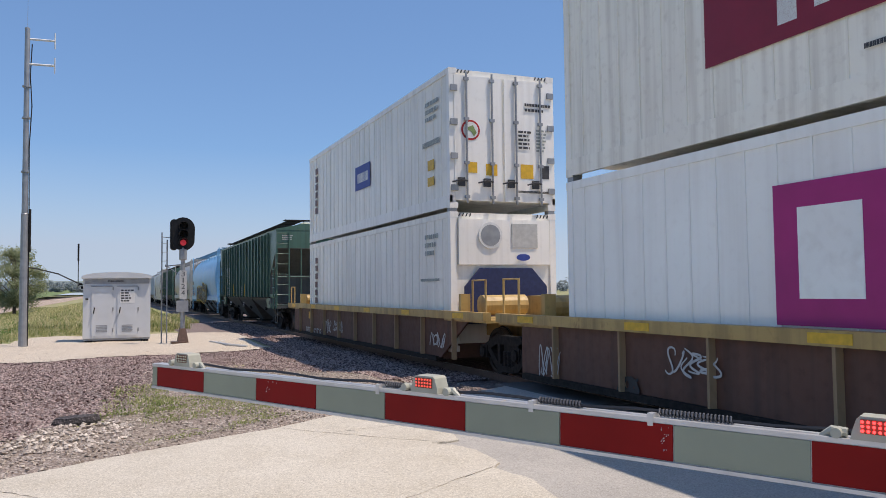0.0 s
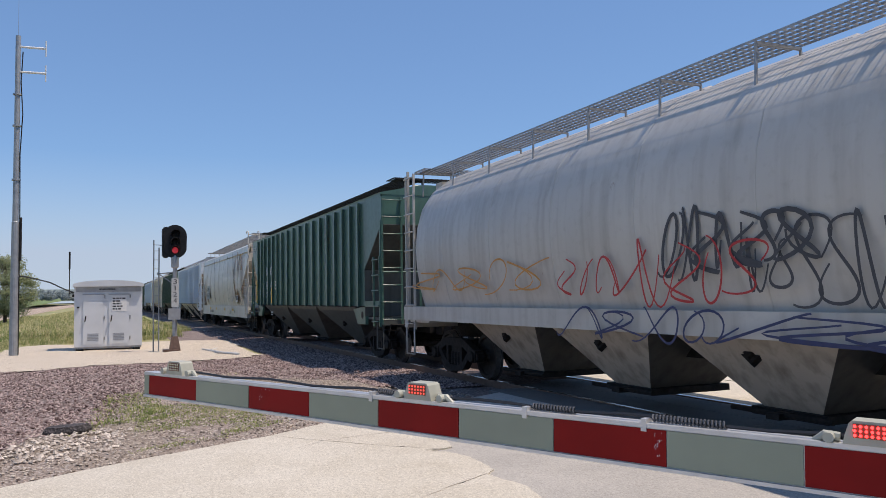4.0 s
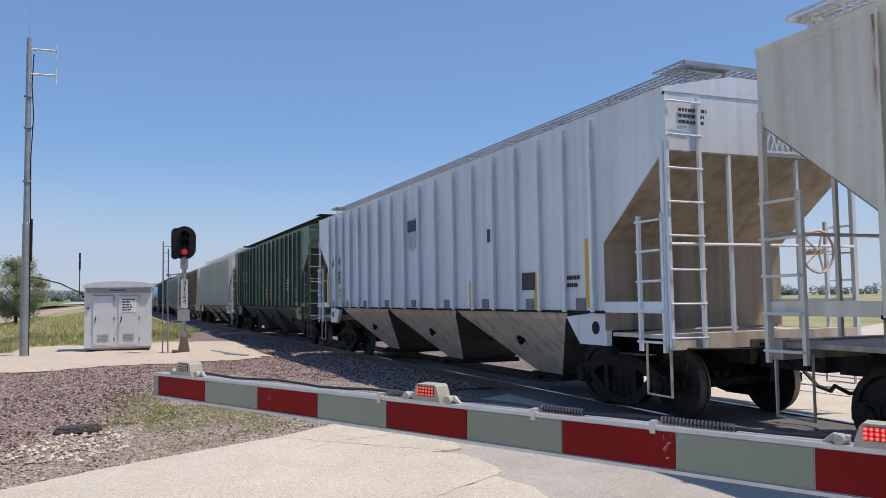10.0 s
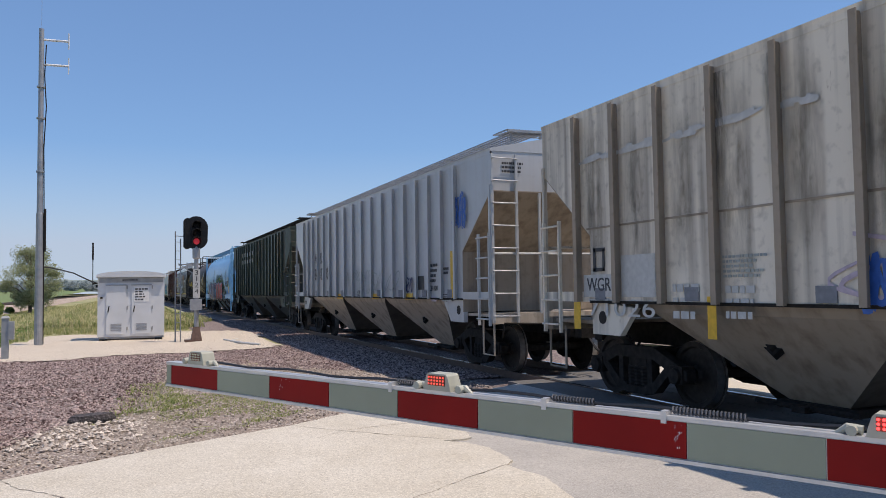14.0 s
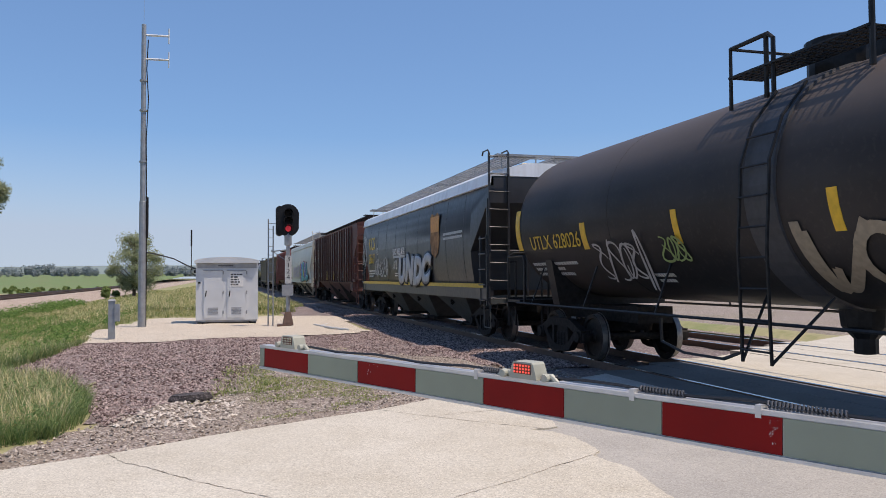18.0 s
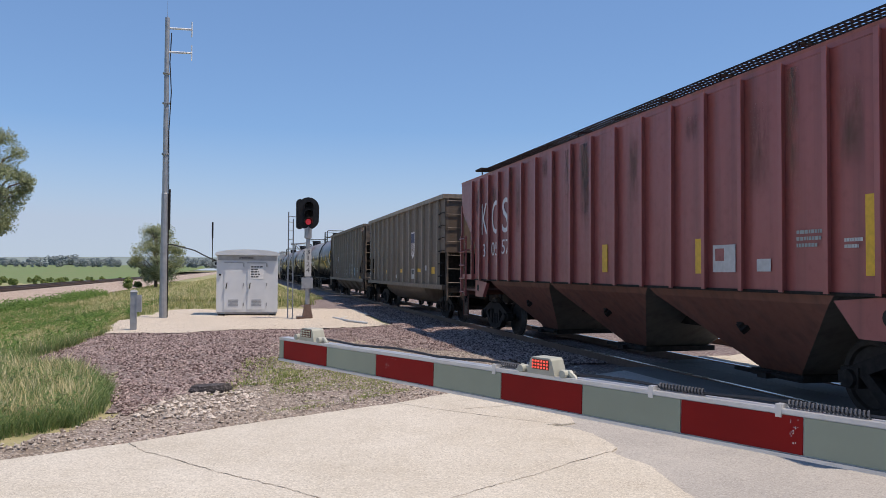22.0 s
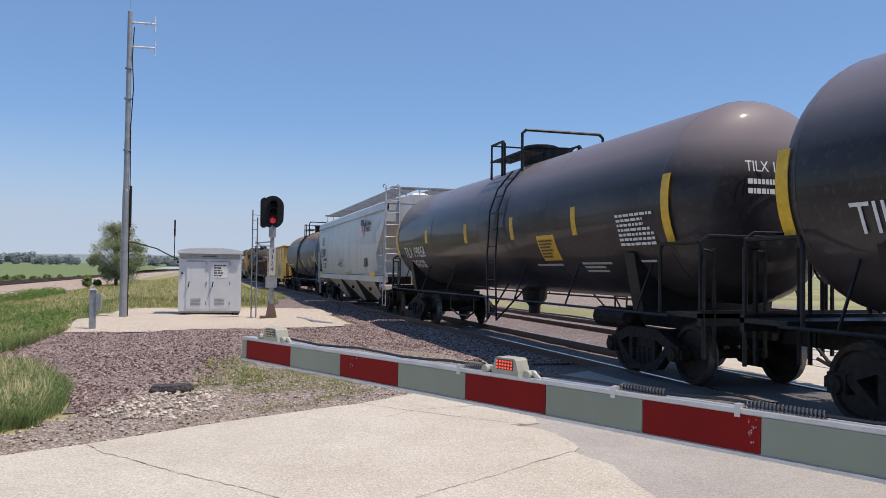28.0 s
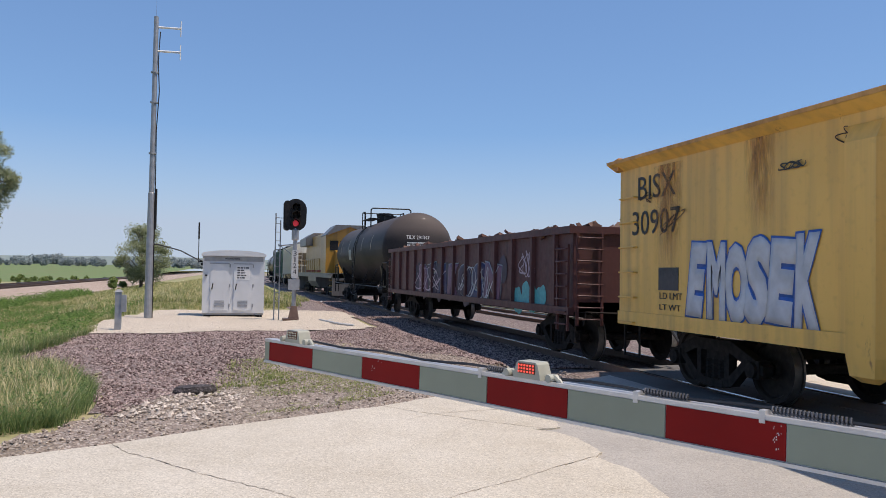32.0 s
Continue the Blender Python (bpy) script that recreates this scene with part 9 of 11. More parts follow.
bars(C13, (-1.548, 3.86, 1.77), 0.65, 0.26, 5, M["panel_grey"], SIDE, seed=123)
patch(C13, 'reflector', (-1.545, 7.18, 1.45), 0.17, 0.95, M["yellow"], SIDE, 'yellow reflective strip')
patch(C13, 'reflector', (-1.545, 4.38, 1.21), 0.14, 0.47, M["yellow"], SIDE, 'yellow reflective strip')
scrawl(C13, (-1.549, 2.24, 1.58), SIDE, 0.39, 0.72, M["spray_blue"], 124, 5, 0.06, 'scrawled graffiti')
scrawl(C13, (-1.549, -2.41, 1.8), SIDE, 2.87, 1.27, M["spray_lilac"], 125, 5, 0.07, 'scrawled graffiti')
scrawl(C13, (-1.549, 1.55, 1.72), SIDE, 2.22, 0.77, M["spray_lilac"], 126, 4, 0.05, 'scrawled graffiti')
patch(C13, 'placard', (-1.545, -4.39, 1.43), 0.47, 0.39, M["offwhite"], SIDE, 'white framed placard')
patch(C13, 'placard', (-1.545, -5.27, 1.43), 0.42, 0.37, M["offwhite"], SIDE, 'white framed placard')
patch(C13, 'reflector', (-1.545, -6.45, 1.53), 0.22, 0.79, M["yellow"], SIDE, 'yellow reflective strip')
scrawl(C13, (-1.549, 6.49, 3.34), SIDE, 0.96, 0.09, M["offwhite"], 130, 2, 0.05, 'pale scuff')
scrawl(C13, (-1.549, 5.65, 3.35), SIDE, 0.83, 0.09, M["offwhite"], 131, 2, 0.05, 'pale scuff')
scrawl(C13, (-1.549, 4.78, 3.33), SIDE, 0.7, 0.08, M["offwhite"], 132, 2, 0.05, 'pale scuff')
scrawl(C13, (-1.549, 3.95, 3.34), SIDE, 0.59, 0.07, M["offwhite"], 133, 2, 0.05, 'pale scuff')
scrawl(C13, (-1.549, 3.07, 3.33), SIDE, 0.48, 0.07, M["offwhite"], 134, 2, 0.05, 'pale scuff')
side_words(C14, 'NO', 1.545, 5.14, 2.61, 0.4, 0.35, M["graphite"])
side_words(C14, 'KL', 1.545, 4.36, 2.61, 0.4, 0.35, M["graphite"])
side_words(C14, '84', 1.545, 5.14, 2.09, 0.4, 0.39, M["graphite"])
side_words(C14, '87', 1.545, 4.36, 2.09, 0.4, 0.39, M["graphite"])
side_words(C14, '01', 1.545, 3.55, 2.09, 0.4, 0.39, M["graphite"])
scrawl(C14, (-1.549, -7.13, 3.06), SIDE, 0.73, 0.88, M["spray_blue"], 141, 8, 0.035, 'scrawled graffiti')
scrawl(C14, (-1.549, -0.94, 1.77), SIDE, 5.1, 0.73, M["panel_grey"], 142, 11, 0.04, 'scrawled graffiti')
scrawl(C14, (-1.549, -4.07, 1.66), SIDE, 0.58, 0.4, M["navy"], 143, 3, 0.05, 'scrawled graffiti')
patch(C14, 'placard', (-1.545, -4.9, 1.7), 0.4, 0.3, M["patch_dark"], SIDE, 'dark placard')
patch(C14, 'reflector', (-1.545, 2.05, 1.38), 0.66, 0.15, M["yellow"], SIDE, 'yellow reflective strip')
patch(C14, 'reflector', (-1.545, -1.53, 1.39), 0.57, 0.14, M["yellow"], SIDE, 'yellow reflective strip')
patch(C14, 'reflector', (-1.545, -4.1, 1.4), 0.55, 0.14, M["yellow"], SIDE, 'yellow reflective strip')
patch(C14, 'reflector', (-1.545, -6.68, 1.84), 0.13, 0.94, M["yellow"], SIDE, 'yellow reflective strip')
bars(C14, (-1.548, -5.68, 1.9), 0.48, 0.43, 4, M["graphite"], SIDE, seed=144)
side_words(C14, 'CH-100', 1.545, -5.69, 1.58, 0.46, 0.11, M["graphite"])
bars(C14, (-1.548, -6.39, 1.93), 0.27, 0.17, 2, M["graphite"], SIDE, seed=145)
patch(C14, 'notice', (-1.545, -6.41, 1.4), 0.48, 0.18, M["offwhite"], SIDE, 'white notice')
bars(C14, (-1.548, -6.41, 1.4), 0.42, 0.14, 4, M["graphite"], SIDE, seed=146)
patch(C14, 'sticker', (-1.545, -5.69, 1.35), 0.28, 0.09, M["spray_lilac"], SIDE, 'lilac sticker')
patch(C14, 'placard', (-1.545, -1.63, 1.79), 0.26, 0.22, M["offwhite"], SIDE, 'white placard')
patch(C15, 'reflector', (-1.545, -3.76, 1.9), 0.45, 0.78, M["yellow"], SIDE, 'yellow reflective strip')
bars(C15, (-1.548, 2.89, 3.29), 4.67, 0.72, 2, M["offwhite"], SIDE, seed=152)
side_words(C16, 'WGR', 1.575, 6.26, 2.32, 0.63, 0.18, M["graphite"])
side_words(C16, '16184', 1.575, 6.2, 1.9, 0.67, 0.16, M["graphite"])
for sy, z0, z1, w in ((-0.3, 1.3, 2.5, 1.3), (-0.9, 1.7, 2.75, 1.6), (-2.2, 1.8, 2.7, 2.2), (-3.4, 1.6, 2.6, 1.5), (-4.1, 1.15, 2.3, 1.2), (0.6, 1.2, 2.1, 0.9)):
    stain(C16, sy, z0, z1, w, M["green_film"], cyl_wide, "olive spray behind the letters")
for sy, z0, z1, w in ((5.6, 2.4, 3.2, 0.8), (1.2, 2.3, 3.2, 0.7), (-5.6, 2.2, 3.0, 1.2), (6.9, 1.4, 2.2, 0.5)):
    stain(C16, sy, z0, z1, w, M["dust_film"], cyl_wide, "dull worn patch of paint")
graffiti(C16, 'VAULT', 1.575, 2.45, 1.53, 5.0, 1.0, [M["spray_purple"], M["spray_slate"]], M["spray_rose"], outer='mark_brown', grow=0.035, edging=0.07)
graffiti(C16, 'KINE', 1.575, -2.05, 1.58, 3.55, 1.1, M["spray_red"], M["spray_rose"], outer='spray_black', grow=0.06, edging=0.08)
side_words(C16, '2020', 1.525, -4.55, 1.22, 0.55, 0.17, M["spray_black"])
patch(C16, 'reflector', (-1.575, -6.9, 2.16), 0.16, 0.58, M["yellow"], SIDE, 'yellow reflective strip')
patch(C16, 'reflector', (-1.575, -7.1, 1.65), 0.24, 0.43, M["yellow"], SIDE, 'yellow reflective strip')
scrawl(C16, (-1.579, 1.38, 2.24), SIDE, 1.21, 0.41, M["navy"], 161, 7, 0.03, 'scrawled graffiti')
scrawl(C16, (-1.579, 3.45, 2.16), SIDE, 1.6, 0.29, M["navy"], 162, 6, 0.025, 'scrawled graffiti')
side_words(C16, 'VAULT', 1.575, -5.95, 2.02, 0.75, 0.34, M["spray_black"])
side_words(C16, 'DGS', 1.575, -6.57, 2.02, 0.42, 0.36, M["spray_black"])
scrawl(C16, (-1.579, -3.31, 2.49), SIDE, 1.35, 0.47, M["navy"], 164, 5, 0.03, 'scrawled graffiti')
scrawl(C16, (-1.579, -4.98, 1.8), SIDE, 0.96, 0.31, M["graphite"], 165, 3, 0.03, 'scrawled graffiti')
patch(C16, 'placard', (-1.575, -4.49, 1.48), 0.38, 0.31, M["patch_dark"], SIDE, 'dark placard')
patch(C16, 'placard', (-1.575, -5.02, 1.48), 0.48, 0.3, M["patch_dark"], SIDE, 'dark placard')
bars(C16, (-1.578, -6.3, 1.55), 0.7, 0.26, 3, M["spray_cyan"], SIDE, seed=167)
bars(C16, (-1.578, -6.53, 1.11), 0.67, 0.11, 1, M["navy"], SIDE, seed=168)
tank_words(C17, 'UTLX 628026', 6.08, -15.43, 2.27, 0.28, M["gold"])
bars(C17, on_tank(-37.66, 6.47), 2.11, 0.38, 3, M["offwhite"], skin_turn(-37.66), seed=171)
tank_skin(C17, 7.87, -20.5, 12.7, 0.23, M["yellow"], 'reflector', 'yellow reflective strip')
tank_skin(C17, 4.79, -23.5, -4.8, 0.2, M["yellow"], 'reflector', 'yellow reflective strip')
tank_skin(C17, 1.88, -24.3, -5.0, 0.14, M["yellow"], 'reflector', 'yellow reflective strip')
tank_skin(C17, -1.12, -24.0, -5.6, 0.15, M["yellow"], 'reflector', 'yellow reflective strip')
scrawl(C17, on_tank(-33.14, 3.68), skin_turn(-33.14), 1.67, 1.16, M["spray_silver"], 172, 6, 0.05, 'scrawled graffiti')
scrawl(C17, on_tank(-26.78, 2.1), skin_turn(-26.78), 0.64, 0.57, M["spray_green"], 174, 3, 0.04, 'scrawled graffiti')
bars(C17, on_tank(-47.0, 2.77), 0.55, 0.25, 2, M["offwhite"], skin_turn(-47.0), seed=175)
wrapped(scrawl(C17, on_tank(-37.0, -2.1), skin_turn(-37.0), 3.5, 1.15, M["spray_tan"], 176, 7, 0.15, "broad tan sprayed letters"))
wrapped(scrawl(C17, on_tank(-34.0, -4.6), skin_turn(-34.0), 1.0, 0.7, M["spray_silver"], 177, 6, 0.035, "scrawled graffiti"))
scrawl(C17, on_tank(10.0, -7.55), skin_turn(10.0), 0.9, 0.42, M["spray_silver"], 178, 5, 0.035, "scrawled graffiti")
tank_skin(C17, -6.05, -20.0, 0.5, 1.1, M["graphite"], 'placard', 'dark information panel ruled in white')
bars(C17, on_tank(-9.7, -6.05), 1.05, 0.46, 7, M["offwhite"], skin_turn(-9.7), seed=179)
tank_skin(C17, -6.74, -16.0, 14.0, 0.1, M["yellow"], 'reflector', 'yellow reflective strip')
side_words(C18, 'KCS', 1.605, 5.98, 2.91, 1.26, 0.5, M["gold"])
side_words(C18, '286617', 1.605, 6.02, 2.31, 1.2, 0.39, M["gold"])
side_words(C18, 'DO NOT HAMMER ON CAR', 1.605, 1.03, 2.45, 1.87, 0.24, M["white"])
bars(C18, (-1.608, 0.98, 2.28), 1.81, 0.16, 1, M["offwhite"], SIDE, seed=181)
graffiti(C18, 'UNDC', 1.605, -1.16, 1.78, 4.35, 1.03, M["spray_silver"], M["spray_black"], grow=0.085)
scrawl(C18, (-1.609, 3.94, 1.94), SIDE, 2.58, 0.84, M["spray_silver"], 182, 7, 0.05, 'scrawled graffiti')
scrawl(C18, (-1.609, 1.56, 2.01), SIDE, 0.79, 0.38, M["offwhite"], 183, 5, 0.03, 'scrawled graffiti')
scrawl(C18, (-1.609, 7.55, 2.59), SIDE, 0.92, 1.56, M["spray_silver"], 184, 3, 0.06, 'scrawled graffiti')
patch(C18, "stripe", (-1.6, 0, 1.36), 16.2, 0.1, M["gold"], SIDE, "gold stripe along the sill")
patch(C18, 'reflector', (-1.605, -1.13, 1.33), 0.45, 0.14, M["yellow"], SIDE, 'yellow reflective strip')
bars(C18, (-1.608, 5.88, 1.72), 1.3, 0.32, 3, M["offwhite"], SIDE, seed=185)
bars(C18, (-1.608, 1.27, 1.66), 0.66, 0.15, 2, M["offwhite"], SIDE, seed=186)
patch(C18, 'frame_bar', (-1.605, 4.85, 2.7), 0.24, 0.03, M["white"], SIDE, '')
patch(C18, 'frame_bar', (-1.605, 4.85, 2.45), 0.24, 0.03, M["white"], SIDE, '')
patch(C18, 'frame_bar', (-1.605, 4.94, 2.58), 0.05, 0.28, M["white"], SIDE, '')
patch(C18, 'frame_bar', (-1.605, 4.75, 2.57), 0.05, 0.27, M["white"], SIDE, '')
shield(C18, 1.605, -3.79, 2.75, 1.0, 1.3, M["spray_orange"], M["rust_stain"])
bars(C18, (-1.608, -5.56, 2.68), 1.81, 0.24, 2, M["offwhite"], SIDE, seed=187)
side_words(C19, 'K', 1.545, 6.0, 2.88, 0.48, 0.78, M["white"])
side_words(C19, 'C', 1.545, 5.18, 2.88, 0.53, 0.77, M["white"])
side_words(C19, 'S', 1.545, 4.37, 2.88, 0.46, 0.75, M["white"])
side_words(C19, '31', 1.545, 5.96, 2.13, 0.4, 0.37, M["white"])
side_words(C19, '07', 1.545, 5.18, 2.13, 0.53, 0.37, M["white"])
side_words(C19, '15', 1.545, 4.33, 2.14, 0.48, 0.36, M["white"])
patch(C19, 'reflector', (-1.545, 1.46, 1.66), 0.21, 0.49, M["yellow"], SIDE, 'yellow reflective strip')
patch(C19, 'reflector', (-1.545, -1.34, 1.66), 0.13, 0.48, M["yellow"], SIDE, 'yellow reflective strip')
patch(C19, 'placard', (-1.545, -4.27, 1.72), 0.36, 0.34, M["offwhite"], SIDE, 'white framed placard')
patch(C19, 'placard_panel', (-1.550, -4.27, 1.77), 0.29, 0.16, M["patch_dark"], SIDE, 'dark placard panel')
scrawl(C19, (-1.549, 1.77, 1.69), SIDE, 0.71, 0.26, M["spray_lilac"], 191, 4, 0.025, 'scrawled graffiti')
scrawl(C19, (-1.549, -2.2, 1.79), SIDE, 0.83, 0.75, M["mark_brown"], 192, 4, 0.05, 'scrawled graffiti')
bars(C19, (-1.548, 0.0, 1.61), 0.41, 0.19, 2, M["panel_grey"], SIDE, seed=193)
bars(C19, (-1.548, 5.05, 1.7), 1.7, 0.26, 3, M["offwhite"], SIDE, seed=194)
cloud(C20, 1.605, -1.05, 2.02, 0.43, 1.28, M["spray_red"], 201, 7, 0.2)
cloud(C20, 1.605, -3.64, 2.58, 3.02, 0.11, M["spray_red"], 202, 10, 0.22)
cloud(C20, 1.605, -3.74, 1.76, 3.68, 0.65, M["gold"], 205, 22, 0.22)
cloud(C20, 1.605, -3.74, 1.76, 3.68, 0.65, M["spray_red"], 207, 16, 0.2)
graffiti(C20, 'SKAL', 1.605, -3.63, 1.95, 5.07, 1.33, [M["spray_blue"], M["spray_teal"]], M["spray_black"], rim='white', grow=0.07)
scrawl(C20, (-1.609, -3.51, 1.51), SIDE, 4.15, 0.36, M["spray_teal"], 208, 7, 0.1, 'scrawled graffiti')
scrawl(C20, (-1.609, 2.45, 1.99), SIDE, 5.64, 0.9, M["spray_lilac"], 203, 8, 0.18, 'scrawled graffiti')
scrawl(C20, (-1.609, -1.01, 1.68), SIDE, 0.52, 0.6, M["gold"], 204, 3, 0.1, 'scrawled graffiti')
patch(C20, 'marking_panel', (-1.605, 6.78, 2.4), 1.1, 0.78, M["offwhite"], SIDE, 'white marking panel')
bars(C20, (-1.608, 6.77, 2.38), 0.92, 0.63, 3, M["graphite"], SIDE, seed=206)
patch(C20, 'reflector', (-1.605, -4.08, 1.32), 0.48, 0.14, M["yellow"], SIDE, 'yellow reflective strip')
patch(C20, 'reflector', (-1.605, -1.55, 1.32), 0.4, 0.1, M["yellow"], SIDE, 'yellow reflective strip')
side_words(C21, 'K', 1.545, 6.16, 2.91, 0.48, 0.79, M["white"])
side_words(C21, 'C', 1.545, 5.31, 2.9, 0.49, 0.81, M["white"])
side_words(C21, 'S', 1.545, 4.52, 2.9, 0.49, 0.82, M["white"])
side_words(C21, '31', 1.545, 6.08, 2.11, 0.43, 0.33, M["white"])
side_words(C21, '05', 1.545, 5.32, 2.13, 0.53, 0.34, M["white"])
side_words(C21, '57', 1.545, 4.51, 2.16, 0.57, 0.34, M["white"])
patch(C21, 'reflector', (-1.545, -0.71, 1.81), 0.19, 0.47, M["yellow"], SIDE, 'yellow reflective strip')
patch(C21, 'reflector', (-1.545, -3.56, 1.8), 0.14, 0.47, M["yellow"], SIDE, 'yellow reflective strip')
patch(C21, 'reflector', (-1.545, -6.6, 1.96), 0.12, 0.81, M["yellow"], SIDE, 'yellow reflective strip')
patch(C21, 'placard', (-1.545, -4.15, 1.76), 0.49, 0.35, M["offwhite"], SIDE, 'white framed placard')
patch(C21, 'placard_panel', (-1.550, -4.06, 1.81), 0.19, 0.16, M["maroon"], SIDE, '')
patch(C21, 'placard', (-1.545, -4.95, 1.67), 0.26, 0.15, M["offwhite"], SIDE, 'white placard')
bars(C21, (-1.548, -6.38, 1.89), 0.25, 0.13, 2, M["offwhite"], SIDE, seed=211)
bars(C21, (-1.548, -5.73, 1.96), 0.4, 0.22, 3, M["panel_grey"], SIDE, seed=212)
striped_shield(C22, 1.565, -2.54, 2.5, 0.62, 0.98, M["mark_brown"])
patch(C22, 'reflector', (-1.565, 5.65, 1.58), 0.62, 0.27, M["yellow"], SIDE, 'yellow reflective strip')
patch(C22, 'reflector', (-1.565, 2.51, 1.53), 0.45, 0.13, M["yellow"], SIDE, 'yellow reflective strip')
patch(C22, 'reflector', (-1.565, -0.51, 1.58), 0.45, 0.13, M["yellow"], SIDE, 'yellow reflective strip')
patch(C22, 'reflector', (-1.565, -3.57, 1.6), 0.48, 0.12, M["yellow"], SIDE, 'yellow reflective strip')
patch(C22, 'reflector', (-1.565, -5.61, 1.6), 0.46, 0.22, M["yellow"], SIDE, 'yellow reflective strip')
patch(C22, 'placard', (-1.565, 0.47, 1.36), 0.33, 0.14, M["offwhite"], SIDE, 'white placard')
patch(C22, 'placard', (-1.565, -4.58, 1.68), 0.22, 0.17, M["offwhite"], SIDE, 'white placard')
patch(C22, 'placard', (-1.565, -2.56, 1.48), 0.48, 0.36, M["offwhite"], SIDE, 'white framed placard')
patch(C22, 'placard_panel', (-1.570, -2.56, 1.54), 0.34, 0.16, M["patch_dark"], SIDE, '')
side_words(C23, 'UP', 1.565, 3.89, 2.71, 0.45, 0.25, M["white"])
side_words(C23, '112717', 1.565, 3.51, 2.24, 1.48, 0.32, M["white"])
scrawl(C23, (-1.569, 0.64, 1.47), SIDE, 0.74, 0.76, M["offwhite"], 220, 3, 0.03, 'scrawled graffiti')
scrawl(C23, (-1.569, -0.48, 1.52), SIDE, 0.66, 0.58, M["offwhite"], 221, 3, 0.03, 'scrawled graffiti')
scrawl(C23, (-1.569, -1.66, 1.6), SIDE, 0.79, 0.93, M["offwhite"], 222, 3, 0.03, 'scrawled graffiti')
scrawl(C23, (-1.569, -2.85, 1.62), SIDE, 0.43, 0.8, M["offwhite"], 223, 3, 0.03, 'scrawled graffiti')
scrawl(C23, (-1.569, 2.93, 1.61), SIDE, 0.81, 0.62, M["offwhite"], 224, 3, 0.03, 'scrawled graffiti')
scrawl(C23, (-1.569, 4.11, 1.62), SIDE, 0.69, 0.58, M["offwhite"], 225, 3, 0.03, 'scrawled graffiti')
patch(C23, 'placard', (-1.565, -3.92, 1.53), 0.62, 0.46, M["teal_panel"], SIDE, 'teal notice panel')
bars(C23, (-1.568, -3.92, 1.53), 0.52, 0.39, 6, M["offwhite"], SIDE, seed=231)
patch(C23, 'reflector', (-1.565, -5.74, 1.18), 0.45, 0.23, M["yellow"], SIDE, 'yellow reflective strip')
patch(C23, 'reflector', (-1.565, -2.81, 1.13), 0.43, 0.11, M["yellow"], SIDE, 'yellow reflective strip')
patch(C23, 'reflector', (-1.565, -0.38, 1.13), 0.58, 0.13, M["yellow"], SIDE, 'yellow reflective strip')
patch(C23, 'reflector', (-1.565, 2.9, 1.14), 0.54, 0.16, M["yellow"], SIDE, 'yellow reflective strip')
patch(C23, 'reflector', (-1.565, 5.88, 1.2), 0.51, 0.18, M["yellow"], SIDE, 'yellow reflective strip')
patch(C23, 'marking_panel', (-1.565, -6.42, 3.25), 0.33, 1.03, M["gate_sign_red"], SIDE, 'dark red marking panel')
side_words(C23, 'ROTARY\nCOUPLER\nEND', 1.565, -6.41, 3.6, 0.26, 0.24, M["white"], depth=0.004)
patch(C23, 'marking_panel', (-1.565, -6.88, 3.65), 0.3, 0.17, M["yellow"], SIDE, 'yellow marking panel')
bars(C23, (-1.568, -4.86, 1.6), 0.47, 0.27, 3, M["panel_grey"], SIDE, seed=232)
tank_skin(TANKS[0], 4.42, -9.8, 4.4, 0.25, M["yellow"], 'reflector', 'yellow reflective strip')
tank_skin(TANKS[0], 0.88, -13.9, 4.1, 0.22, M["yellow"], 'reflector', 'yellow reflective strip')
tank_skin(TANKS[0], -2.13, -14.8, 3.4, 0.18, M["yellow"], 'reflector', 'yellow reflective strip')
tank_skin(TANKS[0], -5.0, -15.7, 3.5, 0.17, M["yellow"], 'reflector', 'yellow reflective strip')
tank_skin(TANKS[0], -3.73, -33.7, -13.7, 0.78, M["yellow"], 'sticker', 'yellow notice')
bars(TANKS[0], on_tank(-23.83, -3.74), 0.62, 0.38, 6, M["graphite"], skin_turn(-23.83), seed=241)
tank_words(TANKS[0], 'TILX 193885', 5.9, -18.87, 2.23, 0.33, M["white"])
bars(TANKS[0], on_tank(-15.14, -7.03), 1.05, 0.52, 7, M["white"], skin_turn(-15.14), seed=242)
tank_skin(TANKS[0], -7.85, -24.4, 13.6, 0.19, M["yellow"], 'reflector', 'yellow reflective strip')
bars(TANKS[0], on_tank(-39.47, -5.38), 1.03, 0.25, 3, M["offwhite"], skin_turn(-39.47), seed=243)
bars(TANKS[0], on_tank(-37.17, -3.48), 1.15, 0.08, 1, M["offwhite"], skin_turn(-37.17), seed=244)
bars(TANKS[0], on_tank(-35.25, -7.05), 0.42, 0.07, 1, M["offwhite"], skin_turn(-35.25), seed=245)
words('TILX 193885', 1.0, TANKS[0], (-0.15, -8.475, 3.05), M["white"], NEAR @ Matrix.Rotation(radians(-10), 4, "X"), fit=(0.95, 0.15))
bars(TANKS[0], (-0.15, -8.495, 2.78), 0.9, 0.26, 2, M["white"], NEAR @ Matrix.Rotation(radians(-3), 4, "X"), seed=240)
tank_skin(TANKS[1], 4.42, -9.8, 4.4, 0.25, M["yellow"], 'reflector', 'yellow reflective strip')
tank_skin(TANKS[1], 0.88, -13.9, 4.1, 0.22, M["yellow"], 'reflector', 'yellow reflective strip')
tank_skin(TANKS[1], -2.13, -14.8, 3.4, 0.18, M["yellow"], 'reflector', 'yellow reflective strip')
tank_skin(TANKS[1], -5.0, -15.7, 3.5, 0.17, M["yellow"], 'reflector', 'yellow reflective strip')
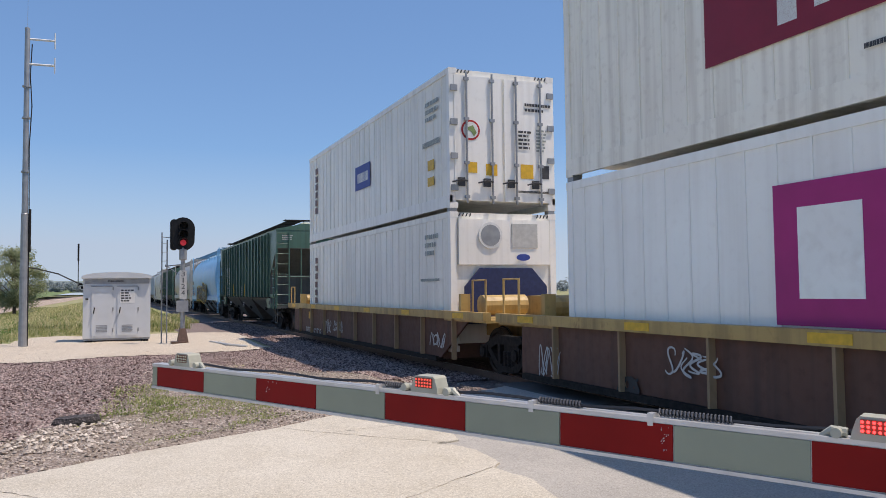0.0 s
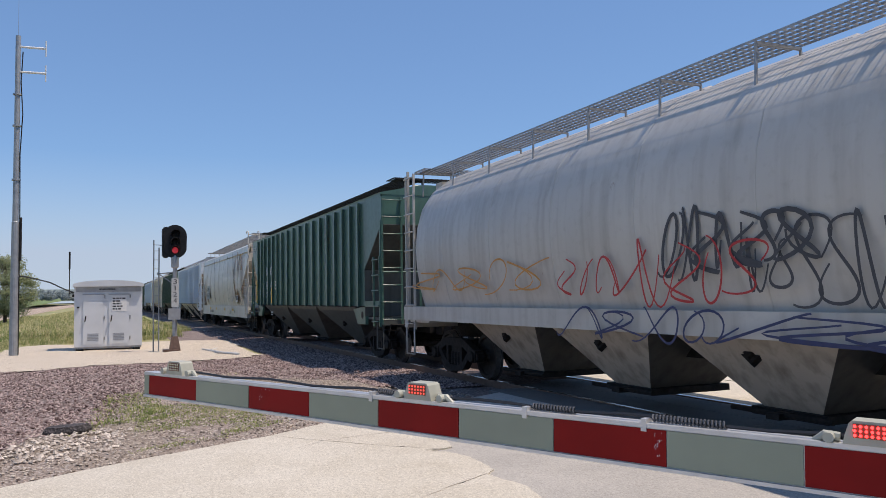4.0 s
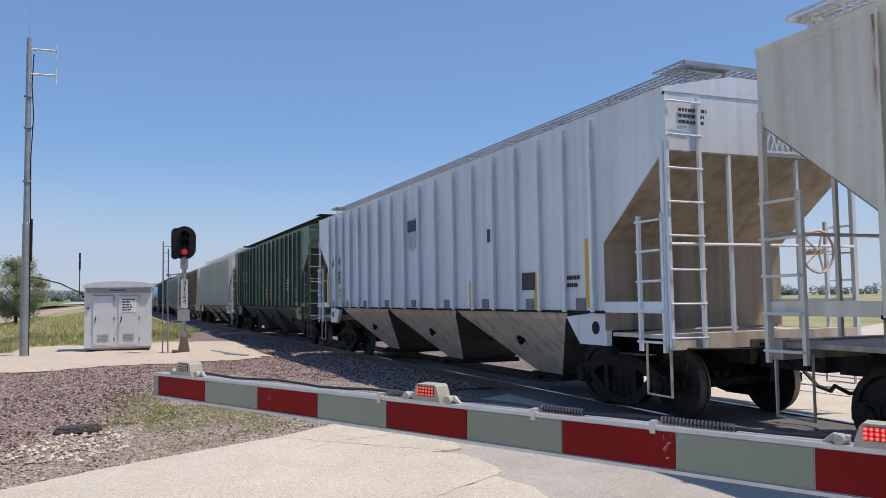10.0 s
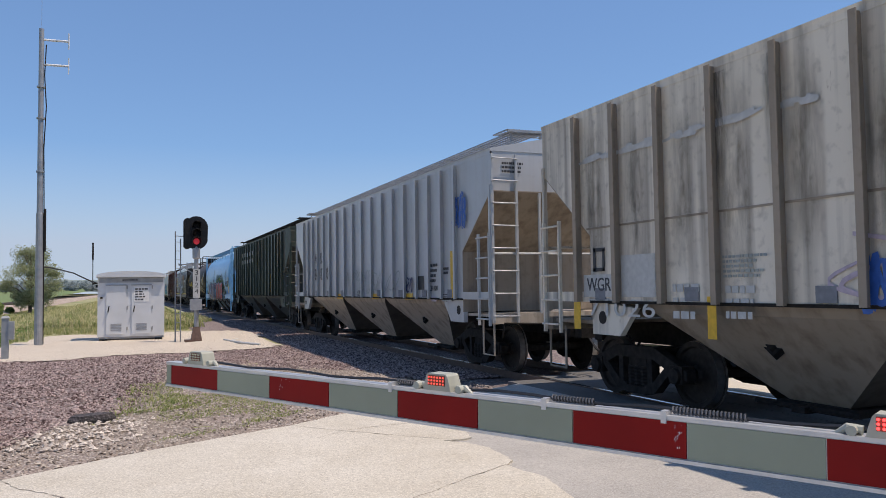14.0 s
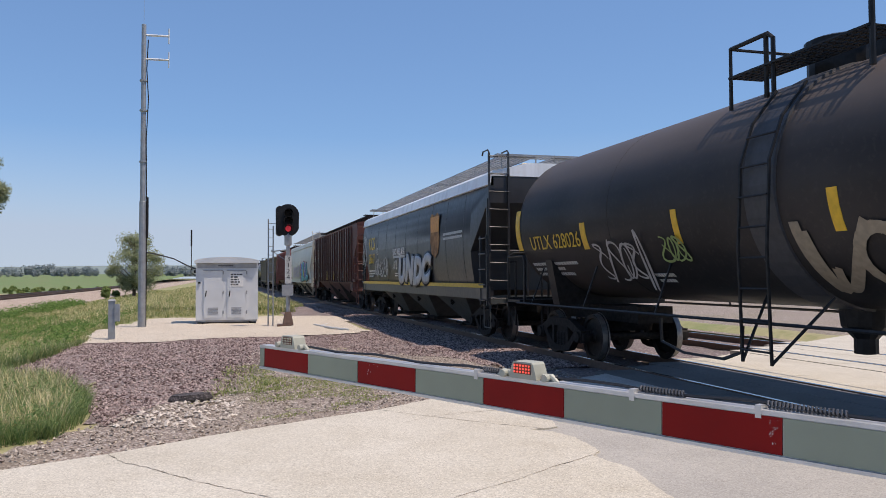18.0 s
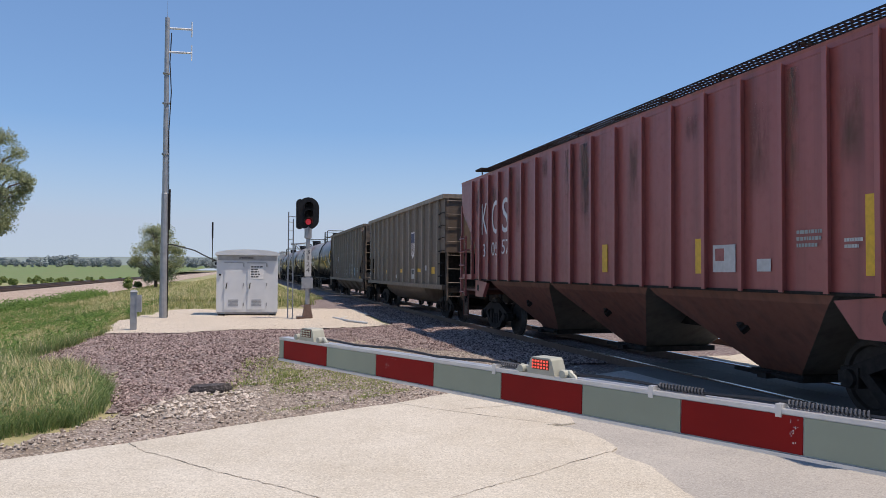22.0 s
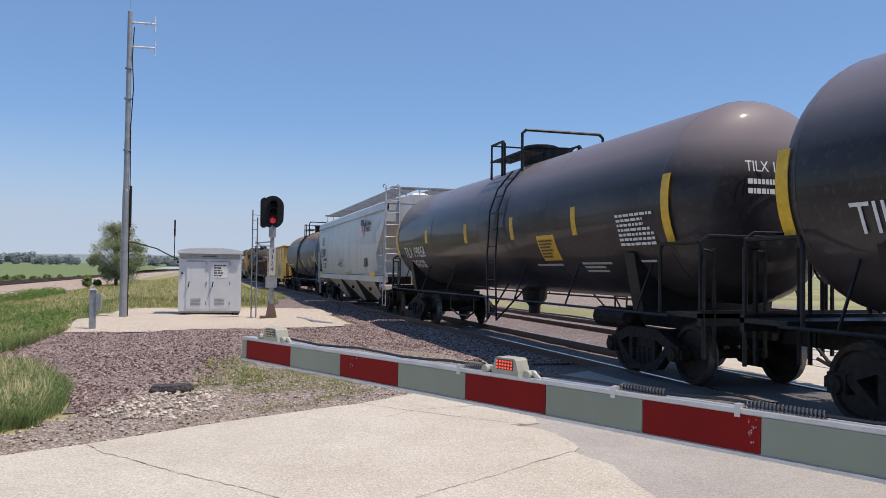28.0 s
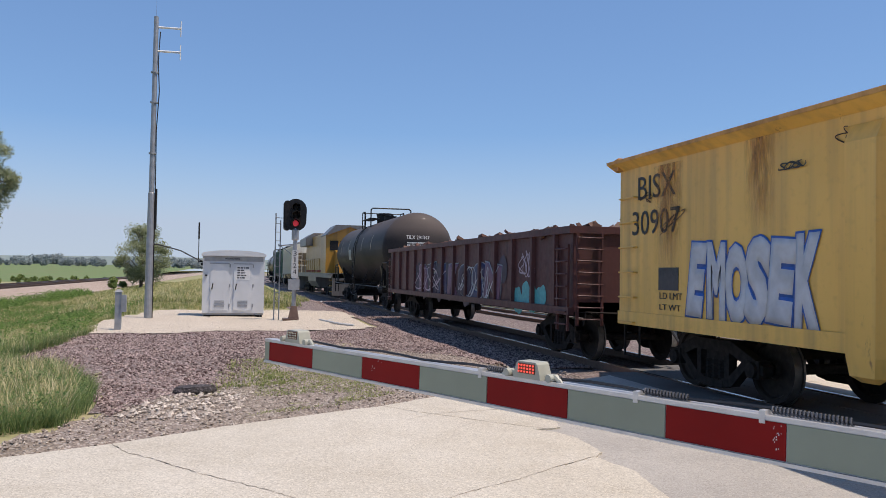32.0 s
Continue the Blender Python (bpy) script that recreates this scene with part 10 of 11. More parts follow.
tank_skin(TANKS[1], -3.73, -33.7, -13.7, 0.78, M["yellow"], 'sticker', 'yellow notice')
bars(TANKS[1], on_tank(-23.83, -3.74), 0.62, 0.38, 6, M["graphite"], skin_turn(-23.83), seed=241)
tank_words(TANKS[1], 'TILX 197426', 5.9, -18.87, 2.23, 0.33, M["white"])
bars(TANKS[1], on_tank(-15.14, -7.03), 1.05, 0.52, 7, M["white"], skin_turn(-15.14), seed=242)
tank_skin(TANKS[1], -7.85, -24.4, 13.6, 0.19, M["yellow"], 'reflector', 'yellow reflective strip')
bars(TANKS[1], on_tank(-39.47, -5.38), 1.03, 0.25, 3, M["offwhite"], skin_turn(-39.47), seed=243)
bars(TANKS[1], on_tank(-37.17, -3.48), 1.15, 0.08, 1, M["offwhite"], skin_turn(-37.17), seed=244)
bars(TANKS[1], on_tank(-35.25, -7.05), 0.42, 0.07, 1, M["offwhite"], skin_turn(-35.25), seed=245)
words('TILX 197426', 1.0, TANKS[1], (-0.15, -8.475, 3.05), M["white"], NEAR @ Matrix.Rotation(radians(-10), 4, "X"), fit=(0.95, 0.15))
bars(TANKS[1], (-0.15, -8.495, 2.78), 0.9, 0.26, 2, M["white"], NEAR @ Matrix.Rotation(radians(-3), 4, "X"), seed=241)
tank_skin(TANKS[2], 4.42, -9.8, 4.4, 0.25, M["yellow"], 'reflector', 'yellow reflective strip')
tank_skin(TANKS[2], 0.88, -13.9, 4.1, 0.22, M["yellow"], 'reflector', 'yellow reflective strip')
tank_skin(TANKS[2], -2.13, -14.8, 3.4, 0.18, M["yellow"], 'reflector', 'yellow reflective strip')
tank_skin(TANKS[2], -5.0, -15.7, 3.5, 0.17, M["yellow"], 'reflector', 'yellow reflective strip')
tank_skin(TANKS[2], -3.73, -33.7, -13.7, 0.78, M["yellow"], 'sticker', 'yellow notice')
bars(TANKS[2], on_tank(-23.83, -3.74), 0.62, 0.38, 6, M["graphite"], skin_turn(-23.83), seed=241)
tank_words(TANKS[2], 'TILX 190932', 5.9, -18.87, 2.23, 0.33, M["white"])
bars(TANKS[2], on_tank(-15.14, -7.03), 1.05, 0.52, 7, M["white"], skin_turn(-15.14), seed=242)
tank_skin(TANKS[2], -7.85, -24.4, 13.6, 0.19, M["yellow"], 'reflector', 'yellow reflective strip')
bars(TANKS[2], on_tank(-39.47, -5.38), 1.03, 0.25, 3, M["offwhite"], skin_turn(-39.47), seed=243)
bars(TANKS[2], on_tank(-37.17, -3.48), 1.15, 0.08, 1, M["offwhite"], skin_turn(-37.17), seed=244)
bars(TANKS[2], on_tank(-35.25, -7.05), 0.42, 0.07, 1, M["offwhite"], skin_turn(-35.25), seed=245)
words('TILX 190932', 1.0, TANKS[2], (-0.15, -8.475, 3.05), M["white"], NEAR @ Matrix.Rotation(radians(-10), 4, "X"), fit=(0.95, 0.15))
bars(TANKS[2], (-0.15, -8.495, 2.78), 0.9, 0.26, 2, M["white"], NEAR @ Matrix.Rotation(radians(-3), 4, "X"), seed=242)
tank_skin(TANKS[3], 4.42, -9.8, 4.4, 0.25, M["yellow"], 'reflector', 'yellow reflective strip')
tank_skin(TANKS[3], 0.88, -13.9, 4.1, 0.22, M["yellow"], 'reflector', 'yellow reflective strip')
tank_skin(TANKS[3], -2.13, -14.8, 3.4, 0.18, M["yellow"], 'reflector', 'yellow reflective strip')
tank_skin(TANKS[3], -5.0, -15.7, 3.5, 0.17, M["yellow"], 'reflector', 'yellow reflective strip')
tank_skin(TANKS[3], -3.73, -33.7, -13.7, 0.78, M["yellow"], 'sticker', 'yellow notice')
bars(TANKS[3], on_tank(-23.83, -3.74), 0.62, 0.38, 6, M["graphite"], skin_turn(-23.83), seed=241)
tank_words(TANKS[3], 'TILX 199058', 5.9, -18.87, 2.23, 0.33, M["white"])
bars(TANKS[3], on_tank(-15.14, -7.03), 1.05, 0.52, 7, M["white"], skin_turn(-15.14), seed=242)
tank_skin(TANKS[3], -7.85, -24.4, 13.6, 0.19, M["yellow"], 'reflector', 'yellow reflective strip')
bars(TANKS[3], on_tank(-39.47, -5.38), 1.03, 0.25, 3, M["offwhite"], skin_turn(-39.47), seed=243)
bars(TANKS[3], on_tank(-37.17, -3.48), 1.15, 0.08, 1, M["offwhite"], skin_turn(-37.17), seed=244)
bars(TANKS[3], on_tank(-35.25, -7.05), 0.42, 0.07, 1, M["offwhite"], skin_turn(-35.25), seed=245)
words('TILX 199058', 1.0, TANKS[3], (-0.15, -8.475, 3.05), M["white"], NEAR @ Matrix.Rotation(radians(-10), 4, "X"), fit=(0.95, 0.15))
bars(TANKS[3], (-0.15, -8.495, 2.78), 0.9, 0.26, 2, M["white"], NEAR @ Matrix.Rotation(radians(-3), 4, "X"), seed=243)
for k, tank in enumerate(TANKS):
    tank_skin(tank, 7.95, -24.4, 13.6, 0.19, M["yellow"], "reflector", "yellow reflective strip")
    if k < 3:
        bars(tank, on_tank(-31.0, 5.9), 1.5, 0.34, 2, M["white"], skin_turn(-31.0), seed=246 + k)
tank_words(TANKS[3], "LD LMT 194 800", 5.9, -31.0, 1.35, 0.12, M["white"])
tank_words(TANKS[3], "LT WT 91 200", 5.8, -36.5, 1.15, 0.12, M["white"])
side_words(C28, 'UP', 1.605, 5.98, 3.03, 0.59, 0.41, M["graphite"])
side_words(C28, '93400', 1.605, 5.99, 2.45, 1.43, 0.46, M["graphite"])
side_words(C28, 'CAPACITY 5188 CUFT', 1.605, 5.34, 2.11, 1.16, 0.12, M["graphite"])
side_words(C28, 'LD LMT', 1.605, 5.71, 1.89, 0.38, 0.08, M["graphite"])
side_words(C28, '223700', 1.605, 5.18, 1.9, 0.35, 0.08, M["graphite"])
side_words(C28, 'LT WT', 1.605, 5.71, 1.74, 0.31, 0.07, M["graphite"])
side_words(C28, '62300', 1.605, 5.13, 1.74, 0.28, 0.08, M["graphite"])
striped_shield(C28, 1.605, -4.39, 3.26, 0.72, 0.73, M["spray_red"])
side_words(C28, 'BUILDING', 1.605, -5.52, 3.37, 0.98, 0.2, M["graphite"])
side_words(C28, 'AMERICA', 1.605, -5.48, 3.15, 0.9, 0.2, M["graphite"])
patch(C28, 'placard', (-1.605, -5.03, 1.88), 0.52, 0.34, M["patch_dark"], SIDE, 'dark placard')
patch(C28, 'reflector', (-1.605, 6.68, 1.45), 0.92, 0.12, M["yellow"], SIDE, 'yellow reflective strip')
patch(C28, 'reflector', (-1.605, -6.39, 1.44), 0.97, 0.16, M["yellow"], SIDE, 'yellow reflective strip')
patch(C28, 'reflector', (-1.605, -0.95, 1.46), 0.64, 0.1, M["yellow"], SIDE, 'yellow reflective strip')
bars(C28, (-1.608, 6.35, 3.59), 0.55, 0.16, 2, M["panel_grey"], SIDE, seed=281)
bars(C28, (-1.608, 6.49, 1.79), 0.23, 0.14, 2, M["graphite"], SIDE, seed=282)
patch(C28, "stripe", (-1.563, 0, 1.41), 15.8, 0.03, M["graphite"], SIDE, "dark line along the sill")
scrawl(C28, (-1.609, 0.76, 1.91), SIDE, 0.95, 0.42, M["graphite"], 283, 2, 0.03, 'scrawled graffiti')
for ry, a0, a1, w in ((6.3, 24, 85, 2.6), (4.6, 30, 85, 3.0), (1.6, 26, 85, 3.6), (-1.6, 30, 85, 3.6), (-4.4, 26, 85, 3.2), (-6.3, 22, 85, 2.6)):
    tank_skin(C29, ry, a0, a1, w, M["rust_crown"], "stain", "rust spread over the crown of the tank")["kind"] = "stuff"
tank_words(C29, 'ADMX 28789', 6.31, -31.59, 1.69, 0.3, M["white"])
bars(C29, on_tank(-51.94, 6.6), 1.86, 0.35, 2, M["offwhite"], skin_turn(-51.94), seed=291)
tank_skin(C29, 5.36, -33.3, -16.4, 0.14, M["yellow"], 'reflector', 'yellow reflective strip')
tank_skin(C29, 8.15, -35.0, 3.4, 0.27, M["yellow"], 'reflector', 'yellow reflective strip')
tank_skin(C29, 2.51, -38.6, -18.9, 0.41, M["yellow"], 'reflector', 'yellow reflective strip')
tank_skin(C29, -1.26, -33.9, -16.7, 0.29, M["yellow"], 'reflector', 'yellow reflective strip')
tank_skin(C29, -4.33, -35.2, -15.7, 0.38, M["yellow"], 'reflector', 'yellow reflective strip')
tank_skin(C29, -7.45, -36.4, 2.1, 0.34, M["yellow"], 'reflector', 'yellow reflective strip')
scrawl(C29, on_tank(-34.48, -5.47), skin_turn(-34.48), 2.04, 0.65, M["spray_black"], 292, 6, 0.03, 'scrawled graffiti')
scrawl(C29, on_tank(-39.88, 4.89), skin_turn(-39.88), 1.65, 0.66, M["spray_black"], 293, 8, 0.03, 'scrawled graffiti')
tank_skin(C29, -6.46, -23.4, -9.0, 1.23, M["offwhite"], 'placard', 'white ruled information panel')
bars(C29, on_tank(-16.17, -6.47), 1.14, 0.33, 5, M["graphite"], skin_turn(-16.17), seed=294)
scrawl(C29, on_tank(-50.79, -3.09), skin_turn(-50.79), 1.02, 0.34, M["spray_red"], 295, 3, 0.04, 'scrawled graffiti')
tank_skin(C29, 4.55, -27.4, -26.3, 0.28, M["white"], 'frame_bar', '')
tank_skin(C29, 4.72, -38.1, -36.8, 0.29, M["white"], 'frame_bar', '')
tank_skin(C29, 4.75, -38.0, -26.1, 0.03, M["white"], 'frame_bar', '')
tank_skin(C29, 4.5, -38.1, -26.5, 0.03, M["white"], 'frame_bar', '')
side_words(C30, 'BISX', 1.565, 6.92, 2.92, 1.04, 0.35, M["spray_black"])
side_words(C30, '30907', 1.565, 6.95, 2.4, 1.32, 0.36, M["spray_black"])
graffiti(C30, 'EMOSEK', 1.565, 4.83, 1.55, 2.49, 1.06, M["spray_pale"], M["spray_blue"], grow=0.075, edging=0.05)
scrawl(C30, (-1.569, 2.9, 1.55), SIDE, 0.59, 0.49, M["spray_red"], 301, 5, 0.04, 'scrawled graffiti')
patch(C30, 'placard', (-1.565, 6.58, 1.57), 0.52, 0.32, M["graphite"], SIDE, 'dark steel plate')
patch(C30, 'sticker', (-1.565, 5.23, 1.37), 0.23, 0.57, M["yellow"], SIDE, 'yellow reflector')
patch(C30, 'repaint_patch', (-1.565, 2.81, 1.36), 0.39, 0.67, M["spray_tan"], SIDE, 'pale repainted patch')
scrawl(C30, (-1.569, 4.03, 2.85), SIDE, 0.45, 0.09, M["spray_black"], 305, 4, 0.018, 'dark scratches')
scrawl(C30, (-1.569, 3.02, 3.04), SIDE, 0.43, 0.17, M["spray_black"], 306, 4, 0.018, 'dark scratches')
for k in range(14):
    scratch = random.Random(900 + k)
    scrawl(C30, (-1.569, scratch.uniform(-7.4, 7.4), scratch.uniform(2.2, 3.1)), SIDE @ Matrix.Rotation(scratch.uniform(-0.9, 0.9), 4, "Z"), scratch.uniform(0.25, 0.7), scratch.uniform(0.05, 0.2), M["rust_dark"], 900 + k, 2, 0.016, "dark rusty scratches")
side_words(C30, 'LD LMT', 1.565, 6.51, 1.33, 0.58, 0.09, M["spray_black"])
side_words(C30, 'LT WT', 1.565, 6.53, 1.17, 0.54, 0.08, M["spray_black"])
graffiti(C30, 'XRAL', 1.565, -4.55, 1.5, 1.74, 1.0, M["spray_silver"], M["spray_black"], grow=0.03, edging=0.06)
scrawl(C30, (-1.569, 1.12, 1.73), SIDE, 0.87, 0.47, M["graphite"], 311, 3, 0.04, 'scrawled graffiti')
patch(C30, 'placard', (-1.565, -6.1, 1.43), 0.49, 0.37, M["patch_dark"], SIDE, 'dark placard')
cloud(C31, 1.565, -0.2, 1.42, 8.6, 0.6, M["spray_dusk"], 320, 46, 0.42, "dark sprayed colour under the letters")
cloud(C31, 1.566, -6.0, 1.12, 1.7, 0.25, M["spray_teal"], 322, 12, 0.26, "green sprayed colour")
graffiti(C31, "BEAKOSN", 1.567, -0.4, 1.42, 7.8, 0.95, [M["spray_purple"], M["spray_dusk"], M["navy"]], M["panel_grey"], grow=0.07, edging=0.05)
scrawl(C31, (-1.585, 2.2, 1.45), SIDE, 3.4, 0.8, M["spray_lilac"], 323, 5, 0.04, "pale sprayed strokes")
scrawl(C31, (-1.585, -2.6, 1.40), SIDE, 3.0, 0.8, M["spray_pale"], 321, 5, 0.035, "pale sprayed strokes")
scrawl(C31, (-1.569, -5.93, 1.83), SIDE, 0.8, 0.6, M["spray_lilac"], 331, 4, 0.03, "scrawled graffiti")


def scrap_load(car, L, top):
    """Broken steel heaped a little over the rim."""
    rnd = random.Random(77)
    co, fa = [], []
    for k in range(420):
        x, y = rnd.uniform(-1.4, 1.4), rnd.uniform(-L / 2 + 0.3, L / 2 - 0.3)
        c = Vector((x, y, top - 0.12 + rnd.uniform(0, 0.24) * (1 - (x / 1.6) ** 2)))
        turn = Euler((rnd.uniform(-0.6, 0.6), rnd.uniform(-0.6, 0.6), rnd.uniform(0, 6.28))).to_matrix()
        h = Vector((rnd.uniform(0.05, 0.4), rnd.uniform(0.03, 0.12), rnd.uniform(0.008, 0.05)))
        i = len(co)
        co += [tuple(c + turn @ Vector((a * h.x, b * h.y, d * h.z))) for d in (-1, 1) for a, b in ((-1, -1), (1, -1), (1, 1), (-1, 1))]
        fa += [tuple(i + q for q in f) for f in ((3, 2, 1, 0), (4, 5, 6, 7), (0, 1, 5, 4), (1, 2, 6, 5), (2, 3, 7, 6), (3, 0, 4, 7))]
    me = bpy.data.meshes.new("scrap")
    me.from_pydata(co, [], fa)
    me.materials.append(M["well_side"])
    ob = part("scrap", me, None, car, "rusty scrap heaped to the rim")
    ob["kind"] = "stuff"


scrap_load(C31, 16.4, 2.49)
words("TILX 291347", 1.0, C32, (-0.15, -7.475, 3.05), M["white"], NEAR @ Matrix.Rotation(radians(-8), 4, "X"), fit=(0.95, 0.15))
bars(C32, (-0.15, -7.495, 2.78), 0.9, 0.2, 2, M["white"], NEAR, seed=341)
tank_skin(C32, -4, 0, 25, 0.1, M["spray_tan"])
tank_skin(C32, -1.5, 0, 25, 0.1, M["spray_tan"])
tank_skin(C32, 2.5, 0, 25, 0.1, M["spray_tan"])
tank_skin(C32, 5.2, 0, 25, 0.1, M["spray_tan"])
tank_skin(C32, 2.0, -15, 5, 0.7, M["panel_grey"], "placard", "grey panel")
end_label(B3, 0.55, 4.05, 0.3, 0.3, "yellow", "yellow sticker")
end_label(B3, -0.28, 4.05, 0.26, 0.24, "yellow", "yellow sticker")
end_label(B3, 0.98, 4.05, 0.2, 0.28, "graphite", "grey plate")
end_label(B3, -0.72, 4.08, 0.22, 0.22, "yellow", "yellow warning sticker")
end_label(B2, 0.72, 2.45, 0.3, 0.24, "yellow", "yellow sticker")
bars(B3, (0.82, -6.11, 5.42), 0.62, 0.22, 2, M["graphite"], NEAR, seed=401)
bars(B3, (0.5, -6.11, 4.72), 0.3, 0.42, 5, M["graphite"], NEAR, seed=402)
bars(B3, (0.9, -6.11, 4.72), 0.25, 0.5, 7, M["panel_grey"], NEAR, seed=403)
bars(B3, (0.75, -6.11, 3.62), 0.9, 0.08, 1, M["graphite"], NEAR, seed=404)
part("emblem", made(lambda b: lathe(b, [(-6.106, 0.21), (-6.1, 0.21)], "y", (-0.75, 0, 4.85), 24)), M["spray_red"], B3, "round red emblem")
part("emblem_middle", made(lambda b: lathe(b, [(-6.109, 0.17), (-6.1, 0.17)], "y", (-0.75, 0, 4.85), 24)), M["white"], B3, "white and green emblem field")
part("emblem_bird", made(lambda b: prism_y(b, [(-0.88, 4.88), (-0.7, 4.95), (-0.62, 4.8), (-0.68, 4.72), (-0.74, 4.82)], -6.114, -6.108)), M["spray_green"], B3, "green figure in the emblem")

bars(C2, (-1.1, -8.412, 3.72), 0.42, 0.22, 3, M["offwhite"], NEAR, seed=41)
bars(C8, (-1.1, -8.297, 3.72), 0.42, 0.22, 3, M["offwhite"], NEAR, seed=41)
bars(C9, (-1.1, -8.367, 3.72), 0.42, 0.22, 3, M["graphite"], NEAR, seed=41)
bars(C10, (-1.1, -8.412, 3.72), 0.42, 0.22, 3, M["graphite"], NEAR, seed=41)
bars(C12, (-1.1, -8.382, 3.72), 0.42, 0.22, 3, M["graphite"], NEAR, seed=41)
bars(C14, (-1.1, -8.507, 3.72), 0.42, 0.22, 3, M["graphite"], NEAR, seed=41)
patch(C30, "stain", (-1.574, -6.5, 2.6), 0.7, 1.2, M["rust_wash"], SIDE, "ragged stain washed down the side", 0.002)
patch(C30, "stain", (-1.574, -4.4, 2.7), 0.5, 1.0, M["rust_wash"], SIDE, "ragged stain washed down the side", 0.002)
patch(C30, "stain", (-1.574, 4.6, 2.7), 0.6, 1.1, M["rust_wash"], SIDE, "ragged stain washed down the side", 0.002)
patch(C30, "stain", (-1.574, 6.6, 2.4), 0.8, 1.6, M["rust_wash"], SIDE, "ragged stain washed down the side", 0.002)
patch(C30, "stain", (-1.574, -2.9, 2.6), 0.5, 1.2, M["rust_wash"], SIDE, "ragged stain washed down the side", 0.002)
part("seam_line", made(lambda b: box(b, -1.548, -1.538, -6.9, 6.9, 2.36, 2.385)), M["under_brown"], C13, "rusty lap seam along the side")


# ---- growth and distance ----
def scatter(name, count, area, make, material, label, category, seed):
    """Many loose pieces in one mesh: make(rnd, x, y) gives points and faces."""
    rnd = random.Random(seed)
    co, fa = [], []
    while count:
        x, y = area(rnd)
        if x is None:
            continue
        pts, faces = make(rnd, x, y)
        n = len(co)
        co += pts
        fa += [tuple(i + n for i in f) for f in faces]
        count -= 1
    me = bpy.data.meshes.new(name)
    me.from_pydata(co, [], fa)
    me.materials.append(material)
    return tagged(new(name, me), label, category, kind="stuff")


def in_poly(poly, x, y):
    hit = False
    for (xa, ya), (xb, yb) in zip(poly, poly[1:] + poly[:1]):
        if (ya > y) != (yb > y) and x < (xb - xa) * (y - ya) / (yb - ya) + xa:
            hit = not hit
    return hit


def stone(size):
    def make(rnd, x, y):
        s = size * rnd.uniform(0.5, 1.5)
        z = (-0.15 if x > 5.75 else max(ground_z(x, y), -0.15 - (5.75 - x) * 0.2 if x > 4.9 else -9)) + 0.02 + s * 0.25
        pts = []
        a0 = rnd.uniform(0, 6.28)
        for k in range(4):
            a = a0 + k * math.tau / 4
            pts.append((x + s * rnd.uniform(0.6, 1.1) * math.cos(a), y + s * rnd.uniform(0.6, 1.1) * math.sin(a), z + s * rnd.uniform(-0.3, 0.3)))
        pts.append((x + s * rnd.uniform(-0.3, 0.3), y + s * rnd.uniform(-0.3, 0.3), z + s * rnd.uniform(0.4, 0.8)))
        pts.append((x, y, z - s * 0.6))
        return pts, [(0, 1, 4), (1, 2, 4), (2, 3, 4), (3, 0, 4), (1, 0, 5), (2, 1, 5), (3, 2, 5), (0, 3, 5)]
    return make


def poly_area(poly, x0, x1, y0, y1, keep=None):
    def f(rnd):
        x, y = rnd.uniform(x0, x1), y0 + (y1 - y0) * rnd.random() ** 1.5
        if not in_poly(poly, x, y) or (keep and not keep(x, y, rnd)):
            return None, None
        return x, y
    return f


def tuft(height, lean=0.45, n=5, wide=0.006):
    def make(rnd, x, y):
        pts, fa = [], []
        z = ground_z(x, y)
        for k in range(n):
            a = rnd.uniform(0, math.tau)
            h = height * rnd.uniform(0.5, 1.15) * (1.0 if y < 19 else 0.62) * (0.6 if x < -7.5 else 1.0)
            bx, by = x + rnd.uniform(-0.07, 0.07), y + rnd.uniform(-0.07, 0.07)
            dx, dy = math.cos(a) * lean * h, math.sin(a) * lean * h
            wx, wy = -math.sin(a) * wide, math.cos(a) * wide
            i = len(pts)
            pts += [(bx - wx, by - wy, z), (bx + wx, by + wy, z), (bx + dx * 0.4 + wx, by + dy * 0.4 + wy, z + h * 0.65), (bx + dx * 0.4 - wx, by + dy * 0.4 - wy, z + h * 0.65), (bx + dx, by + dy, z + h)]
            fa += [(i, i + 1, i + 2, i + 3), (i + 3, i + 2, i + 4)]
        return pts, fa
    return make


def leaf_clump(size, n, leaf):
    """A low bushy weed: leaves on all sides of a rounded heap."""
    def make(rnd, x, y):
        pts, fa = [], []
        z, r = ground_z(x, y), size * rnd.uniform(0.5, 1.2)
        for k in range(n):
            d = Vector((rnd.gauss(0, 1), rnd.gauss(0, 1), abs(rnd.gauss(0, 1)))).normalized() * r * rnd.uniform(0.6, 1.0)
            u = Vector((rnd.gauss(0, 1), rnd.gauss(0, 1), rnd.gauss(0, 0.6))).normalized()
            w = u.orthogonal().normalized()
            t = leaf * rnd.uniform(0.6, 1.4)
            c = Vector((x, y, z + 0.1)) + Vector((d.x, d.y, d.z * 1.5))
            i = len(pts)
            pts += [tuple(c - u * t), tuple(c + w * t * 0.6), tuple(c + u * t), tuple(c - w * t * 0.6)]
            fa.append((i, i + 1, i + 2, i + 3))
        return pts, fa
    return make


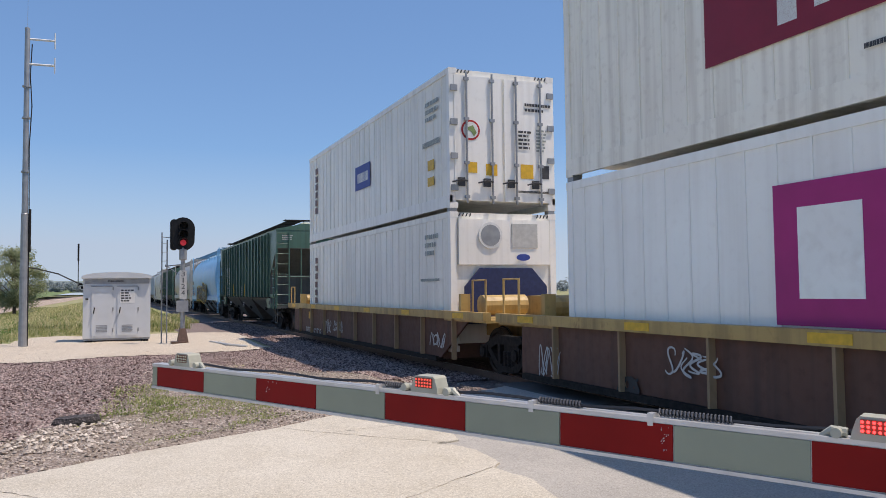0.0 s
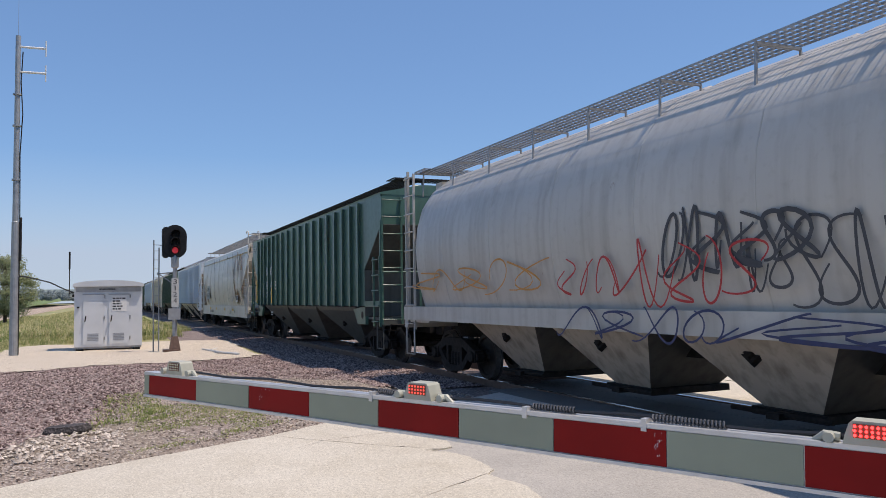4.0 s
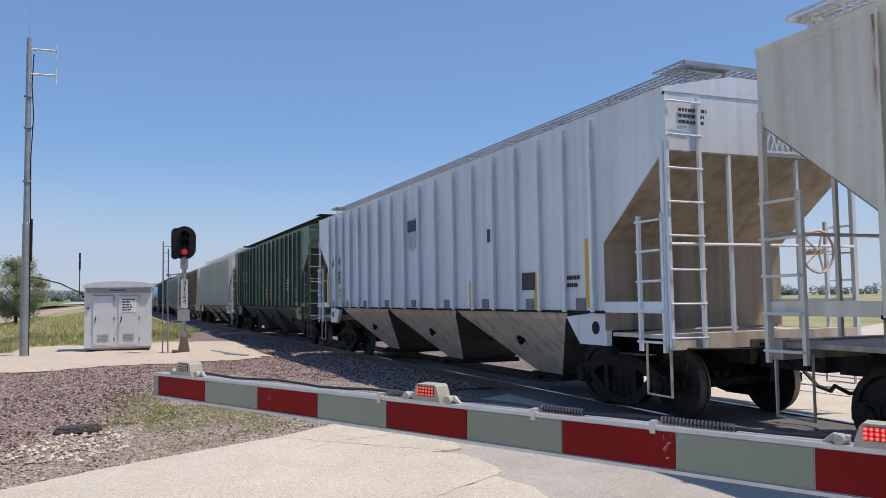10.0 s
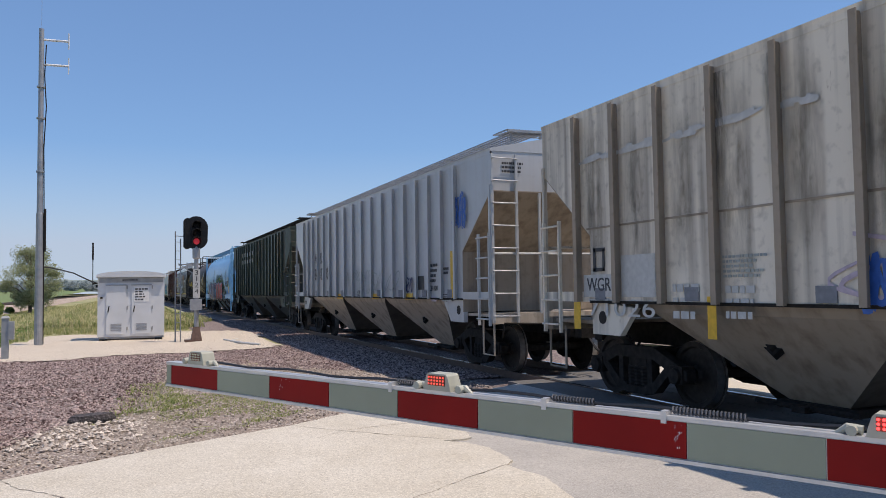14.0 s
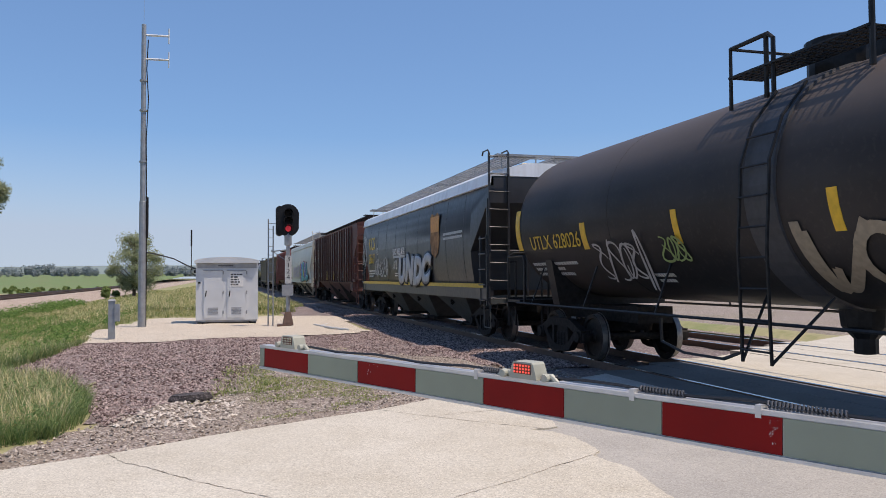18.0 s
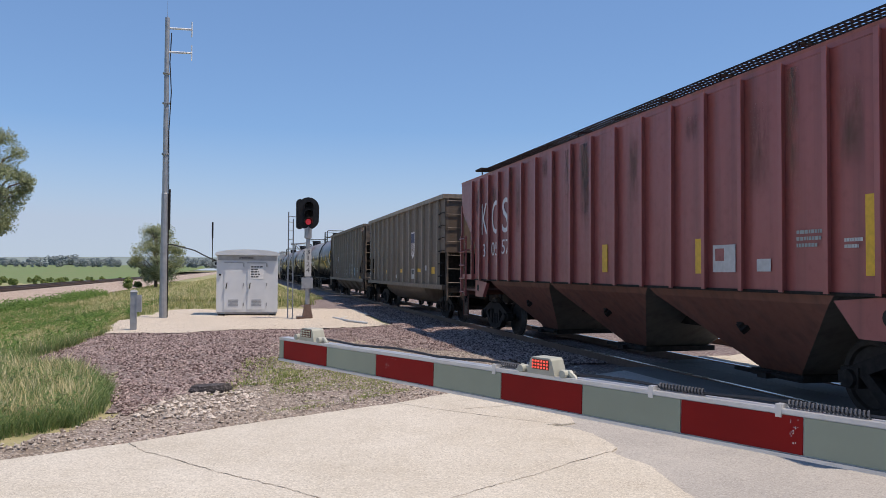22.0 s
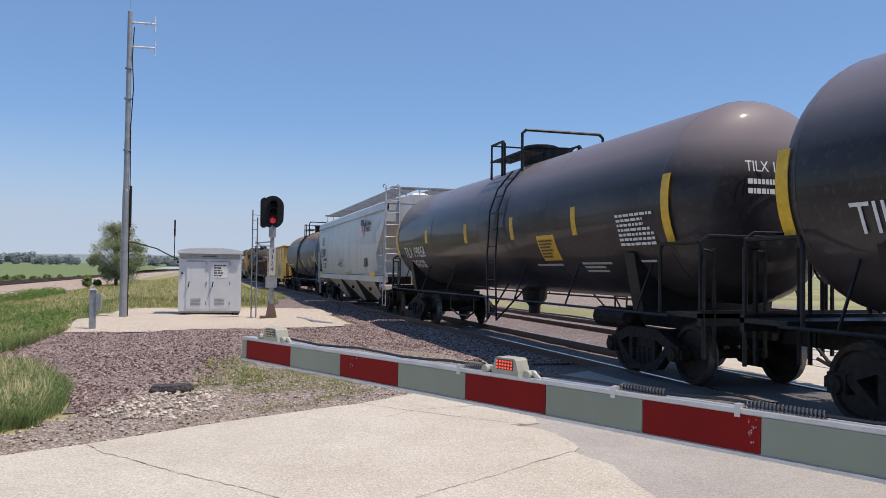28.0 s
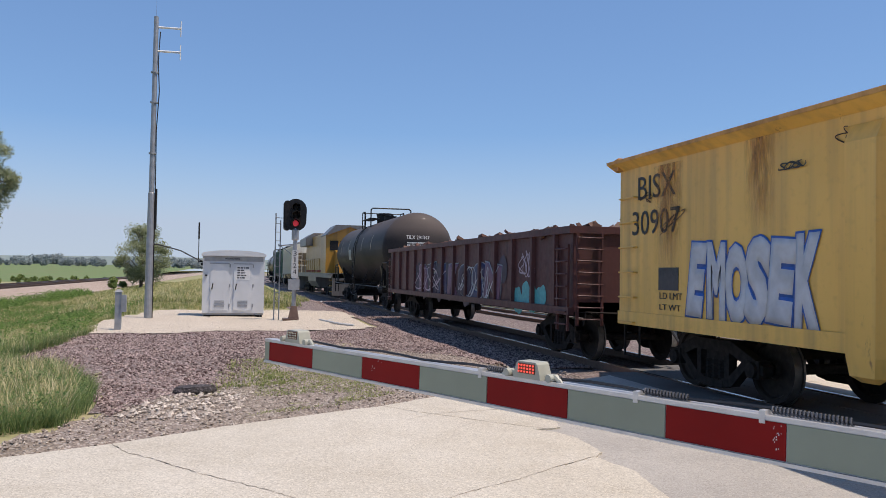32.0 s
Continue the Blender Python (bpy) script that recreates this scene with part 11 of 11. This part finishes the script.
def tree(name, x, y, z, height, spread, seed, label, leaf=0.16, count=2600, leafmat=None, clumps=26, low=0.22):
    rnd = random.Random(seed)
    t = root(name, label, "tree", (x, y, z))
    bm = bmesh.new()
    tube(bm, [(0, 0, -0.3), (0.05 * height * 0.1, 0, height * 0.25), (0.02 * height, 0.01 * height, height * 0.55), (0, 0, height * 0.85)], [height * 0.030, height * 0.022, height * 0.013, height * 0.004], 9)
    part("trunk", bm, M["bark"], t)
    heads = []
    for k in range(clumps):
        a, h = rnd.uniform(0, math.tau), rnd.uniform(low, 0.97)
        r = spread * (1.1 - abs(h - (low + 1) / 2) / (1 - low) * 1.25) * rnd.uniform(0.35, 1.0)
        p = Vector((r * math.cos(a), r * math.sin(a), height * h))
        heads.append((p, spread * rnd.uniform(0.20, 0.40)))
        bm = bmesh.new()
        tube(bm, [(0, 0, height * max(0.12, h - 0.22)), p * 0.55 + Vector((0, 0, height * h * 0.40)), p], [height * 0.010, height * 0.006, height * 0.002], 5)
        part("limb", bm, M["bark"], t)
    co, fa = [], []
    for k in range(count):
        c, r = heads[k % len(heads)]
        v = Vector((rnd.gauss(0, 1), rnd.gauss(0, 1), rnd.gauss(0, 0.8))).normalized() * r * rnd.uniform(0.25, 1.1)
        p = c + v
        u = Vector((rnd.gauss(0, 1), rnd.gauss(0, 1), rnd.gauss(0, 1))).normalized()
        w = u.orthogonal().normalized()
        s = leaf * rnd.uniform(0.6, 1.4)
        i = len(co)
        co += [p - u * s, p + w * s * 0.5, p + u * s, p - w * s * 0.5]
        fa.append((i, i + 1, i + 2, i + 3))
    me = bpy.data.meshes.new("crown")
    me.from_pydata(co, [], fa)
    me.materials.append(leafmat or M["leaf"])
    part("crown", me, None, t, "loose crown of small leaves")
    return t


scatter("loose_stones", 26000, poly_area(GRAVEL, -4.6, 6, 8.6, 27), stone(0.023), M["stone"], "loose purple and grey crushed stones", "stones", 3)
scatter("ballast_stones", 20000, lambda r: (r.uniform(4.6, 6.72), 13.8 + 34 * r.random() ** 1.5), stone(0.028), M["stone"], "loose ballast stones beside the rail", "stones", 21)
scatter("pale_stones", 380, poly_area([(-1.1, 9.3), (-0.8, 10.4), (-0.3, 11.1), (0.4, 10.9), (0.2, 9.6), (-0.3, 9.0)], -3, 3, 8, 12), stone(0.03), M["palestone"], "pale broken limestone near the road edge", "stones", 4)
scatter("pad_stones", 1800, poly_area(PAD, -4, 5, 21, 34), stone(0.03), M["palestone"], "pale stones on the pad", "stones", 6)
scatter("tan_stones", 6500, poly_area(TAN, -4, 6, 5.5, 18), stone(0.02), M["tanstone"], "small tan stones along the road edge", "stones", 14)


scatter("pad_edge_stones", 420, lambda r: (r.uniform(-3.0, 4.2), 21.3 + 2.4 * r.random() ** 2), stone(0.03), M["stone"], "purple stones strayed onto the pale pad", "stones", 16)


def ditch(r):
    x, y = r.uniform(-12.7, -11.2), 15 + 60 * r.random() ** 1.3
    return (x, y) if rnoise(x, y, 0.5) > -0.12 else (None, None)


LEFTGRASS = [(-30, 15.0), (-3.8, 15.1), (-3.46, 16.1), (-3.3, 18.5), (-3.2, 22.5), (-3.6, 24), (-3.5, 30), (-2.8, 34), (2.5, 36), (4.6, 45), (4.6, 60), (-12, 60), (-13, 30)]
scatter("tall_grass", 14000, poly_area(LEFTGRASS, -13, 5, 7.4, 60), tuft(0.33, 0.5, 8, 0.0045), M["grass"], "tall green grass of the verge", "grass", 7)
scatter("dry_grass", 8000, poly_area(LEFTGRASS, -13, 5, 7.4, 60), tuft(0.40, 0.4, 6, 0.003), M["drygrass"], "dry seeding grass among the green", "grass", 8)
scatter("near_grass", 7500, poly_area([(-7, 7.6), (-2.3, 8.4), (-1.61, 9.0), (-1.48, 10.0), (-1.76, 11.9), (-2.48, 13.8), (-3.5, 14.4), (-7, 14.6)], -7, -1.3, 7.4, 15), tuft(0.24, 0.8, 8, 0.0034), M["lush"], "lush green grass beside the stone heap", "grass", 9)
scatter("edge_weeds", 1300, poly_area([(-0.6, 8.6), (0.4, 10.6), (0.6, 12.6), (2.6, 13.0), (3.2, 11.2), (1.0, 9.6)], -1, 4, 8.3, 14, lambda x, y, r: rnoise(x, y, 0.9) > 0.0), tuft(0.04, 0.9, 7, 0.004), M["grass"], "short dry weeds on the gravel edge", "weeds", 31)
scatter("heap_grass", 1500, poly_area([(-2.5, 8.6), (-1.6, 9.3), (-1.9, 11.6), (-2.5, 13.6), (-5, 14.3), (-5, 9)], -5, -1.2, 8.2, 14.5), tuft(0.33, 0.5, 5, 0.003), M["drygrass"], "dry seed heads over the lush grass", "grass", 32)
scatter("upper_grass", 9000, poly_area([(-8, 15.3), (-3.8, 15.2), (-3.5, 16.1), (-3.35, 18.5), (-3.3, 22.0), (-8, 22)], -8, -3.2, 15.2, 22), tuft(0.25, 0.6, 8, 0.004), M["lush"], "lush green grass behind the stone heap", "grass", 33)
scatter("far_grass", 9000, lambda r: (r.uniform(-12.2, 3.5), 38 + 120 * r.random() ** 1.5), tuft(0.62, 0.45, 7, 0.012), M["grass"], "rough grass between the tracks", "grass", 34)
scatter("far_dry_grass", 6000, lambda r: (r.uniform(-12.0, 3.0), 38 + 120 * r.random() ** 1.5), tuft(0.70, 0.4, 6, 0.009), M["drygrass"], "dry yellow grass between the tracks", "grass", 35)
scatter("gravel_weeds", 260, poly_area([(-0.2, 11.0), (0.1, 13.4), (0.8, 13.6), (0.9, 11.4)], -1, 3, 9, 14), tuft(0.06, 0.9, 6, 0.006), M["grass"], "thin weeds growing through the stone", "weeds", 10)
scatter("verge_weeds", 1500, poly_area(LEFTGRASS, -11, 1, 14.5, 50, lambda x, y, r: rnoise(x, y, 1.7) > 0.12 and x < -3.4), leaf_clump(0.20, 26, 0.03), M["weed"], "leafy green weeds in patches among the grass", "weeds", 36)
scatter("heap_weeds", 520, poly_area([(-7, 7.8), (-2.3, 8.5), (-1.75, 9.2), (-1.6, 10.2), (-1.9, 11.9), (-2.6, 13.7), (-3.6, 14.4), (-7, 14.6)], -6, -1.4, 7.6, 14.5, lambda x, y, r: rnoise(x, y, 0.8) > -0.1), leaf_clump(0.15, 30, 0.02), M["lush"], "leafy weeds crowding the lush grass", "weeds", 37)
scatter("ditch_weeds", 950, ditch, leaf_clump(0.42, 26, 0.055), M["weed"], "dark green leafy weeds along the left track", "weeds", 11)
tree("tree", -10.4, 108, -0.6, 7.6, 3.1, 4, "small leafy tree standing beside the parallel track", 0.10, 20000, clumps=44, low=0.10)
tree("tall_tree", -15.9, 57, -0.5, 11.4, 2.4, 9, "tall slender leafy tree beyond the parallel track", 0.075, 26000, clumps=44, low=0.40)


def tree_row(name, y, x0, x1, trees, hmin, hmax, seed, z, leaf, leaves=90, material="farleaf", label="distant row of trees along the fields", deep=8.0):
    """A row of rounded crowns of many leaves, uneven in height, with gaps between them."""
    rnd = random.Random(seed)
    co, fa = [], []
    for k in range(trees):
        cx, cy = rnd.uniform(x0, x1), y + rnd.uniform(-deep, deep)
        h = (hmin + (hmax - hmin) * rnd.random()) * (0.75 + 0.45 * noise.noise(Vector((cx * 0.02, seed, 0))))
        r = h * rnd.uniform(0.32, 0.55)
        for q in range(leaves):
            d = Vector((rnd.gauss(0, 1), rnd.gauss(0, 1), rnd.gauss(0, 1))).normalized() * rnd.uniform(0.55, 1.05)
            p = Vector((cx + d.x * r, cy + d.y * r, z + h * 0.52 + d.z * h * 0.5))
            u = Vector((rnd.gauss(0, 1), rnd.gauss(0, 1), rnd.gauss(0, 1))).normalized()
            w = u.orthogonal().normalized()
            t = leaf * rnd.uniform(0.6, 1.4)
            i = len(co)
            co += [p - u * t, p + w * t * 0.7, p + u * t, p - w * t * 0.7]
            fa.append((i, i + 1, i + 2, i + 3))
    me = bpy.data.meshes.new(name)
    me.from_pydata(co, [], fa)
    me.materials.append(M[material])
    return tagged(new(name, me), label, "woods", kind="stuff")


def field_z(x, y):
    return -0.9 + 0.0085 * max(0.0, y - 150)


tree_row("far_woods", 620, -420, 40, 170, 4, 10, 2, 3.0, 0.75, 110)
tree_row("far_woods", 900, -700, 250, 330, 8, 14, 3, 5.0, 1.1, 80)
tree_row("field_bushes", 150, -62, -21, 60, 0.7, 2.0, 5, -0.9, 0.16, 150, "bush", "row of green bushes along the field edge", 26.0)
tree_row("track_bushes", 112, -20, -12.5, 12, 1.2, 2.8, 15, -0.9, 0.14, 320, "bush", "low green bushes round the foot of the tree", 12.0)
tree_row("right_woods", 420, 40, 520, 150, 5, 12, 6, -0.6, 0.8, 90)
strip("field", -420, -22, [40, 80, 130, 200, 300, 450, 640, 1000], field_z, M["field"], "flat green crop field", "field", 12)
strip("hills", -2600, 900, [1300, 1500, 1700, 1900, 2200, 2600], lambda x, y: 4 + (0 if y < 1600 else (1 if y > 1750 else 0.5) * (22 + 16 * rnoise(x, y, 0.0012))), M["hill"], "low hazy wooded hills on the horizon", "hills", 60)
chunk = root("asphalt_chunk", "dark broken lump of old asphalt lying on the stones", "rubble", (-0.37, 10.92, ground_z(-0.37, 10.92)))
part("lump", made(lambda b: loft(b, [[(x * k, y * k, z + (0.012 if x > 0 else 0)) for x, y in ((-0.26, -0.09), (-0.05, -0.14), (0.2, -0.1), (0.3, 0.03), (0.1, 0.13), (-0.2, 0.1))] for k, z in ((0.96, 0.0), (1.0, 0.05), (0.86, 0.11))])), M["lump"], chunk)
set_letters()


def motions():
    """Each car of the train runs past at the same even speed."""
    ts = [0.0, 1 / 30] + [float(k) for k in range(1, 32)] + [32 - 1 / 30, 32.0]
    for car in CARS:
        p = car.location.copy()
        walk(car, [(t, pose(p.x, p.y - SPEED * t, p.z)) for t in ts])


motions()
